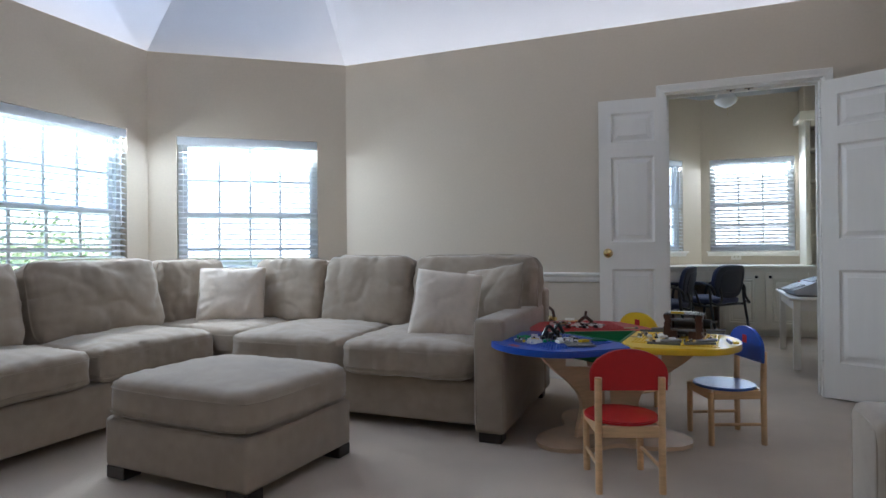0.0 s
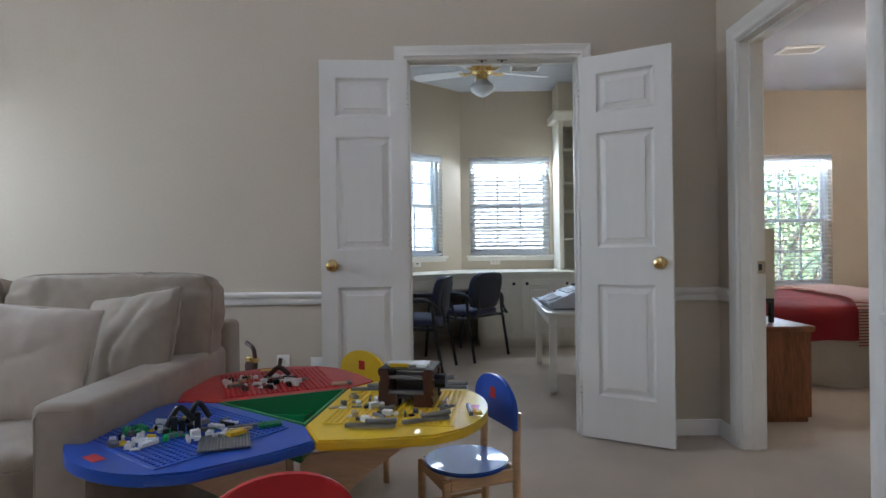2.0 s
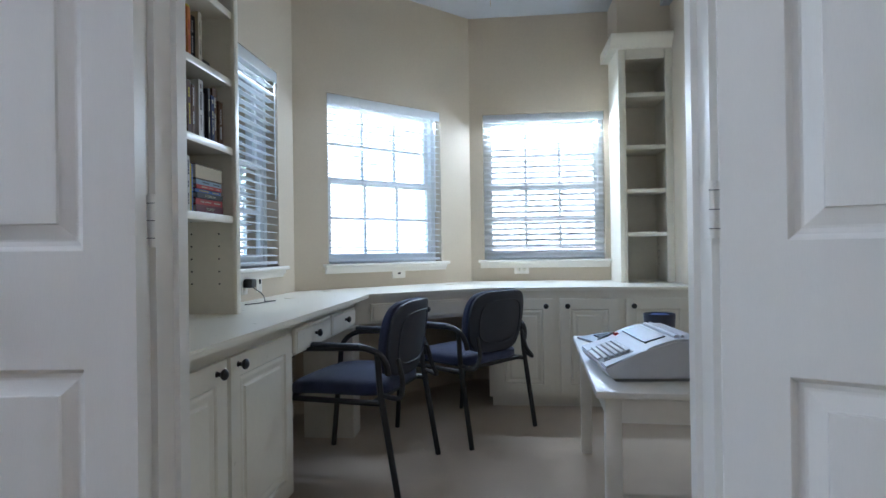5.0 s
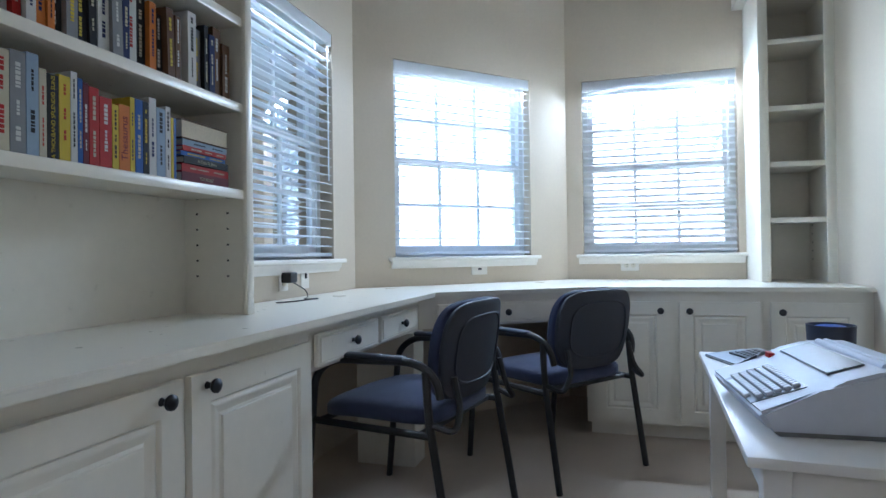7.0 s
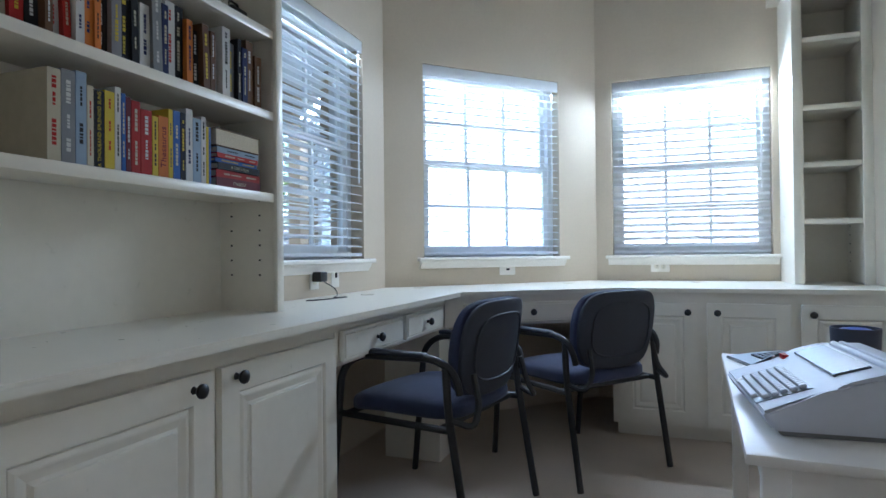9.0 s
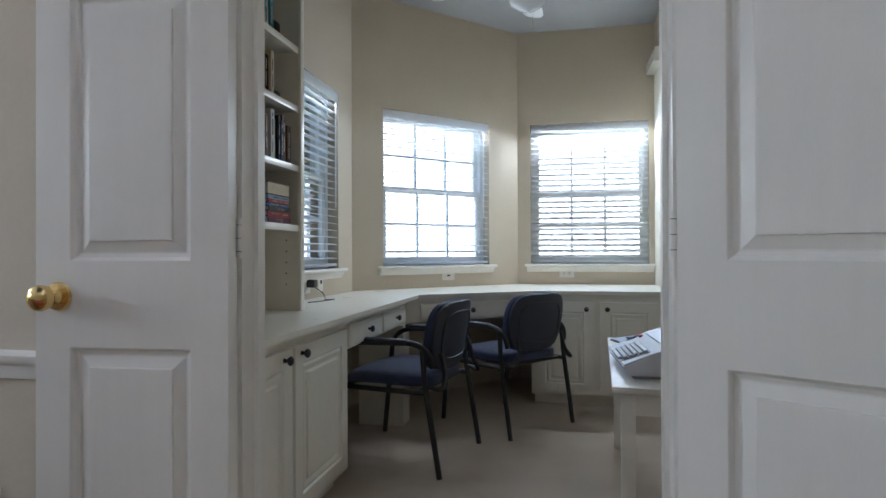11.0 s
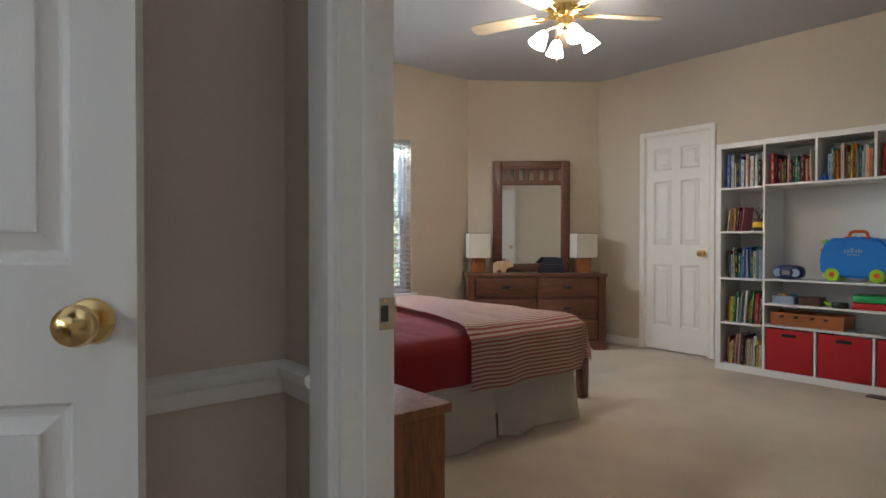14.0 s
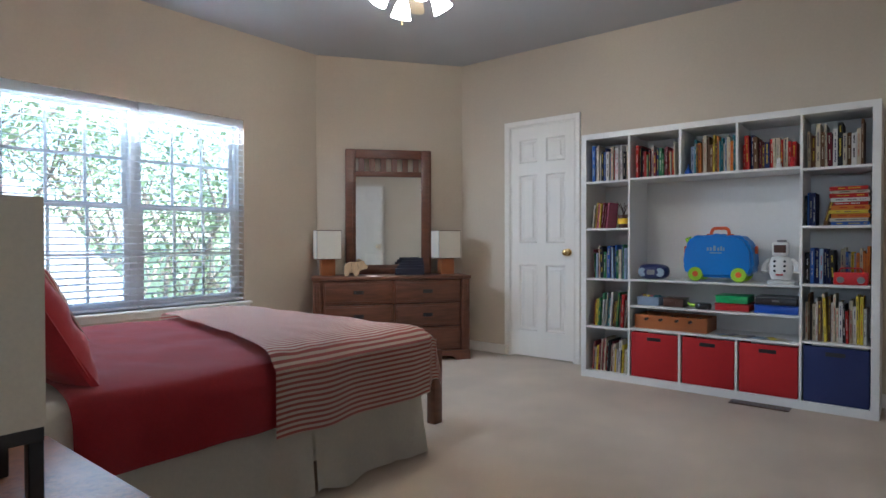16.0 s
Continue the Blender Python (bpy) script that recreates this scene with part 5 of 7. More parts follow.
for k, (zz, w) in enumerate(((1.705, 0.06), (1.975, 0.10))):
    c = thing("desk_clock" if k == 0 else "case", LM @ pose(1.08, 0.08, zz), "small black case standing on the bookshelf", "case")
    bm = bmnew()
    rbox(bm, -0.04, -0.03, 0, 0.04, 0.03, w, 0.012, 3)
    part("body", bm, BLACKP, c)
    bm = bmnew()
    tube(bm, bend([(-0.025, 0, w - 0.002), (-0.02, 0, w + 0.02), (0.02, 0, w + 0.02), (0.025, 0, w - 0.002)], 0.01), 0.004, 6)
    part("handle", bm, BLACKP, c)

# ---- study chairs ----
SEATFAB = material("dark blue-grey tweed", (0.042, 0.050, 0.105), 0.95, vary=0.45, grain=420, stains=5, bump=0.5, bump_scale=600, sheen=0.25, spec=0.2)
BACKSHELL = material("charcoal plastic", (0.030, 0.033, 0.050), 0.5, vary=0.1, bump=0.15, bump_scale=500)


def guest_chair(m):
    """Faces local +y; the back at -y."""
    c = thing("guest_chair", m, "black steel-framed armchair with blue-grey tweed seat and back", "chair", "chairs at the built-in desk")
    for s in (-1, 1):
        x = 0.272 * s
        bm = bmnew()
        tube(bm, bend([(x, -0.31, 0.0), (x, -0.235, 0.44), (x * 0.99, -0.225, 0.585)], 0.05), 0.0135, 10, flat=1.0)
        part("back_leg", bm, BLACK, c)
        bm = bmnew()
        tube(bm, bend([(x, 0.27, 0.0), (x, 0.215, 0.545), (x, 0.14, 0.602), (x, -0.19, 0.615), (x * 0.96, -0.26, 0.57), (x * 0.9, -0.262, 0.50)], 0.05), 0.0135, 10)
        part("arm_frame", bm, BLACK, c)
        bm = bmnew()
        rbox(bm, x - 0.019, -0.15, 0.612, x + 0.019, 0.13, 0.630, 0.008, 3)
        part("arm_pad", bm, BACKSHELL, c)
        bm = bmnew()
        tube(bm, [(x, -0.245, 0.385), (x, 0.235, 0.385)], 0.0125, 8)
        part("side_rail", bm, BLACK, c)
        bm = bmnew()
        tube(bm, bend([(x, -0.25, 0.42), (x * 0.93, -0.32, 0.40), (x * 0.72, -0.31, 0.46), (x * 0.70, -0.285, 0.56)], 0.03), 0.011, 8)
        part("back_bracket", bm, BLACK, c)
    for y in (-0.2, 0.2):
        bm = bmnew()
        tube(bm, [(-0.27, y, 0.385), (0.27, y, 0.385)], 0.011, 8)
        part("cross_rail", bm, BLACK, c)
    bm = cube_grid(14)
    for v in bm.verts:
        x, y, z = v.co
        q = (abs(x) ** 5 + abs(y) ** 5 + abs(z) ** 4) ** 0.21
        x, y, z = x / q, y / q, z / q
        v.co = (x * 0.248, y * 0.245, 0.428 + z * 0.038 + 0.014 * (1 - x * x) * (1 - y * y) - (0.028 * max(0, y) ** 3))
    part("seat", bm, SEATFAB, c)
    for nm, off, mt, sc in (("backrest", 0.0, SEATFAB, 1.0), ("back_shell", -0.030, BACKSHELL, 0.985)):
        bm = cube_grid(14)
        for v in bm.verts:
            x, y, z = v.co
            q = (abs(x) ** 4 + abs(z) ** 3.2 + abs(y) ** 6) ** (1 / 3.8)
            x, y, z = x / q, y / q, z / q
            w = 0.232 - 0.018 * max(0, -z)
            v.co = (x * w * sc, -0.262 + off + y * (0.026 if nm == "backrest" else 0.012) + 0.035 * x * x - 0.05 * (z * 0.5), 0.632 + z * 0.168 * sc)
        part(nm, bm, mt, c)
    bm = bmnew()
    pts = []
    for i in range(33):
        a = 2 * math.pi * i / 32
        cx, cz = math.copysign(abs(math.cos(a)) ** 0.6, math.cos(a)), math.copysign(abs(math.sin(a)) ** 0.6, math.sin(a))
        pts.append((cx * 0.17, -0.304 + 0.035 * (cx * 0.73) ** 2 - 0.025 * cz * 0.7, 0.632 + cz * 0.115))
    tube(bm, pts, 0.004, 6)
    part("back_rib", bm, BACKSHELL, c)
    return c


guest_chair(pose(0.107, 6.235, 0, 0, 0, 78.5))
guest_chair(pose(0.560, 6.92, 0, 0, 0, 51))

# ---- side table and what lies on it ----
TZ = 0.574
tb = thing("side_table", pose(1.076, 5.375, 0, 0, 0, -3.6), "white painted low table with square legs by the wall", "table")
TW, TL = 0.83, 1.20
bm = bmnew()
rbox(bm, 0, 0, TZ - 0.022, TW, TL, TZ, 0.005, 2)
part("tabletop", bm, TRIM, tb)
for x in (0.03, TW - 0.08):
    for y in (0.03, TL - 0.08):
        bm = bmnew()
        rbox(bm, x, y, 0, x + 0.05, y + 0.05, TZ - 0.022, 0.004, 2)
        part("leg", bm, TRIM, tb)
for q in ((0.08, 0.04, TW - 0.08, 0.06), (0.08, TL - 0.06, TW - 0.08, TL - 0.04), (0.04, 0.08, 0.06, TL - 0.08), (TW - 0.06, 0.08, TW - 0.04, TL - 0.08)):
    bm = bmnew()
    box(bm, q[0], q[1], TZ - 0.105, q[2], q[3], TZ - 0.022)
    part("apron", bm, TRIM, tb)

GREYCASE = material("pale grey plastic", (0.58, 0.59, 0.64), 0.5, vary=0.03, bump=0.1, bump_scale=600)
KEYCAP = material("light key plastic", (0.62, 0.63, 0.66), 0.45, vary=0.03, bump=0.03)
tw = thing("typewriter", pose(1.285, 5.725, TZ, 0, 0, -87) @ Matrix.Diagonal((0.83, 0.89, 1, 1)), "pale grey electric typewriter with a keyboard and paper slot", "typewriter")


def wedge(bm, prof, x0, x1, r=0.008):
    b = bmesh.new()
    prism(b, prof, x0, x1, Matrix(((0, 0, 1, 0), (1, 0, 0, 0), (0, 1, 0, 0), (0, 0, 0, 1))))
    bmesh.ops.bevel(b, geom=list(b.edges), offset=r, segments=2, affect="EDGES")
    join(bm, b)


bm = bmnew()
wedge(bm, [(-0.17, 0.012), (0.17, 0.012), (0.192, 0.04), (0.192, 0.122), (0.172, 0.142), (0.06, 0.139), (-0.02, 0.117), (-0.06, 0.092), (-0.195, 0.050)], -0.262, 0.262)
part("case", bm, GREYCASE, tw)
bm = bmnew()
wedge(bm, [(-0.15, 0.0), (0.16, 0.0), (0.17, 0.014), (-0.16, 0.014)], -0.245, 0.245, 0.003)
part("base", bm, GREYP, tw)
bm = bmnew()
wedge(bm, [(-0.190, 0.0500), (-0.066, 0.0885), (-0.066, 0.0915), (-0.190, 0.0530)], -0.115, 0.175, 0.0005)
part("key_well", bm, GREYP, tw, "dark grey key well")
slope = math.degrees(math.atan2(0.042, 0.135))
for r_ in range(5):
    for k in range(14):
        bm = bmnew()
        rbox(bm, -0.0082, -0.0082, 0.0, 0.0082, 0.0082, 0.009, 0.002, 1)
        key = part("key", bm, KEYCAP, tw)
        y = -0.165 + 0.0205 * r_
        key.matrix_basis = pose(-0.10 + 0.0195 * k + 0.004 * (r_ % 2), y, 0.052 + (y + 0.195) * math.tan(radians(slope)), slope)
bm = bmnew()
rbox(bm, -0.09, -0.008, 0, 0.09, 0.008, 0.008, 0.002, 1)
key = part("space_bar", bm, KEYCAP, tw)
key.matrix_basis = pose(0.03, -0.183, 0.054, slope)
bm = bmnew()
wedge(bm, [(-0.022, 0.115), (0.058, 0.137), (0.056, 0.1425), (-0.024, 0.1205)], -0.19, 0.17, 0.002)
part("lid_window", bm, material("smoked clear plastic", (0.10, 0.10, 0.11), 0.3, vary=0.05, bump=0.02, coat=0.15), tw)
bm = bmnew()
tube(bm, [(-0.21, 0.085, 0.139), (0.21, 0.085, 0.139)], 0.011, 14)
rbox(bm, -0.215, 0.098, 0.139, 0.215, 0.112, 0.150, 0.003, 1)
part("platen", bm, GREYCASE, tw)
bm = bmnew()
rbox(bm, -0.235, -0.05, 0.0965, -0.195, -0.034, 0.1105, 0.001, 1)
part("badge", bm, TOYRED, tw)

kb = thing("keyboard", pose(1.33, 6.28, TZ, 0, 0, -72), "black curved computer keyboard", "keyboard")
bm = bmnew()
wedge(bm, [(-0.11, 0.0), (0.09, 0.0), (0.09, 0.028), (0.03, 0.024), (-0.11, 0.010)], -0.23, 0.23, 0.004)
part("body", bm, GREYP, kb)
for r_ in range(5):
    for k in range(17):
        bm = bmnew()
        rbox(bm, -0.0086, -0.0082, 0, 0.0086, 0.0082, 0.008, 0.002, 1)
        key = part("key", bm, BLACKP, kb)
        key.matrix_basis = pose(-0.175 + 0.021 * k, -0.035 + 0.0205 * r_, 0.016 + 0.002 * r_, 5)
cup = thing("pencil_cup", pose(1.535, 6.40, TZ), "dark grey desk cup with a blue insert", "desk cup")
bm = bmnew()
lathe(bm, [(0.001, 0), (0.062, 0), (0.066, 0.005), (0.072, 0.13), (0.068, 0.13), (0.062, 0.02), (0.001, 0.015)], None, 28)
part("body", bm, BACKSHELL, cup)
bm = bmnew()
lathe(bm, [(0.001, 0.105), (0.05, 0.11), (0.055, 0.12), (0.035, 0.128), (0.001, 0.122)], None, 24)
part("insert", bm, TOYBLUE, cup)
# papers, books, tape, jar
z = TZ
for i, (colour, th, w, d, a) in enumerate((("teal", 0.03, 0.28, 0.21, 8), ("white", 0.012, 0.28, 0.21, -6), ("red", 0.03, 0.24, 0.17, 14), ("white", 0.02, 0.26, 0.19, 4), ("brown", 0.022, 0.22, 0.16, -10), ("pale blue", 0.012, 0.24, 0.17, 6), ("red", 0.014, 0.22, 0.16, 18))):
    x0, y0 = 1.80 + 0.008 * (i % 3), 6.24
    ob = book(pose(x0, y0, z, 0, 0, 90 + a) @ Matrix.Rotation(radians(90), 4, "Y") @ Matrix.Translation((-th, -d / 2, -w / 2)), th, d, w, colour, "books on the side table", colour + " book lying in a stack on the white table", rs=rs)
    z += th + 0.001
tape = thing("tape_dispenser", pose(1.79, 6.18, z, 0, 0, 70), "black curved tape dispenser on the book stack", "tape dispenser")
bm = bmnew()
wedge(bm, [(-0.075, 0.0), (0.075, 0.0), (0.082, 0.035), (0.06, 0.04), (0.035, 0.018), (-0.02, 0.012), (-0.04, 0.055), (-0.07, 0.05), (-0.08, 0.02)], -0.025, 0.025, 0.004)
part("body", bm, BLACKP, tape)
bm = bmnew()
lathe(bm, [(0.013, -0.01), (0.026, -0.01), (0.026, 0.01), (0.013, 0.01), (0.013, -0.01)], pose(-0.03, 0, 0.045, 90), 20)
part("tape_roll", bm, GREYP, tape)
z2 = TZ
for i, (colour, th, w, d, a) in enumerate((("teal", 0.02, 0.30, 0.22, 6), ("pale blue", 0.025, 0.30, 0.22, 3), ("pale blue", 0.01, 0.28, 0.21, -4), ("yellow", 0.006, 0.28, 0.2, 2))):
    book(pose(1.80, 5.78, z2, 0, 0, 90 + a) @ Matrix.Rotation(radians(90), 4, "Y") @ Matrix.Translation((-th, -d / 2, -w / 2)), th, d, w, colour, "books on the side table", colour + " notebook lying in a pile on the white table", rs=rs)
    z2 += th + 0.001
PINK = material("magenta fabric", (0.42, 0.01, 0.12), 0.7, vary=0.1, bump=0.2)
bx = thing("pencil_case", pose(1.76, 6.02, TZ, 0, 0, 20), "magenta pencil case on the white table", "pencil case")
bm = bmnew()
rbox(bm, -0.09, -0.05, 0, 0.09, 0.05, 0.075, 0.015, 3)
part("body", bm, PINK, bx)
bm = bmnew()
rbox(bm, -0.08, -0.004, 0.0735, 0.08, 0.004, 0.078, 0.002, 1)
part("zip", bm, BLACKP, bx)
CLEARP = bpy.data.materials.new("clear jar")
CLEARP.use_nodes = True
CLEARP.node_tree.nodes["Principled BSDF"].inputs["Transmission Weight"].default_value = 1.0
CLEARP.node_tree.nodes["Principled BSDF"].inputs["Roughness"].default_value = 0.05
jar = thing("pencil_jar", pose(1.90, 6.0, TZ), "clear plastic jar of coloured pencils", "pencil jar")
bm = bmnew()
lathe(bm, [(0.001, 0), (0.06, 0), (0.065, 0.01), (0.065, 0.15), (0.061, 0.15), (0.061, 0.012), (0.001, 0.01)], None, 24)
part("jar", bm, CLEARP, jar)
for i in range(14):
    bm = bmnew()
    a = rs.uniform(0, 6.28)
    tube(bm, [(0.035 * math.cos(a), 0.035 * math.sin(a), 0.012), (0.05 * math.cos(a + 0.5), 0.05 * math.sin(a + 0.5), rs.uniform(0.13, 0.19))], 0.004, 6)
    part("pencil", bm, COVER[rs.choice(["orange", "red", "yellow", "blue", "green", "pink"])], jar)

# ---- sockets and adapter by the windows ----
plate("wall_socket", pose(SX0, 6.37, 0.865, 0, 0, 90), "white duplex socket under the window", "duplex")
plate("wall_jack", pose(SX0, 6.55, 0.865, 0, 0, 90), "white phone jack plate under the window", "jack")
u45 = math.degrees(math.atan2(SC1[1] - SC2[1], SC1[0] - SC2[0]))
plate("wall_jack", pose(0.06, 7.66, 0.862, 0, 0, u45) @ pose(0, 0, 0, 0, 90, 0), "white phone jack plate under the corner window", "jack")
plate("wall_socket", pose(0.95, SY1, 0.865) @ pose(0, 0, 0, 0, 90, 0), "white duplex socket under the far window", "duplex")
ad = thing("power_adapter", pose(SX0 + 0.006, 6.37, 0.865), "black plug-in power adapter with a trailing cord", "power adapter")
bm = bmnew()
rbox(bm, 0.002, -0.028, -0.022, 0.05, 0.028, 0.022, 0.006, 2)
part("block", bm, BLACKP, ad)
bm = bmnew()
tube(bm, bend([(0.03, 0.02, -0.02), (0.05, 0.10, -0.06), (0.08, 0.06, -0.087), (0.12, -0.05, -0.087), (0.16, 0.02, -0.087), (0.14, -0.14, -0.087), (0.10, -0.22, -0.087)], 0.03), 0.0025, 6)
part("cord", bm, BLACKP, ad)


# ---- ceiling fans ----
BLADEW = material("white fan blade", (0.74, 0.74, 0.72), 0.4, vary=0.03, bump=0.03)
BLADET = material("tan fan blade", (0.60, 0.49, 0.33), 0.4, vary=0.08, grain=14, stretch=(1, 8, 1), bump=0.03)
OPAL = material("opal glass", (0.80, 0.82, 0.84), 0.15, vary=0.01, bump=0.0)


def lit(name, colour, strength):
    mt = bpy.data.materials.new(name)
    mt.use_nodes = True
    p = mt.node_tree.nodes["Principled BSDF"]
    p.inputs["Base Color"].default_value = (0.85, 0.82, 0.75, 1)
    p.inputs["Emission Color"].default_value = (*colour, 1)
    p.inputs["Emission Strength"].default_value = strength
    return mt


LAMPGLASS = lit("lit frosted glass", (1.0, 0.88, 0.72), 12.0)


def fan(x, y, ceil, drop, blade_mt, spin, label, lights):
    f = thing("ceiling_fan", pose(x, y, ceil, 0, 0, spin), label, "ceiling fan")
    bm = bmnew()
    lathe(bm, [(0.001, 0), (0.075, 0), (0.07, -0.03), (0.03, -0.05), (0.016, -0.055), (0.016, -drop + 0.02), (0.001, -drop + 0.02)], None, 24)
    part("canopy", bm, BRASS, f)
    bm = bmnew()
    lathe(bm, [(0.001, -drop + 0.03), (0.05, -drop + 0.025), (0.10, -drop), (0.115, -drop - 0.04), (0.10, -drop - 0.085), (0.06, -drop - 0.10), (0.055, -drop - 0.15), (0.001, -drop - 0.155)], None, 32)
    part("motor", bm, BRASS, f, "polished brass motor housing")
    zb = -drop - 0.075
    for k in range(5):
        a = 72 * k
        bm = bmnew()
        tube(bm, bend([(0.09, 0, zb), (0.15, 0.03, zb - 0.012), (0.21, 0.03, zb)], 0.03), 0.007, 6)
        tube(bm, bend([(0.09, 0, zb), (0.15, -0.03, zb - 0.012), (0.21, -0.03, zb)], 0.03), 0.007, 6)
        arm = part("blade_arm", bm, BRASS, f)
        arm.matrix_basis = pose(0, 0, 0, 0, 0, a)
        bm = bmnew()
        pts = [(0.18, -0.05), (0.60, -0.068), (0.645, -0.05), (0.66, 0.0), (0.645, 0.05), (0.60, 0.068), (0.18, 0.05)]
        prism(bm, pts, 0.0, 0.006, pose(0, 0, zb + 0.003, 11))
        bl = part("blade", bm, blade_mt, f)
        bl.matrix_basis = pose(0, 0, 0, 0, 0, a)
    z = -drop - 0.155
    if lights is None:
        bm = bmnew()
        lathe(bm, [(0.05, z + 0.01), (0.055, z), (0.095, z - 0.03), (0.11, z - 0.065), (0.095, z - 0.10), (0.05, z - 0.13), (0.012, z - 0.145), (0.001, z - 0.15)], None, 28)
        part("globe", bm, OPAL, f, "opal glass globe, unlit")
    else:
        for k in range(4):
            a = radians(90 * k + 20)
            dx, dy = math.cos(a), math.sin(a)
            bm = bmnew()
            tube(bm, bend([(0.03 * dx, 0.03 * dy, z), (0.10 * dx, 0.10 * dy, z - 0.01), (0.13 * dx, 0.13 * dy, z - 0.04)], 0.03), 0.008, 8)
            cup_ = part("lamp_arm", bm, BRASS, f)
            bm = bmnew()
            lathe(bm, [(0.001, 0.0), (0.022, -0.002), (0.035, -0.025), (0.046, -0.06), (0.058, -0.10), (0.055, -0.10), (0.04, -0.055), (0.02, -0.012), (0.001, -0.01)], None, 20)
            sh = part("shade", bm, lights, f, "lit bell-shaped frosted glass shade")
            sh.matrix_basis = Matrix.Translation((0.135 * dx, 0.135 * dy, z - 0.04)) @ Matrix.Rotation(a, 4, "Z") @ Matrix.Rotation(radians(-32), 4, "Y")
    bm = bmnew()
    tube(bm, [(0.04, 0.05, z + 0.02), (0.041, 0.05, z - 0.22)], 0.0012, 5)
    part("pull_chain", bm, BRASS, f)
    return f


fan(0.73, 6.60, STUDY_TOP, 0.16, BLADEW, 18, "brass ceiling fan with white blades and an unlit globe", None)


def vent(m, w, d, label):
    v = thing("ceiling_vent", m, label, "air vent")
    bm = bmnew()
    for q in ((-w / 2, -d / 2, w / 2, -d / 2 + 0.025), (-w / 2, d / 2 - 0.025, w / 2, d / 2), (-w / 2, -d / 2 + 0.025, -w / 2 + 0.025, d / 2 - 0.025), (w / 2 - 0.025, -d / 2 + 0.025, w / 2, d / 2 - 0.025)):
        box(bm, q[0], q[1], -0.014, q[2], q[3], 0)
    part("rim", bm, TRIM, v)
    n = 9
    for k in range(n):
        bm = bmnew()
        rbox(bm, -w / 2 + 0.025, -0.007, -0.001, w / 2 - 0.025, 0.007, 0.001, 0.0004, 1)
        s = part("vane", bm, TRIM, v)
        s.matrix_basis = pose(0, -d / 2 + 0.03 + (d - 0.06) * k / (n - 1), -0.008, 35)


vent(pose(1.20, 7.25, STUDY_TOP), 0.30, 0.20, "white slatted air vent in the study ceiling")


# ---- bedroom ----
WALNUT = material("reddish brown wood", (0.125, 0.045, 0.022), 0.36, vary=0.30, grain=10, stains=3, stretch=(1, 1, 7), bump=0.06, coat=0.15)
WALNUTX = material("reddish brown wood, level grain", (0.125, 0.045, 0.022), 0.36, vary=0.30, grain=10, stains=3, stretch=(1, 7, 7), bump=0.06, coat=0.15)
OAK = material("brown oak veneer", (0.22, 0.085, 0.035), 0.42, vary=0.35, grain=16, stains=4, stretch=(6, 6, 0.7), bump=0.1, spec=0.3)
ORANGEW = material("orange-brown wood", (0.36, 0.12, 0.035), 0.4, vary=0.12, grain=14, stretch=(1, 1, 6), bump=0.04)
PALEW = material("pale carved wood", (0.62, 0.43, 0.24), 0.5, vary=0.12, grain=20, stretch=(6, 1, 1), bump=0.05)
LINEN = material("off-white lamp shade linen", (0.72, 0.66, 0.54), 0.9, vary=0.05, grain=120, bump=0.3, bump_scale=700)
SKIRT = material("ivory bed skirt cotton", (0.82, 0.77, 0.66), 0.92, vary=0.04, grain=60, stains=4, bump=0.25, bump_scale=500, sheen=0.2)
REDCLOTH = material("red brushed cotton", (0.46, 0.024, 0.034), 0.9, vary=0.12, grain=120, stains=5, bump=0.35, bump_scale=400, sheen=0.35)
SHELFW = material("white laminate", (0.78, 0.77, 0.74), 0.35, vary=0.02, bump=0.02)
REDBIN = material("red canvas bin", (0.42, 0.012, 0.014), 0.85, vary=0.08, bump=0.3, bump_scale=500)
NAVYBIN = material("navy canvas bin", (0.018, 0.028, 0.11), 0.85, vary=0.08, bump=0.3, bump_scale=500)
MIRROR = material("mirror", (0.92, 0.93, 0.92), 0.03, 1.0, vary=0.0, bump=0.0)


def stripes(name, a, b, period):
    mt = bpy.data.materials.new(name)
    mt.use_nodes = True
    n, l = mt.node_tree.nodes, mt.node_tree.links
    p = n["Principled BSDF"]
    uv, sep, mul, frac, ramp, mix, nz, bp = (n.new(k) for k in ("ShaderNodeUVMap", "ShaderNodeSeparateXYZ", "ShaderNodeMath", "ShaderNodeMath", "ShaderNodeMapRange", "ShaderNodeMix", "ShaderNodeTexNoise", "ShaderNodeBump"))
    mul.operation, mul.inputs[1].default_value = "MULTIPLY", 2 * math.pi / period
    frac.operation = "SINE"
    ramp.inputs[1].default_value, ramp.inputs[2].default_value = -0.25, 0.25
    mix.data_type = "RGBA"
    mix.inputs[6].default_value, mix.inputs[7].default_value = (*a, 1), (*b, 1)
    l.new(uv.outputs[0], sep.inputs[0])
    l.new(sep.outputs[1], mul.inputs[0])
    l.new(mul.outputs[0], frac.inputs[0])
    l.new(frac.outputs[0], ramp.inputs[0])
    l.new(ramp.outputs[0], mix.inputs[0])
    l.new(mix.outputs[2], p.inputs["Base Color"])
    nz.inputs["Scale"].default_value = 350
    bp.inputs["Strength"].default_value, bp.inputs["Distance"].default_value = 0.35, 0.004
    l.new(nz.outputs[0], bp.inputs["Height"])
    l.new(bp.outputs[0], p.inputs["Normal"])
    p.inputs["Roughness"].default_value = 0.92
    p.inputs["Sheen Weight"].default_value = 0.3
    return mt


STRIPED = stripes("red and cream striped cotton", (0.50, 0.13, 0.11), (0.82, 0.70, 0.58), 0.021)

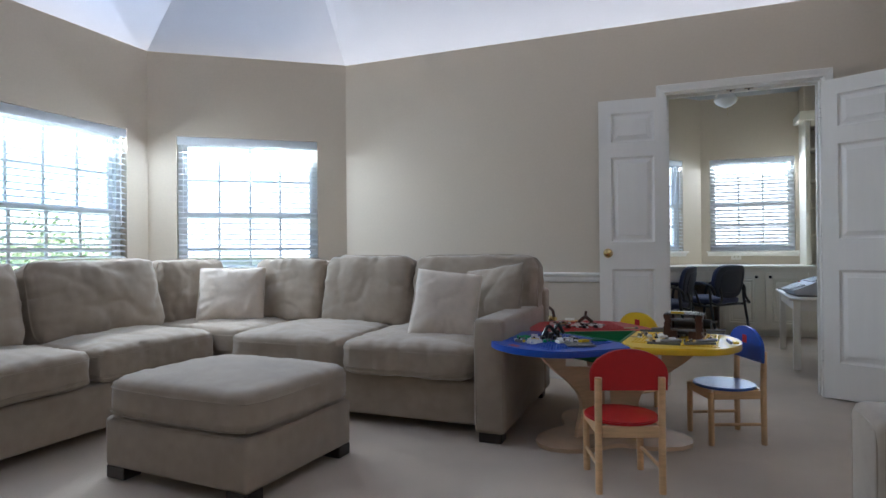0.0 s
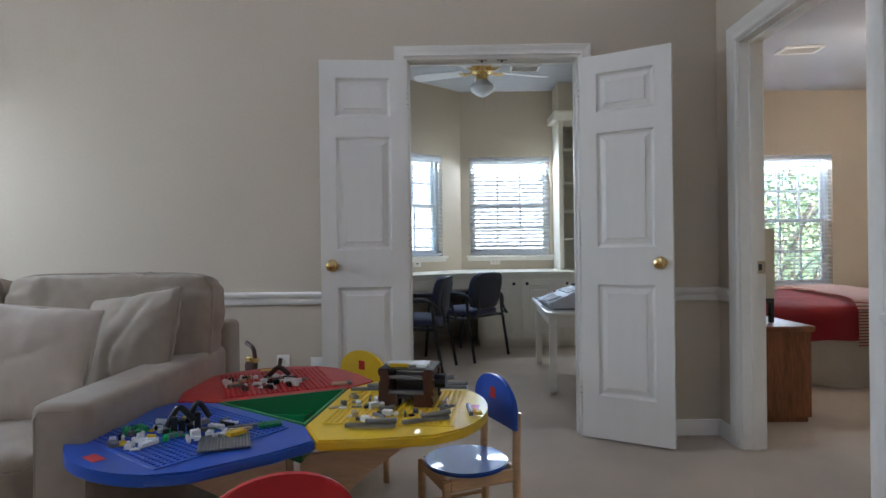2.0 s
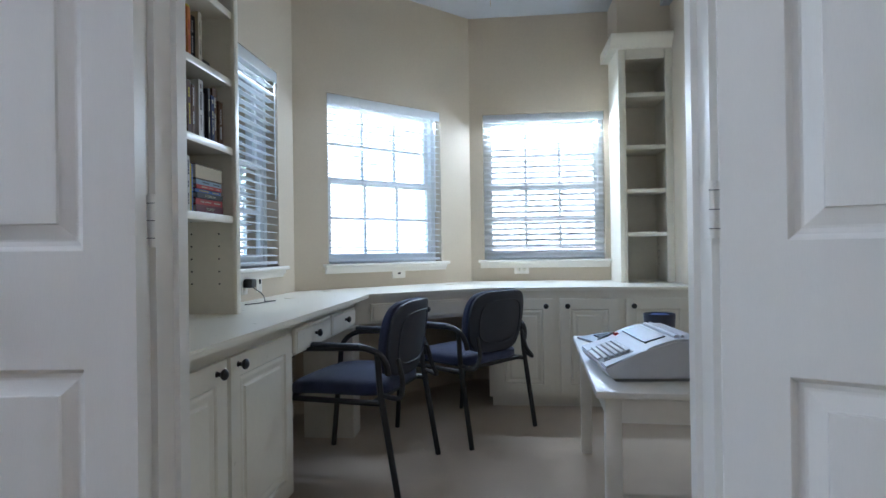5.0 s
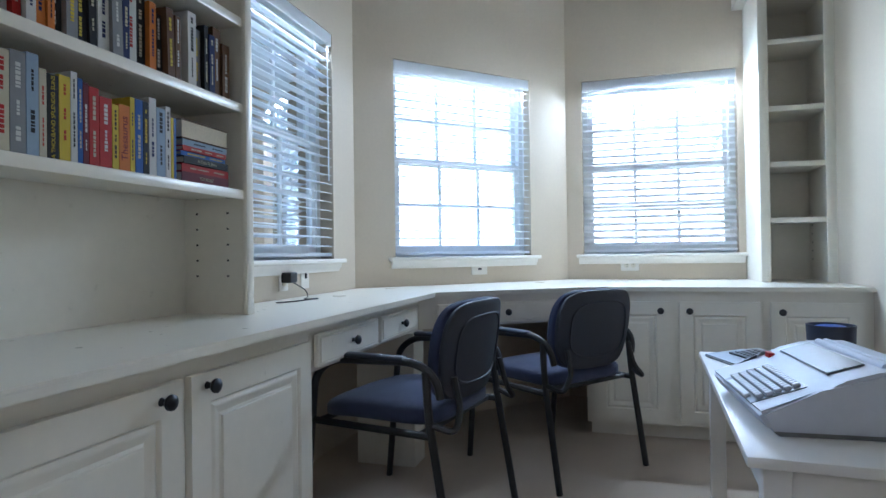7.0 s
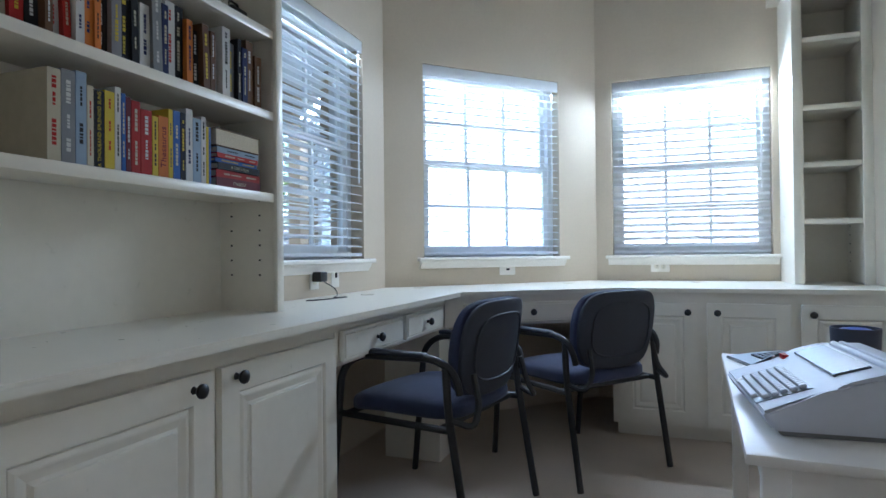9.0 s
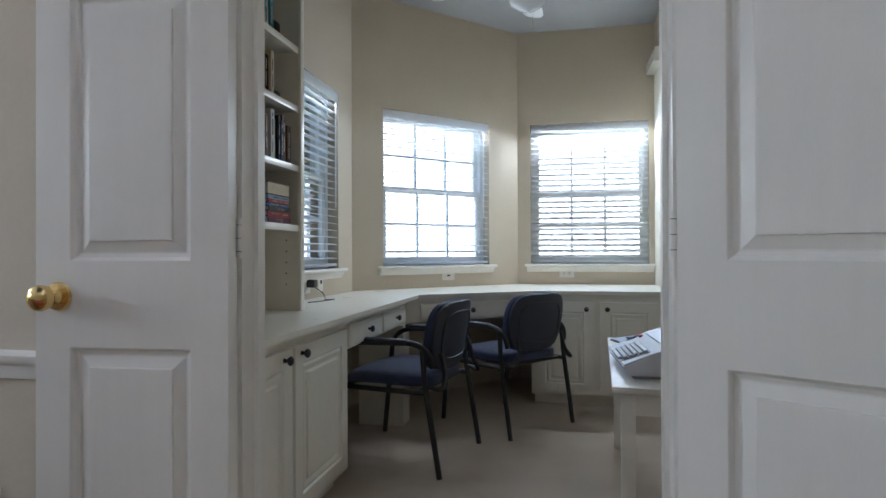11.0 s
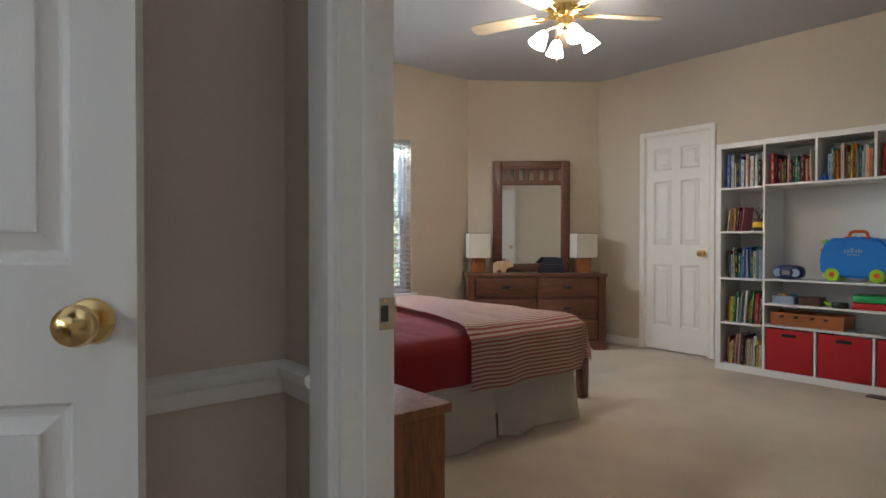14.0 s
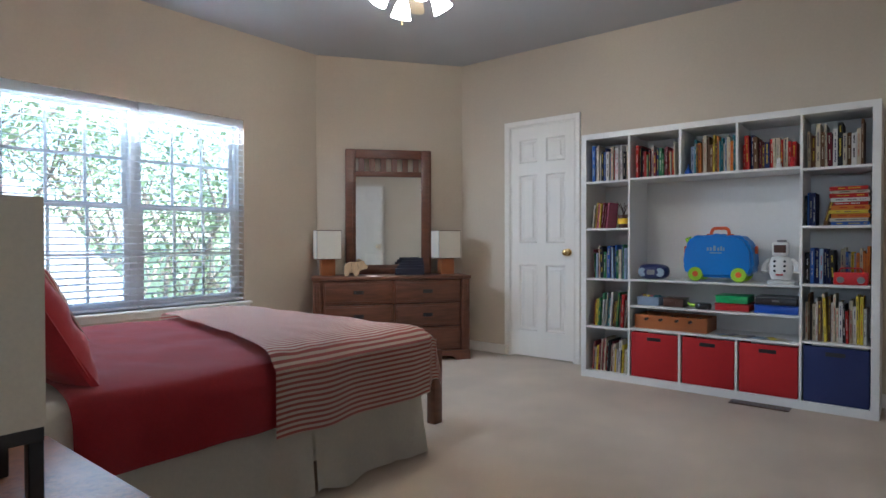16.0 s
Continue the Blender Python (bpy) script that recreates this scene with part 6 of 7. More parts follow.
# bed
BXH, BXF, BY0, BY1, BTOP = 2.30, 4.185, 5.50, 7.05, 0.575
bed = thing("bed", Matrix.Identity(4), "queen bed with an ivory skirt on a brown wooden frame", "bed")
bm = bmnew()
rbox(bm, BXH, BY0 + 0.02, 0.30, BXF, BY1 - 0.02, BTOP, 0.05, 4)
part("mattress", bm, SKIRT, bed)
bm = bmnew()
rbox(bm, BXH, BY0 + 0.04, 0.12, BXF - 0.02, BY1 - 0.04, 0.30, 0.02, 2)
part("box_spring", bm, SKIRT, bed)


def skirt_panel(p, q, seed, gap=0.0):
    bm = bmnew()
    p, q = Vector((*p, 0)), Vector((*q, 0))
    d = q - p
    side = Vector((d.y, -d.x, 0)).normalized()
    n = 40
    grid = []
    for i in range(n + 1):
        t = i / n
        colv = []
        for k in range(9):
            z = 0.34 - 0.325 * k / 8
            flare = (k / 8) ** 1.5 * (0.018 + 0.014 * math.sin(t * 17 + seed) + 0.012 * noise.noise(Vector((t * 9 + seed, 0, 0))))
            ends = min(t, 1 - t)
            flare += 0.02 * (k / 8) * max(0, 1 - ends * 14)
            z += (k / 8) * 0.012 * math.sin(t * 11 + seed * 2)
            colv.append(bm.verts.new(p + d * t + side * flare + Vector((0, 0, z))))
        grid.append(colv)
    for a, b in zip(grid, grid[1:]):
        for k in range(8):
            bm.faces.new((a[k], a[k + 1], b[k + 1], b[k]))
    bmesh.ops.solidify(bm, geom=list(bm.faces), thickness=0.004)
    part("skirt_panel", bm, SKIRT, bed, "ivory cotton bed skirt panel")


skirt_panel((BXH, BY0), (3.485, BY0), 1.0)
skirt_panel((3.50, BY0), (BXF - 0.03, BY0), 4.0)
skirt_panel((BXF - 0.01, BY0 + 0.03), (BXF - 0.01, BY1 - 0.02), 7.0)
for x in (BXH - 0.04, BXF + 0.37):
    for y in (BY0 + 0.24 if x > 3 else BY0 + 0.05, BY1 - 0.06):
        bm = bmnew()
        rbox(bm, x - 0.035, y - 0.03, 0, x + 0.035, y + 0.03, 0.42 if x > 3 else 0.95, 0.006, 2)
        part("bed_post", bm, WALNUT, bed)
bm = bmnew()
rbox(bm, BXH - 0.06, BY0 + 0.085, 0.25, BXH - 0.02, BY1 - 0.095, 0.93, 0.012, 2)
part("headboard", bm, WALNUT, bed)
bm = bmnew()
rbox(bm, BXF + 0.35, BY0 + 0.27, 0.22, BXF + 0.39, BY1 - 0.09, 0.40, 0.006, 2)
part("footboard", bm, WALNUT, bed)
for y in (BY0 + 0.30, BY1 - 0.12):
    bm = bmnew()
    rbox(bm, BXF - 0.1, y - 0.015, 0.2, BXF + 0.35, y + 0.015, 0.29, 0.004, 1)
    part("side_rail", bm, WALNUT, bed)


def drape(name, ax, bx, zt, hang, foot, mt, label, seed, skew=0.0, lift=0.0):
    """A cover over the mattress: from ax (skewed towards the far side) to the foot, hanging at the sides."""
    bm = bmnew()
    uvl = bm.loops.layers.uv.new("UVMap")
    na, nb = 60, 84
    width = BY1 - BY0
    r = 0.07
    grid, uvs = [], {}
    for i in range(na + 1):
        colv = []
        for j in range(nb + 1):
            b = -hang + (width + 2 * hang) * j / nb
            y = min(max(b, 0), width)
            start = ax + skew * (y / width)
            a = start + (bx + foot - start) * i / na
            dy = max(0, -b, b - width)
            dx = max(0, a - bx)
            x = min(a, bx)
            # rounded shoulders
            sy = math.exp(-((min(y, width - y)) / r)) * 0.035 if dy == 0 else 0.035
            sx = math.exp(-((bx - x) / r)) * 0.035 if dx == 0 else 0.035
            z = zt + lift - max(sy, sx) - math.hypot(dx, dy) * (1.0 if min(dx, dy) == 0 else 0.8)
            bulge = 0.022 + lift
            px = x + (bulge if dx > 0 else 0) * min(1, dx / 0.05) + 0.012 * math.sin(b * 13 + seed) * min(1, dx / 0.15)
            py = BY0 + y
            fold = 0.012 * math.sin(a * 15 + seed) + 0.010 * noise.noise(Vector((a * 7, seed, 0)))
            if b < 0:
                py -= bulge * min(1, dy / 0.05) + (fold + 0.01) * min(1, dy / 0.2)
            elif b > width:
                py += bulge * min(1, dy / 0.05) + (fold + 0.01) * min(1, dy / 0.2)
            else:
                z += 0.010 * noise.noise(Vector((a * 3.5 + seed, b * 3.5, 0))) + 0.006 * noise.noise(Vector((a * 11 + seed, b * 6, 0)))
            if dy > 0:
                z += 0.012 * noise.noise(Vector((a * 5 + seed, 3, 1))) * min(1, dy / 0.2)
            v = bm.verts.new((px, py, z))
            uvs[v] = (a, b)
            colv.append(v)
        grid.append(colv)
    for p, q in zip(grid, grid[1:]):
        for j in range(nb):
            f = bm.faces.new((p[j], q[j], q[j + 1], p[j + 1]))
            for lp in f.loops:
                lp[uvl].uv = uvs[lp.vert]
    bmesh.ops.solidify(bm, geom=list(bm.faces), thickness=-0.006)
    # the welted edge
    ob = part(name, bm, mt)
    return tagged(ob, label, "blanket")


drape("red_blanket", 2.62, 3.80, BTOP + 0.030, 0.23, 0.0, REDCLOTH, "red brushed cotton blanket spread over the bed", 5.0)
drape("striped_blanket", 3.29, BXF, BTOP + 0.046, 0.31, 0.24, STRIPED, "red and cream striped blanket laid over the foot of the bed", 5.0, 0.33, 0.022)

# pillows at the head
for k, (y, mt) in enumerate(((5.90, REDCLOTH), (6.62, REDCLOTH))):
    ob = part("bed_pillow", throw_pillow(0.66, 0.50, 0.20, 50 + k), mt)
    ob.matrix_world = pose(2.60, y, 0.81, 62, 0, 90)
    tagged(ob, "red pillow sham leaning at the head of the bed", "pillow", "pillows on the bed")
    bm = throw_pillow(0.40, 0.30, 0.05, 60 + k)
    uvl = bm.loops.layers.uv.new("UVMap")
    for f in bm.faces:
        for lp in f.loops:
            lp[uvl].uv = (lp.vert.co.y, lp.vert.co.x)
    c = part("striped_panel", bm, STRIPED, ob, "striped panel in the sham")
    c.matrix_basis = pose(0, 0, 0.085)

# nightstand
ns = thing("nightstand", pose(2.105, 4.68, 0), "brown oak nightstand with a dark polished top", "nightstand")
bm = bmnew()
box(bm, 0.0, 0.02, 0.03, 0.385, 0.60, 0.525)
part("body", bm, OAK, ns)
bm = bmnew()
rbox(bm, 0.0, 0.0, 0.525, 0.40, 0.62, 0.557, 0.006, 2)
part("nightstand_top", bm, OAK, ns)
bm = bmnew()
box(bm, 0.01, 0.03, 0.0, 0.37, 0.59, 0.03)
part("plinth", bm, OAK, ns)
for z in (0.06, 0.29):
    bm = bmnew()
    rbox(bm, 0.385, 0.04, z, 0.398, 0.58, z + 0.215, 0.004, 2)
    dr = part("drawer", bm, OAK, ns)
    bm = bmnew()
    tube(bm, bend([(0.397, 0.27, z + 0.11), (0.418, 0.27, z + 0.11), (0.418, 0.35, z + 0.11), (0.397, 0.35, z + 0.11)], 0.01), 0.005, 6)
    part("handle", bm, STEEL, dr)
lp_ = thing("table_lamp", pose(2.246, 4.965, 0.557), "tall white box-shaded table lamp on a black square frame", "lamp")
for x in (-0.105, 0.105):
    for y in (-0.105, 0.105):
        bm = bmnew()
        rbox(bm, x - 0.0125, y - 0.0125, 0, x + 0.0125, y + 0.0125, 0.12, 0.002, 1)
        part("leg", bm, BLACK, lp_)
bm = bmnew()
for q in ((-0.1175, -0.1175, 0.1175, -0.0925), (-0.1175, 0.0925, 0.1175, 0.1175), (-0.1175, -0.0925, -0.0925, 0.0925), (0.0925, -0.0925, 0.1175, 0.0925)):
    box(bm, q[0], q[1], 0.12, q[2], q[3], 0.145)
part("frame_top", bm, BLACK, lp_)
bm = bmnew()
b = bmesh.new()
box(b, -0.12, -0.12, 0.146, 0.12, 0.12, 0.565)
bmesh.ops.delete(b, geom=[f for f in b.faces if abs(f.normal.z) > 0.9 or abs(f.calc_center_median().z - 0.565) < 1e-4 or abs(f.calc_center_median().z - 0.146) < 1e-4], context="FACES")
bmesh.ops.solidify(b, geom=list(b.faces), thickness=0.003)
join(bm, b)
part("shade", bm, LINEN, lp_, "tall off-white fabric shade")

# dresser with its mirror
DM = pose(5.61, 7.07, 0, 0, 0, -38.0)
ds = thing("dresser", DM, "reddish brown wooden six-drawer dresser", "dresser")
W2, DD, DH = 0.675, 0.44, 0.74
bm = bmnew()
box(bm, -W2 + 0.01, 0.02, 0.07, W2 - 0.01, DD, DH - 0.03)
part("body", bm, WALNUT, ds)
bm = bmnew()
rbox(bm, -W2 - 0.012, -0.012, DH - 0.03, W2 + 0.012, DD, DH, 0.008, 2)
part("dresser_top", bm, WALNUTX, ds)
for x0 in (-W2, W2 - 0.075):
    bm = bmnew()
    rbox(bm, x0, 0.0, 0.07, x0 + 0.075, 0.03, DH - 0.03, 0.004, 2)
    for k in range(3):
        tube(bm, [(x0 + 0.018 + 0.02 * k, -0.001, 0.1), (x0 + 0.018 + 0.02 * k, -0.001, DH - 0.05)], 0.006, 8)
    part("corner_post", bm, WALNUT, ds)
bm = bmnew()
pts = [(-W2 - 0.006, 0.0), (-W2 + 0.12, 0.0), (-W2 + 0.15, 0.03), (-W2 + 0.20, 0.04), (W2 - 0.20, 0.04), (W2 - 0.15, 0.03), (W2 - 0.12, 0.0), (W2 + 0.006, 0.0), (W2 + 0.006, 0.085), (-W2 - 0.006, 0.085)]
prism(bm, pts, -0.02, 0.006, pose(0, 0, 0, 90))
box(bm, -W2 - 0.006, 0.02, 0.0, -W2 + 0.02, DD, 0.085)
box(bm, W2 - 0.02, 0.02, 0.0, W2 + 0.006, DD, 0.085)
part("bracket_base", bm, WALNUTX, ds)
for r_ in range(3):
    for k in range(2):
        x0 = -W2 + 0.085 + k * 0.595
        z0 = 0.105 + r_ * 0.203
        bm = bmnew()
        rbox(bm, x0, -0.002, z0, x0 + 0.585, 0.024, z0 + 0.192, 0.006, 2)
        rbox(bm, x0 + 0.018, -0.007, z0 + 0.018, x0 + 0.567, 0.0, z0 + 0.174, 0.005, 2)
        dr = part("drawer", bm, WALNUTX, ds)
        bm = bmnew()
        rbox(bm, x0 + 0.25, -0.012, z0 + 0.082, x0 + 0.335, -0.006, z0 + 0.112, 0.003, 1)
        tube(bm, bend([(x0 + 0.262, -0.010, z0 + 0.10), (x0 + 0.265, -0.024, z0 + 0.085), (x0 + 0.32, -0.024, z0 + 0.085), (x0 + 0.323, -0.010, z0 + 0.10)], 0.008), 0.004, 6)
        part("handle", bm, BLACK, dr, "dark bail handle")

mr = thing("dresser_mirror", DM @ pose(0.015, DD - 0.06, DH, 0, 0, -2.5), "tall wooden framed mirror standing on the dresser", "mirror")
MH, MW = 1.14, 0.395
for x0, x1 in ((-MW, -MW + 0.095), (MW - 0.095, MW)):
    bm = bmnew()
    rbox(bm, x0, 0, 0, x1, 0.035, MH, 0.012, 3)
    tube(bm, [((x0 + x1) / 2 + 0.02, -0.001, 0.05), ((x0 + x1) / 2 + 0.02, -0.001, MH - 0.03)], 0.005, 6)
    part("side_post", bm, WALNUT, mr)
for z0, z1, nm in ((0.0, 0.085, "bottom_rail"), (0.89, 0.94, "middle_rail"), (MH - 0.085, MH - 0.002, "top_rail")):
    bm = bmnew()
    rbox(bm, -MW + 0.094, 0.002, z0, MW - 0.094, 0.033, z1, 0.006, 2)
    part(nm, bm, WALNUTX, mr)
for k in range(6):
    x = -MW + 0.095 + (2 * MW - 0.19) * (k + 0.5) / 6
    bm = bmnew()
    rbox(bm, x - 0.026, 0.008, 0.939, x + 0.026, 0.026, MH - 0.084, 0.003, 1)
    part("slat", bm, WALNUT, mr)
bm = bmnew()
box(bm, -MW + 0.09, 0.015, 0.08, MW - 0.09, 0.020, 0.895)
part("glass", bm, MIRROR, mr, "clear mirror glass")

for sx in (-0.545, 0.525):
    l_ = thing("table_lamp", DM @ pose(sx, 0.28, DH, 0, 0, 8), "small lamp with a square laced white shade on a wooden block", "lamp", "lamps on the dresser")
    bm = bmnew()
    rbox(bm, -0.06, -0.06, 0, 0.06, 0.06, 0.145, 0.004, 2)
    part("base", bm, ORANGEW, l_, "orange-brown wooden block base")
    bm = bmnew()
    b = bmesh.new()
    box(b, -0.105, -0.105, 0.145, 0.105, 0.105, 0.395)
    bmesh.ops.delete(b, geom=[f for f in b.faces if min(v.co.z for v in f.verts) > 0.39 or max(v.co.z for v in f.verts) < 0.15], context="FACES")
    bmesh.ops.solidify(b, geom=list(b.faces), thickness=0.003)
    join(bm, b)
    sh = part("shade", bm, LINEN, l_, "square white shade with dark lacing")
    bm = bmnew()
    for x in (-0.106, 0.106):
        for y in (-0.106, 0.106):
            for k in range(12):
                z = 0.152 + 0.02 * k
                tube(bm, [(x - 0.004, y - 0.004, z), (x + 0.004, y + 0.004, z + 0.012)], 0.0022, 5)
    for z in (0.146, 0.394):
        tube(bm, [(-0.106, -0.106, z), (0.106, -0.106, z), (0.106, 0.106, z), (-0.106, 0.106, z), (-0.106, -0.106, z)], 0.003, 5)
    part("lacing", bm, BROWNP, sh)
    bm = bmnew()
    tube(bm, [(0, 0, 0.14), (0, 0, 0.22)], 0.012, 8)
    part("socket", bm, BLACK, l_)

hp = thing("wooden_hippo", DM @ pose(-0.31, 0.15, DH), "pale wooden jigsaw hippo figure on the dresser", "ornament")
bm = bmnew()
pts = [(-0.095, 0.0), (-0.06, 0.0), (-0.055, 0.03), (-0.02, 0.032), (-0.015, 0.0), (0.025, 0.0), (0.03, 0.04), (0.05, 0.055), (0.09, 0.058), (0.105, 0.075), (0.10, 0.095), (0.08, 0.10), (0.075, 0.125), (0.05, 0.135), (0.03, 0.12), (0.0, 0.115), (-0.05, 0.12), (-0.09, 0.10), (-0.102, 0.06)]
b = bmesh.new()
prism(b, pts, -0.015, 0.015, pose(0, 0, 0, 90))
bmesh.ops.bevel(b, geom=list(b.edges), offset=0.003, segments=1, affect="EDGES")
join(bm, b)
part("body", bm, PALEW, hp)
bm = bmnew()
tube(bm, [(-0.04, -0.0155, 0.115), (-0.035, -0.0155, 0.085), (-0.05, -0.0155, 0.07), (-0.03, -0.0155, 0.055), (-0.035, -0.0155, 0.035)], 0.0012, 4)
tube(bm, [(0.02, -0.0155, 0.115), (0.015, -0.0155, 0.09), (0.03, -0.0155, 0.075), (0.012, -0.0155, 0.055)], 0.0012, 4)
part("jigsaw_line", bm, BROWNP, hp)
bxm = material("dark navy card", (0.012, 0.014, 0.03), 0.55, vary=0.1, bump=0.05)
st = thing("letter_rack", DM @ pose(0.17, 0.16, DH, 0, 0, -4), "dark navy stepped letter rack on the dresser", "letter rack")
for k in range(5):
    bm = bmnew()
    rbox(bm, -0.13 + 0.018 * k, 0.022 * k, 0, 0.13, 0.022 * k + 0.018, 0.06 + 0.022 * k, 0.002, 1)
    part("divider", bm, bxm, st)

# ---- the white cube shelf ----
SHX, SHY0, SHY1, SHH, SHD = 6.160, 3.757, 5.605, 1.85, 0.365
shelf = thing("cube_shelf", Matrix.Identity(4), "large white cube shelf unit full of books and toys", "shelf")


def shp(nm, y0, y1, z0, z1, front=0.0, back=SHD):
    bm = bmnew()
    rbox(bm, SHX + front, y0, z0, SHX + back, y1, z1, 0.0015, 1)
    part(nm, bm, SHELFW, shelf)


T = 0.042
shp("side_panel", SHY0, SHY0 + T, T, SHH - T)
shp("side_panel", SHY1 - T, SHY1, T, SHH - T)
shp("top_panel", SHY0, SHY1, SHH - T, SHH)
shp("bottom_panel", SHY0, SHY1, 0, T + 0.012)
t = 0.016
YL, YR = 5.222, 4.142      # uprights beside the wide middle
Y1, Y2 = 4.872, 4.512      # uprights of the middle's rows
ZL = (0.395, 0.757, 1.135, 1.490)
ZR = (0.425, 0.775, 1.130, 1.483)
shp("upright", YL, YL + t, T + 0.012, SHH - T, 0.003)
shp("upright", YR, YR + t, T + 0.012, SHH - T, 0.003)
for z in ZL:
    shp("shelf_board", YL + t, SHY1 - T, z - t, z, 0.004)
for z in ZR:
    shp("shelf_board", SHY0 + T, YR, z - t, z, 0.004)
for z in (0.405, 0.572, 0.762, 1.498):
    shp("shelf_board", YR + t, YL, z - t, z, 0.004)
for y in (Y1, Y2):
    shp("upright", y - t / 2, y + t / 2, 1.498, SHH - T, 0.004)
    shp("upright", y - t / 2, y + t / 2, T + 0.012, 0.405 - t, 0.004)
bm = bmnew()
box(bm, SHX + SHD - 0.004, SHY0 + T, T, SHX + SHD - 0.001, SHY1 - T, SHH - T)
part("back_panel", bm, SHELFW, shelf)


def bin_(y0, y1, z0, z1, mt, label):
    b_ = thing("storage_bin", pose(SHX + 0.012, (y0 + y1) / 2, z0, 0, 0, -90), label, "storage bin", "canvas bins in the shelf")
    w = (y1 - y0) / 2 - 0.006
    h = z1 - z0 - 0.012
    bm = bmnew()
    rbox(bm, -w, 0, 0, w, 0.018, h, 0.006, 2)
    rbox(bm, -w, 0.018, 0, -w + 0.01, 0.33, h, 0.004, 1)
    rbox(bm, w - 0.01, 0.018, 0, w, 0.33, h, 0.004, 1)
    box(bm, -w + 0.01, 0.018, 0, w - 0.01, 0.33, 0.008)
    part("box", bm, mt, b_)
    bm = bmnew()
    rbox(bm, -0.05, -0.0012, h - 0.055, 0.05, 0.002, h - 0.03, 0.001, 1)
    part("grip_slot", bm, BLACKP, b_)


for y0, y1 in ((YR + t, Y2 - t / 2), (Y2 + t / 2, Y1 - t / 2), (Y1 + t / 2, YL)):
    bin_(y0, y1, T + 0.012, 0.405 - t, REDBIN, "red canvas storage bin with a slot grip in the shelf")
bin_(SHY0 + T, YR, T + 0.012, ZR[0] - t, NAVYBIN, "navy canvas storage bin with a slot grip in the shelf")

rb = random.Random(23)


def shelf_books(y_left, y_right, z, hmin, hmax, colours, lean=0.0, tmin=0.006, tmax=0.024, front=0.03):
    """Books on the shelf from y_left down to y_right, spines to the room."""
    book_row(pose(SHX + front, y_left, z, 0, 0, -90), 0.0, y_left - y_right, 0.22, hmin, hmax, colours, "books in the cube shelf", rb, tmin, tmax, lean)


MIX = ["white", "cream", "red", "blue", "teal", "black", "orange", "yellow", "navy", "green", "brown", "pink", "pale blue", "grey", "white", "maroon"]
yl = SHY1 - T - 0.035
shelf_books(yl, YL + t + 0.01, ZL[3], 0.20, 0.275, ["cream", "white", "white", "black", "red", "navy", "blue", "orange"])
shelf_books(yl, 5.40, ZL[2], 0.16, 0.20, ["yellow", "yellow", "cream", "maroon", "pink", "brown"], 6, 0.008, 0.016)
shelf_books(yl, YL + t + 0.01, ZL[1], 0.18, 0.26, ["brown", "green", "grey", "black", "pale blue", "blue", "cream", "maroon"])
shelf_books(yl, YL + t + 0.02, ZL[0], 0.18, 0.26, MIX, 4, 0.008, 0.02)
shelf_books(yl + 0.01, YL + t + 0.01, T + 0.012, 0.17, 0.25, ["white", "black", "red", "grey", "cream", "yellow", "maroon"], 3, 0.006, 0.016)
shelf_books(YL - 0.03, Y1 + 0.015, 1.498, 0.16, 0.25, ["teal", "navy", "red", "maroon", "cream", "black", "white", "green"])
shelf_books(Y1 - 0.06, Y2 + 0.012, 1.498, 0.18, 0.26, ["brown", "brown", "yellow", "cream", "pale blue", "teal", "green", "blue", "blue", "orange"])
shelf_books(Y2 - 0.025, YR + t + 0.01, 1.498, 0.15, 0.23, ["brown", "navy", "maroon", "red", "brown", "maroon", "red", "cream"], 0, 0.012, 0.03)
shelf_books(YR - 0.02, SHY0 + T + 0.02, ZR[3], 0.18, 0.27, ["cream", "cream", "brown", "pink", "grey", "maroon", "white", "black", "brown"], 0, 0.010, 0.026)
shelf_books(YR - 0.01, YR - 0.07, ZR[2], 0.18, 0.21, ["navy", "blue", "black"])
shelf_books(YR - 0.01, YR - 0.17, ZR[1], 0.19, 0.27, ["navy", "black", "pale blue", "blue"], 0, 0.014, 0.026)
shelf_books(YR - 0.185, SHY0 + T + 0.01, ZR[1], 0.18, 0.24, ["orange", "cream", "yellow", "blue", "pale blue", "orange"], 0, 0.006, 0.016, 0.12)
shelf_books(YR - 0.01, SHY0 + T + 0.02, ZR[0], 0.18, 0.29, ["brown", "cream", "yellow", "black", "white", "red", "cream"], 0, 0.008, 0.02)
z = ZR[2]
for i, (c, th) in enumerate((("blue", 0.018), ("cream", 0.016), ("orange", 0.020), ("yellow", 0.016), ("orange", 0.022), ("red", 0.016), ("white", 0.018), ("red", 0.020), ("cream", 0.014), ("red", 0.018))):
    th *= 1.25
    book(pose(SHX + 0.03 + 0.006 * (i % 3), 4.00 + 0.008 * (i % 2), z, 0, 0, -90) @ Matrix.Rotation(radians(90), 4, "Y") @ Matrix.Translation((-th, 0, 0)), th, 0.22, 0.19, c, "books in the cube shelf", c + " book lying flat in a tall stack", rs=rb)
    z += th + 0.001
ob = book(pose(SHX + 0.04, YR - 0.10, ZR[2], 0, 14, -90), 0.022, 0.2, 0.20, "brown", "books in the cube shelf", "brown book leaning against the stack", rs=rb)

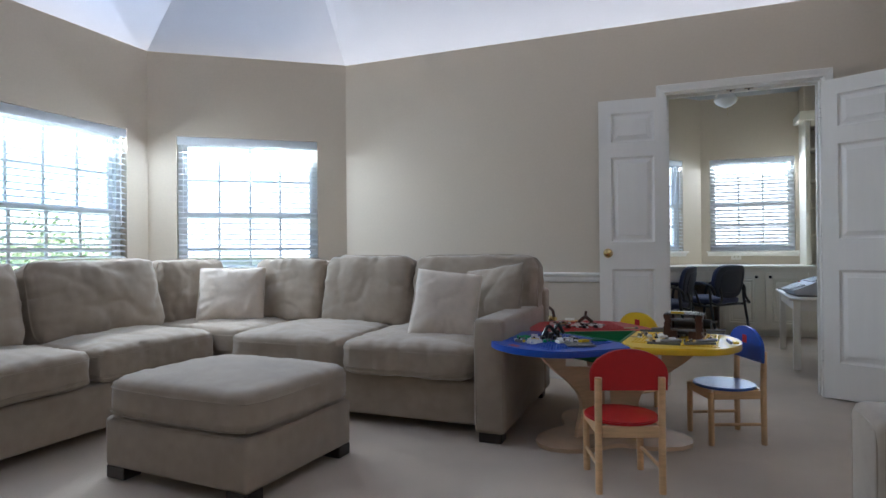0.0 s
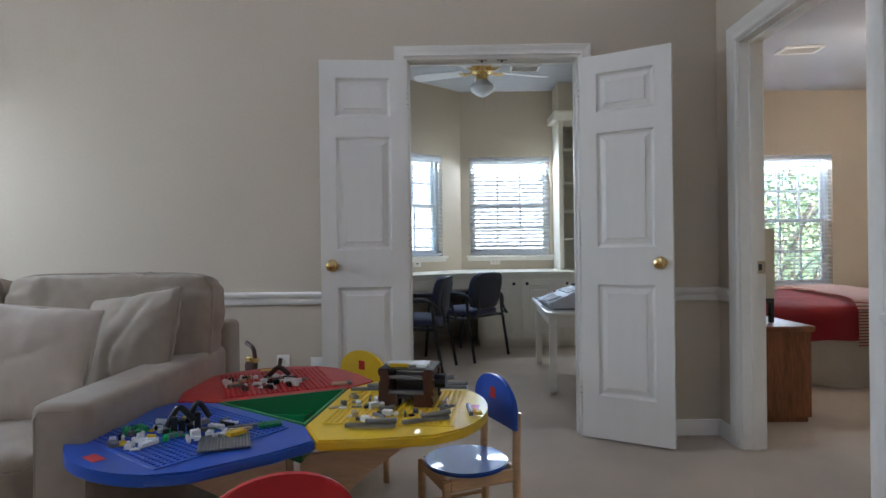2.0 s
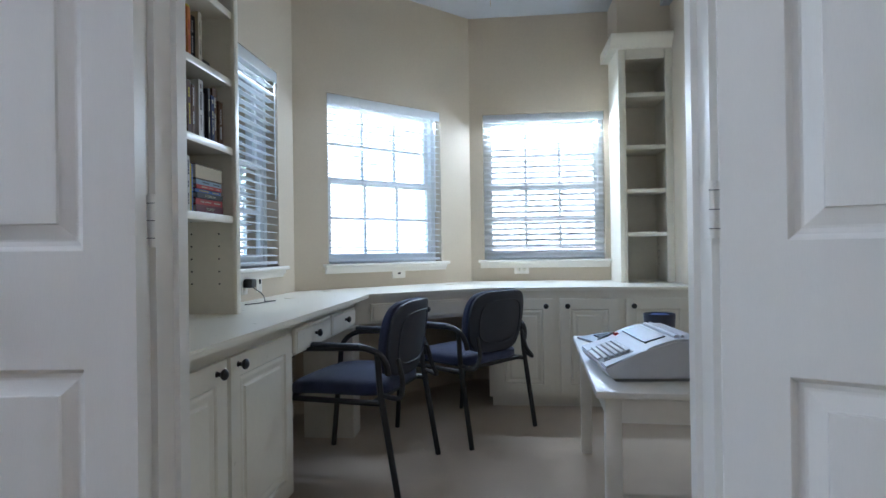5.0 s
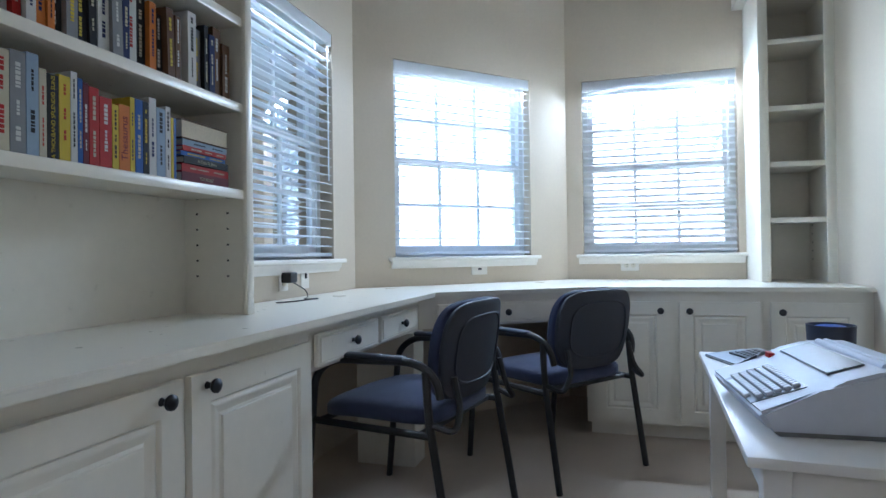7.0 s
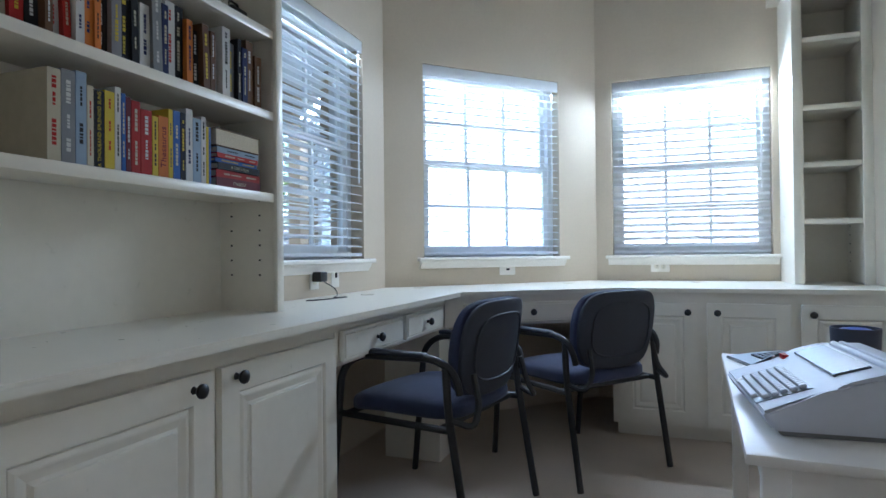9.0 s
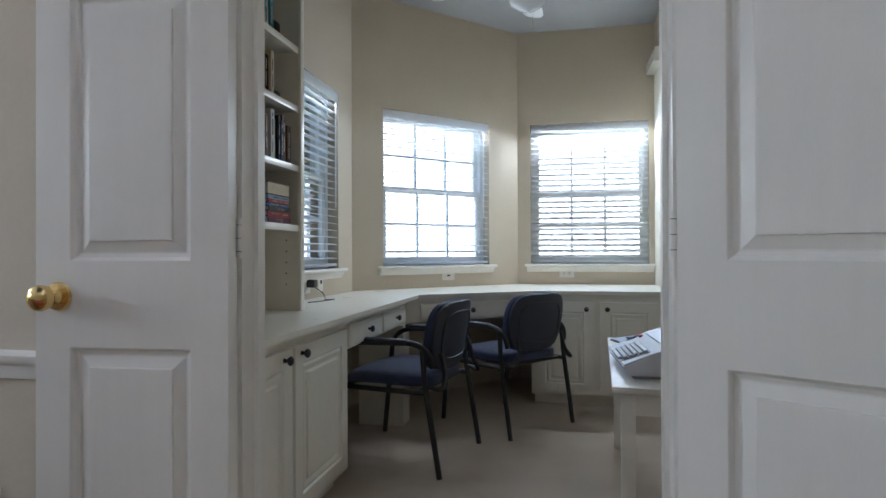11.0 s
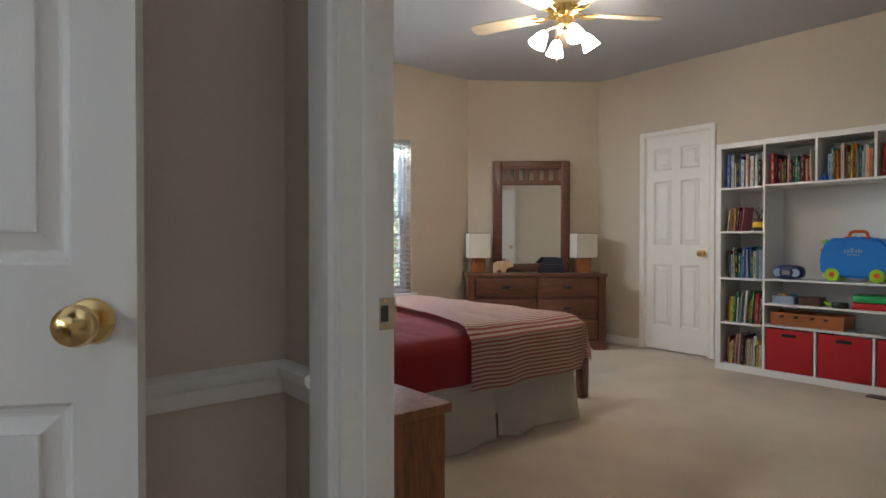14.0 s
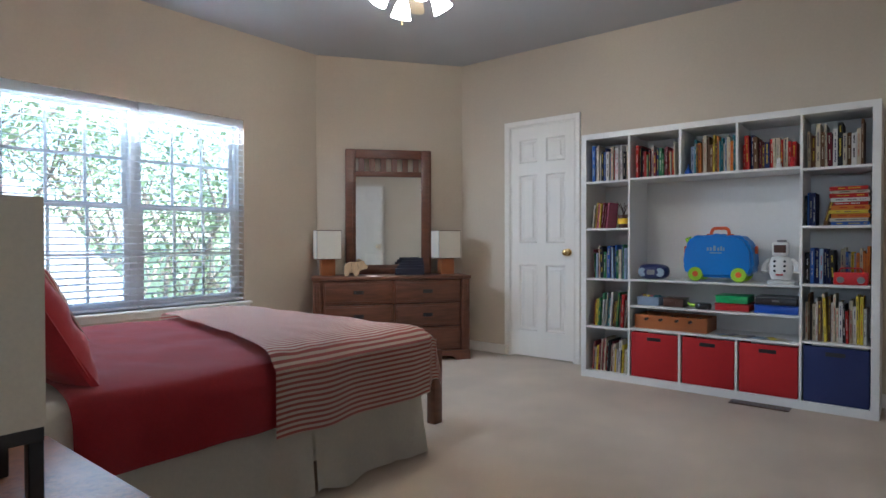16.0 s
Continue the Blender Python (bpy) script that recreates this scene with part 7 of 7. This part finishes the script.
# the ride-on case
CASEB = material("bright blue plastic", (0.015, 0.19, 0.62), 0.36, vary=0.04, bump=0.04)
LIME = material("lime plastic", (0.35, 0.62, 0.02), 0.4, vary=0.03, bump=0.02)
ORANGEP = material("orange plastic", (0.72, 0.11, 0.02), 0.4, vary=0.03, bump=0.02)
sc = thing("toy_suitcase", pose(SHX + 0.13, 4.64, 0.762, 0, 0, -90), "bright blue ride-on toy suitcase with lime wheels", "toy suitcase")
bm = bmnew()
pts = [(-0.20, 0.045), (-0.14, 0.03), (0.12, 0.03), (0.20, 0.045), (0.225, 0.10), (0.215, 0.22), (0.175, 0.295), (0.12, 0.318), (0.0, 0.305), (-0.10, 0.318), (-0.165, 0.31), (-0.205, 0.24), (-0.222, 0.12)]
b = bmesh.new()
prism(b, pts, -0.10, 0.10, pose(0, 0, 0, 90))
bmesh.ops.bevel(b, geom=list(b.edges), offset=0.02, segments=3, affect="EDGES")
join(bm, b)
part("shell", bm, CASEB, sc)
for x in (-0.135, 0.135):
    for y in (-0.085, 0.085):
        bm = bmnew()
        lathe(bm, [(0.001, -0.018), (0.044, -0.018), (0.050, -0.010), (0.050, 0.010), (0.044, 0.018), (0.001, 0.018)], pose(x, y, 0.052, 90), 24)
        wh = part("wheel", bm, LIME, sc)
        bm = bmnew()
        lathe(bm, [(0.001, -0.021), (0.018, -0.021), (0.02, -0.017), (0.02, 0.017), (0.018, 0.021), (0.001, 0.021)], pose(x, y, 0.052, 90), 16)
        part("hub", bm, ORANGEP, wh)
bm = bmnew()
tube(bm, bend([(-0.06, 0, 0.31), (-0.05, 0, 0.362), (0.05, 0, 0.362), (0.06, 0, 0.305)], 0.025), 0.011, 8)
rbox(bm, -0.085, -0.022, 0.302, -0.045, 0.022, 0.325, 0.005, 1)
rbox(bm, 0.045, -0.022, 0.298, 0.085, 0.022, 0.322, 0.005, 1)
part("handle", bm, ORANGEP, sc)
bm = bmnew()
tube(bm, [(-0.205, 0, 0.26), (-0.222, 0, 0.295)], 0.012, 8)
tube(bm, [(-0.19, 0, 0.27), (-0.2, 0, 0.305)], 0.01, 8)
part("horn", bm, LIME, sc)
for x in (-0.224, 0.222):
    bm = bmnew()
    rbox(bm, x - 0.008, -0.02, 0.19, x + 0.008, 0.02, 0.24, 0.004, 1)
    part("clasp", bm, ORANGEP, sc)
bm = bmnew()
for x, w, z, h in ((-0.055, 0.012, 0.21, 0.022), (-0.035, 0.012, 0.21, 0.022), (-0.012, 0.016, 0.21, 0.034), (0.012, 0.012, 0.21, 0.022), (0.03, 0.010, 0.21, 0.03), (0.045, 0.010, 0.21, 0.022), (-0.005, 0.075, 0.192, 0.007)):
    rbox(bm, x - w / 2, -0.1018, z, x + w / 2, -0.1002, z + h, 0.0006, 1)
part("mark", bm, COVER["pale blue"], sc, "pale printed mark")["kind"] = "stuff"

# toy robot
rbt = thing("toy_robot", pose(SHX + 0.12, 4.275, 0.762, 0, 0, -90), "white plastic toy robot with dark buttons", "toy robot")
bm = bmnew()
lathe(bm, [(0.001, 0), (0.075, 0), (0.08, 0.012), (0.07, 0.022), (0.001, 0.024)], None, 24)
part("base", bm, WHITEP, rbt)
bm = bmnew()
lathe(bm, [(0.03, 0.022), (0.055, 0.03), (0.068, 0.075), (0.07, 0.12), (0.055, 0.165), (0.03, 0.18), (0.001, 0.182)], pose(0, 0, 0) @ Matrix.Diagonal((1, 0.75, 1, 1)), 24)
part("body", bm, WHITEP, rbt)
bm = bmnew()
rbox(bm, -0.045, -0.04, 0.178, 0.045, 0.045, 0.268, 0.015, 3)
hd = part("head", bm, WHITEP, rbt)
bm = bmnew()
rbox(bm, -0.034, -0.043, 0.20, 0.034, -0.038, 0.25, 0.004, 1)
part("visor", bm, BROWNP, hd)
bm = bmnew()
rbox(bm, -0.02, -0.02, 0.267, 0.03, 0.02, 0.282, 0.004, 1)
part("cap", bm, GREYP, hd)
for s in (-1, 1):
    bm = bmnew()
    tube(bm, bend([(0.06 * s, 0, 0.15), (0.095 * s, -0.01, 0.12), (0.09 * s, -0.035, 0.075)], 0.03), 0.017, 8)
    part("arm", bm, WHITEP, rbt)
    for k in range(3):
        bm = bmnew()
        lathe(bm, [(0.001, 0), (0.008, 0), (0.007, 0.005), (0.001, 0.006)], pose(0.028 * s, -0.050 + 0.002 * k, 0.085 + 0.03 * k, 90), 10)
        part("button", bm, BLACKP, rbt)
bm = bmnew()
rbox(bm, -0.02, -0.056, 0.055, 0.02, -0.052, 0.065, 0.001, 1)
part("stripe", bm, TOYRED, rbt)

# boombox
bb = thing("portable_stereo", pose(SHX + 0.10, 5.08, 0.762, 0, 0, -90), "dark blue rounded portable stereo", "stereo")
bm = bmnew()
b = cube_grid(10)
for v in b.verts:
    x, y, z = v.co
    q = (abs(x) ** 3 + abs(y) ** 3 + abs(z) ** 3) ** (1 / 3)
    v.co = (x / q * 0.105, y / q * 0.07, 0.055 + z / q * 0.055)
join(bm, b)
part("body", bm, material("dark blue plastic", (0.012, 0.02, 0.10), 0.3, vary=0.05, bump=0.02), bb)
for x in (-0.062, 0.062):
    bm = bmnew()
    lathe(bm, [(0.001, 0), (0.03, 0), (0.032, 0.006), (0.026, 0.01), (0.001, 0.008)], pose(x, -0.058, 0.052, 90), 20)
    part("speaker", bm, COVER["pale blue"], bb)
bm = bmnew()
rbox(bm, -0.028, -0.073, 0.035, 0.028, -0.065, 0.07, 0.003, 1)
part("panel", bm, GREYP, bb)


def tray(y0, y1, z, h, mt, label, depth=0.2, lid=None, category="box", front=0.05):
    b_ = thing("storage_box", pose(SHX + front, (y0 + y1) / 2, z, 0, 0, -90), label, category, "boxes in the shelf")
    w = (y1 - y0) / 2
    bm = bmnew()
    rbox(bm, -w, 0, 0, w, depth, h, 0.005, 2)
    part("box", bm, mt, b_)
    bm = bmnew()
    rbox(bm, -w - 0.003, -0.003, h, w + 0.003, depth + 0.003, h + 0.006, 0.002, 1)
    part("lid", bm, lid or mt, b_)
    bm = bmnew()
    rbox(bm, -0.02, -0.006, h * 0.45, 0.02, 0.0, h * 0.75, 0.002, 1)
    part("latch", bm, lid or mt, b_)


tray(4.445, 4.655, 0.572, 0.042, TOYRED, "flat red plastic case on the shelf")
tray(4.455, 4.650, 0.6215, 0.045, LIGHTGREEN, "flat green plastic case stacked on the red one")
tray(4.170, 4.415, 0.572, 0.048, TOYBLUE, "flat blue plastic case on the shelf", 0.22)
tray(4.175, 4.410, 0.627, 0.045, BLACKP, "dark clear-topped case stacked on the blue one", 0.22, GREYP)
tray(5.03, 5.185, 0.572, 0.055, COVER["pale blue"], "pale clear box of small toys on the shelf", 0.14)
tray(4.86, 5.00, 0.572, 0.055, BROWNP, "brown divided box of small parts on the shelf", 0.14)
for k in range(10):
    bm = bmnew()
    brick(bm, 0, 0, 0, 0.024, 0.016, 0.012, 0)
    c = rb.choice(["pink", "yellow", "white", "teal", "maroon"])
    o_ = part("small_toy", bm, COVER[c], smooth=False)
    o_.matrix_world = pose(SHX + 0.07 + 0.008 * k, 5.04 + rb.uniform(0, 0.13), 0.6335, 0, 0, rb.uniform(0, 180))
    tagged(o_, c + " small plastic toy lying on the box lid", "small toy", "small toys on the box")
tm = thing("toy_whistle", pose(SHX + 0.06, 4.73, 0.572, 0, 0, -90), "black and lime round toy with a lime tail", "toy")
bm = bmnew()
lathe(bm, [(0.001, 0), (0.05, 0), (0.053, 0.01), (0.053, 0.032), (0.048, 0.04), (0.001, 0.042)], None, 20)
part("drum", bm, BLACKP, tm)
bm = bmnew()
tube(bm, [(-0.05, 0, 0.02), (-0.085, 0, 0.024)], 0.012, 8)
tube(bm, [(-0.085, 0, 0.024), (-0.10, 0, 0.040)], 0.008, 8)
part("tail", bm, LIME, tm)
fb = thing("table_football", pose(SHX + 0.04, 4.95, 0.405, 0, 0, -90), "small wooden table football game", "toy game")
for q in ((-0.25, 0.0, 0.25, 0.012), (-0.25, 0.24, 0.25, 0.252), (-0.25, 0.012, -0.238, 0.24), (0.238, 0.012, 0.25, 0.24)):
    bm = bmnew()
    rbox(bm, q[0], q[1], 0, q[2], q[3], 0.10, 0.003, 1)
    part("side", bm, ORANGEW, fb)
bm = bmnew()
box(bm, -0.238, 0.012, 0.01, 0.238, 0.24, 0.018)
part("pitch", bm, TOYGREEN, fb)
for x in (-0.15, -0.05, 0.06, 0.15):
    bm = bmnew()
    tube(bm, [(x, -0.045, 0.075), (x, 0.28, 0.075)], 0.004, 6)
    tube(bm, [(x, -0.055, 0.075), (x, -0.02, 0.075)], 0.010, 8)
    part("rod", bm, BLACKP, fb)
for k in range(14):
    bm = bmnew()
    rbox(bm, -0.045, -0.03, 0, 0.045, 0.03, 0.002, 0.0006, 1)
    c = rb.choice(["white", "pale blue", "grey", "cream", "yellow"])
    o_ = part("playing_card", bm, COVER[c], smooth=False)
    o_.matrix_world = pose(SHX + 0.06 + 0.012 * (k % 4), 4.23 + 0.033 * k * 0.9, 0.405 + 0.0021 * (k % 2), 0, 0, rb.uniform(-50, 50))
    tagged(o_, c + " puzzle card lying loose on the shelf", "card", "loose cards on the shelf")
pot = thing("toy_basket", pose(SHX + 0.07, 5.295, ZL[2], 0, 0, 0), "small dark basket with a yellow band and twigs", "basket")
bm = bmnew()
lathe(bm, [(0.001, 0), (0.036, 0), (0.042, 0.05), (0.040, 0.10), (0.001, 0.10)], None, 18)
part("basket", bm, BROWNP, pot)
bm = bmnew()
lathe(bm, [(0.0415, 0.03), (0.0445, 0.032), (0.0445, 0.07), (0.0415, 0.072)], None, 18)
part("band", bm, TOYYELLOW, pot)
for k in range(7):
    bm = bmnew()
    a = k * 0.9
    tube(bm, [(0, 0, 0.09), (0.02 * math.cos(a), 0.02 * math.sin(a), 0.15), (0.05 * math.cos(a), 0.05 * math.sin(a), 0.175 + 0.01 * (k % 3))], 0.0018, 5)
    part("twig", bm, BROWNP, pot)
bell = thing("toy_bell", pose(SHX + 0.045, Y1 - 0.045, 1.498), "small blue bell-shaped ornament", "ornament")
bm = bmnew()
lathe(bm, [(0.001, 0), (0.026, 0), (0.024, 0.02), (0.012, 0.04), (0.005, 0.05), (0.005, 0.07), (0.001, 0.072)], None, 16)
part("bell", bm, TOYBLUE, bell)
for y, mt, lab in ((4.275, WHITEP, "small white toy figure on the shelf"), (4.20, TOYRED, "small red toy figure on the shelf")):
    fg = thing("small_figure", pose(SHX + 0.025, y, 1.498), lab, "ornament")
    bm = bmnew()
    lathe(bm, [(0.001, 0), (0.018, 0), (0.014, 0.025), (0.010, 0.035), (0.015, 0.045), (0.012, 0.06), (0.001, 0.064)], None, 14)
    part("figure", bm, mt, fg)
rd = thing("toy_radio", pose(SHX + 0.03, 3.90, ZR[1], 0, 0, -90), "small red toy cassette radio", "toy radio")
bm = bmnew()
rbox(bm, -0.085, 0, 0, 0.085, 0.06, 0.075, 0.008, 2)
part("body", bm, TOYRED, rd)
for x in (-0.05, 0.05):
    bm = bmnew()
    lathe(bm, [(0.001, 0), (0.02, 0), (0.018, 0.004), (0.001, 0.005)], pose(x, 0, 0.03, 90), 14)
    part("dial", bm, GREYP, rd)
bm = bmnew()
tube(bm, bend([(-0.06, 0.03, 0.074), (-0.05, 0.03, 0.10), (0.05, 0.03, 0.10), (0.06, 0.03, 0.074)], 0.01), 0.004, 6)
part("handle", bm, TOYRED, rd)
gv = thing("floor_vent", pose(SHX - 0.07, 4.36, 0.001), "dark floor register in the carpet before the shelf", "air vent")
bm = bmnew()
rbox(bm, -0.05, -0.17, 0, 0.05, 0.17, 0.006, 0.002, 1)
part("plate", bm, BROWNP, gv)
for k in range(12):
    bm = bmnew()
    box(bm, -0.038, -0.15 + 0.0265 * k, 0.006, 0.038, -0.142 + 0.0265 * k, 0.009)
    part("louvre", bm, BLACKP, gv)

fan(4.35, 5.73, BED_TOP, 0.14, BLADET, 40, "brass ceiling fan with tan blades and four lit glass shades", LAMPGLASS)
vent(pose(3.50, 6.46, BED_TOP, 0, 0, -4), 0.34, 0.20, "white slatted air vent in the bedroom ceiling")


# ---- outside ----
GZ = -3.1
GRASS = material("lawn", (0.055, 0.08, 0.028), 0.9, vary=0.3, grain=3, stains=0.2)
PAVE = material("concrete drive", (0.36, 0.35, 0.33), 0.9, vary=0.12, grain=6, stains=0.5)
SHINGLE = material("grey roof shingle", (0.30, 0.29, 0.28), 0.9, vary=0.25, grain=9, stains=0.7, bump=0.4, bump_scale=60, per_object=0.1)
SIDING = material("white siding", (0.70, 0.69, 0.66), 0.7, vary=0.04, grain=4)
BARK = material("grey bark", (0.20, 0.16, 0.12), 0.95, vary=0.3, grain=14, stretch=(3, 3, 0.6), bump=0.8, bump_scale=20)
LEAF = material("green leaves", (0.21, 0.27, 0.13), 0.6, vary=0.4, grain=2.5, stains=0.6, bump=0.0)
bm = bmnew()
bm.faces.new([bm.verts.new((x, y, GZ)) for x, y in ((-900, -900), (900, -900), (900, 900), (-900, 900))])
tagged(part("ground", bm, GRASS, smooth=False), "green lawn round the houses, a storey below", "lawn", kind="structure")
bm = bmnew()
box(bm, 6.5, 12.0, GZ + 0.004, 12.0, 44.0, GZ + 0.03)
tagged(part("pavement", bm, PAVE, smooth=False), "pale concrete drive between the trees", "drive", kind="structure")


def house(x0, y0, x1, y1, eave, ridge, label):
    h = thing("neighbour_house", Matrix.Identity(4), label, "house")
    bm = bmnew()
    box(bm, x0, y0, GZ, x1, y1, eave)
    part("wall", bm, SIDING, h, smooth=False)
    over = 0.45
    rx0, ry0, rx1, ry1 = x0 - over, y0 - over, x1 + over, y1 + over
    half = (ry1 - ry0) / 2
    n = 26
    bm = bmnew()
    for k in range(n):
        a, b = k / n, (k + 1) / n
        ins0, ins1 = half * a, half * b
        z0, z1 = eave - 0.1 + (ridge - eave) * a + 0.03, eave - 0.1 + (ridge - eave) * b
        lo = [(rx0 + ins0, ry0 + ins0), (rx1 - ins0, ry0 + ins0), (rx1 - ins0, ry1 - ins0), (rx0 + ins0, ry1 - ins0)]
        hi = [(rx0 + ins1, ry0 + ins1), (rx1 - ins1, ry0 + ins1), (rx1 - ins1, ry1 - ins1), (rx0 + ins1, ry1 - ins1)]
        L = [bm.verts.new((x, y, z0)) for x, y in lo]
        D = [bm.verts.new((x, y, z0 - 0.05)) for x, y in lo]
        H = [bm.verts.new((x, y, z1)) for x, y in hi]
        for i in range(4):
            j = (i + 1) % 4
            bm.faces.new((D[i], D[j], L[j], L[i]))
            bm.faces.new((L[i], L[j], H[j], H[i]))
    part("roof", bm, SHINGLE, h, "grey shingled hip roof in courses", smooth=False)
    for q in ((rx0, ry0, rx1, ry0 + 0.04), (rx0, ry1 - 0.04, rx1, ry1), (rx0, ry0 + 0.04, rx0 + 0.04, ry1 - 0.04), (rx1 - 0.04, ry0 + 0.04, rx1, ry1 - 0.04)):
        bm = bmnew()
        box(bm, q[0], q[1], eave - 0.3, q[2], q[3], eave - 0.1)
        part("fascia", bm, SIDING, h)
    for x in [x0 + 1.6 + 2.6 * k for k in range(int((x1 - x0 - 2) / 2.6) + 1)]:
        for z in (eave - 1.9, GZ + 0.9):
            bm = bmnew()
            box(bm, x - 0.5, y0 - 0.05, z, x + 0.5, y0 - 0.004, z + 1.4)
            w = part("window", bm, FRAMEWHITE, h)
            bm = bmnew()
            for i in (0, 1):
                box(bm, x - 0.44, y0 - 0.056, z + 0.06 + 0.66 * i, x + 0.44, y0 - 0.051, z + 0.66 + 0.66 * i)
            part("pane", bm, BLACKP, w, "dark window pane")
    return h


house(-13.0, 13.0, 3.9, 21.0, 1.15, 4.6, "white two-storey neighbour house with a grey hip roof")
house(2.9, 11.0, 5.0, 12.7, 0.1, 1.9, "small white outbuilding with a grey hip roof")


def tree(x, y, h, spread, seed, trunk=0.13, leaves=2600, low=0.35):
    r = random.Random(seed)
    t = thing("tree", pose(x, y, GZ), "broad green garden tree with a pale forked trunk", "tree", "garden trees")
    bm = bmnew()
    tips = []
    lean = Vector((r.uniform(-0.12, 0.12), r.uniform(-0.12, 0.12), 1))

    def limb(p, d, ln, rad, depth):
        pts, rings = [p], []
        q = p
        for k in range(4):
            d = (d + Vector((r.uniform(-1, 1), r.uniform(-1, 1), r.uniform(-0.2, 0.5))) * 0.16).normalized()
            q = q + d * ln / 4
            pts.append(q)
        side = d.orthogonal().normalized()
        for i, c in enumerate(pts):
            rr = rad * (1 - 0.5 * i / 4)
            up = d.cross(side)
            rings.append([bm.verts.new(c + rr * (math.cos(a) * side + math.sin(a) * up)) for a in [k * math.pi / 3 for k in range(6)]])
        for a, b in zip(rings, rings[1:]):
            for k in range(6):
                bm.faces.new((a[k], a[(k + 1) % 6], b[(k + 1) % 6], b[k]))
        tips.append(pts[-1])
        if depth:
            for _ in range(3 if depth > 1 else 2):
                a = r.uniform(0, 6.28)
                limb(pts[r.choice((2, 3, 4))], (d + Vector((math.cos(a), math.sin(a), r.uniform(-0.1, 0.4))) * 0.8).normalized(), ln * 0.62, rad * 0.5, depth - 1)
        else:
            tips.extend(pts[1:])
    for k in range(2):
        a = r.uniform(0, 6.28)
        limb(Vector((0.1 * math.cos(a), 0.1 * math.sin(a), 0)), (lean + Vector((math.cos(a), math.sin(a), 0)) * 0.22).normalized(), h * 0.5, trunk, 3)
    part("trunk", bm, BARK, t)
    verts, faces = [], []
    for k in range(leaves):
        c = r.choice(tips) + Vector((r.gauss(0, 1), r.gauss(0, 1), r.gauss(0, 0.7))) * spread * 0.2
        if c.z < h * low:
            continue
        n = Vector((r.gauss(0, 1), r.gauss(0, 1), r.gauss(0.4, 1))).normalized()
        u = n.orthogonal().normalized()
        w = n.cross(u)
        s = r.uniform(0.045, 0.095)
        i = len(verts)
        verts += [c - u * s, c + w * s * 0.5, c + u * s, c - w * s * 0.5]
        faces.append((i, i + 1, i + 2, i + 3))
    me = bpy.data.meshes.new("crown")
    me.from_pydata(verts, [], faces)
    me.materials.append(LEAF)
    cr = new("crown", me)
    cr.parent = t
    cr["kind"] = "stuff"
    return t


for i, (x, y, h, sp) in enumerate(((6.2, 13.5, 6.6, 2.4), (8.6, 15.0, 7.2, 2.8), (4.8, 16.5, 7.4, 2.8), (11.5, 17.0, 7.6, 3.0), (7.2, 19.5, 8.2, 3.2), (14.0, 21.0, 8.5, 3.4), (10.0, 24.0, 8.6, 3.4), (17.5, 24.0, 9.0, 3.6), (5.0, 26.0, 9.0, 3.6))):
    tree(x, y, h, sp, 100 + i, 0.11, 2100)
for i, (x, y, h, sp) in enumerate(((-12.5, 3.0, 4.5, 2.4), (-13.5, 6.0, 4.7, 2.6), (-12.5, 9.0, 4.6, 2.4), (-13.5, 0.5, 4.4, 2.4), (-14.5, 12.0, 4.8, 2.6), (-16, 4.5, 5.0, 2.8), (-16.5, 8.0, 5.0, 2.8))):
    tree(x, y, h, sp, 300 + i, 0.10, 5200, 0.2)
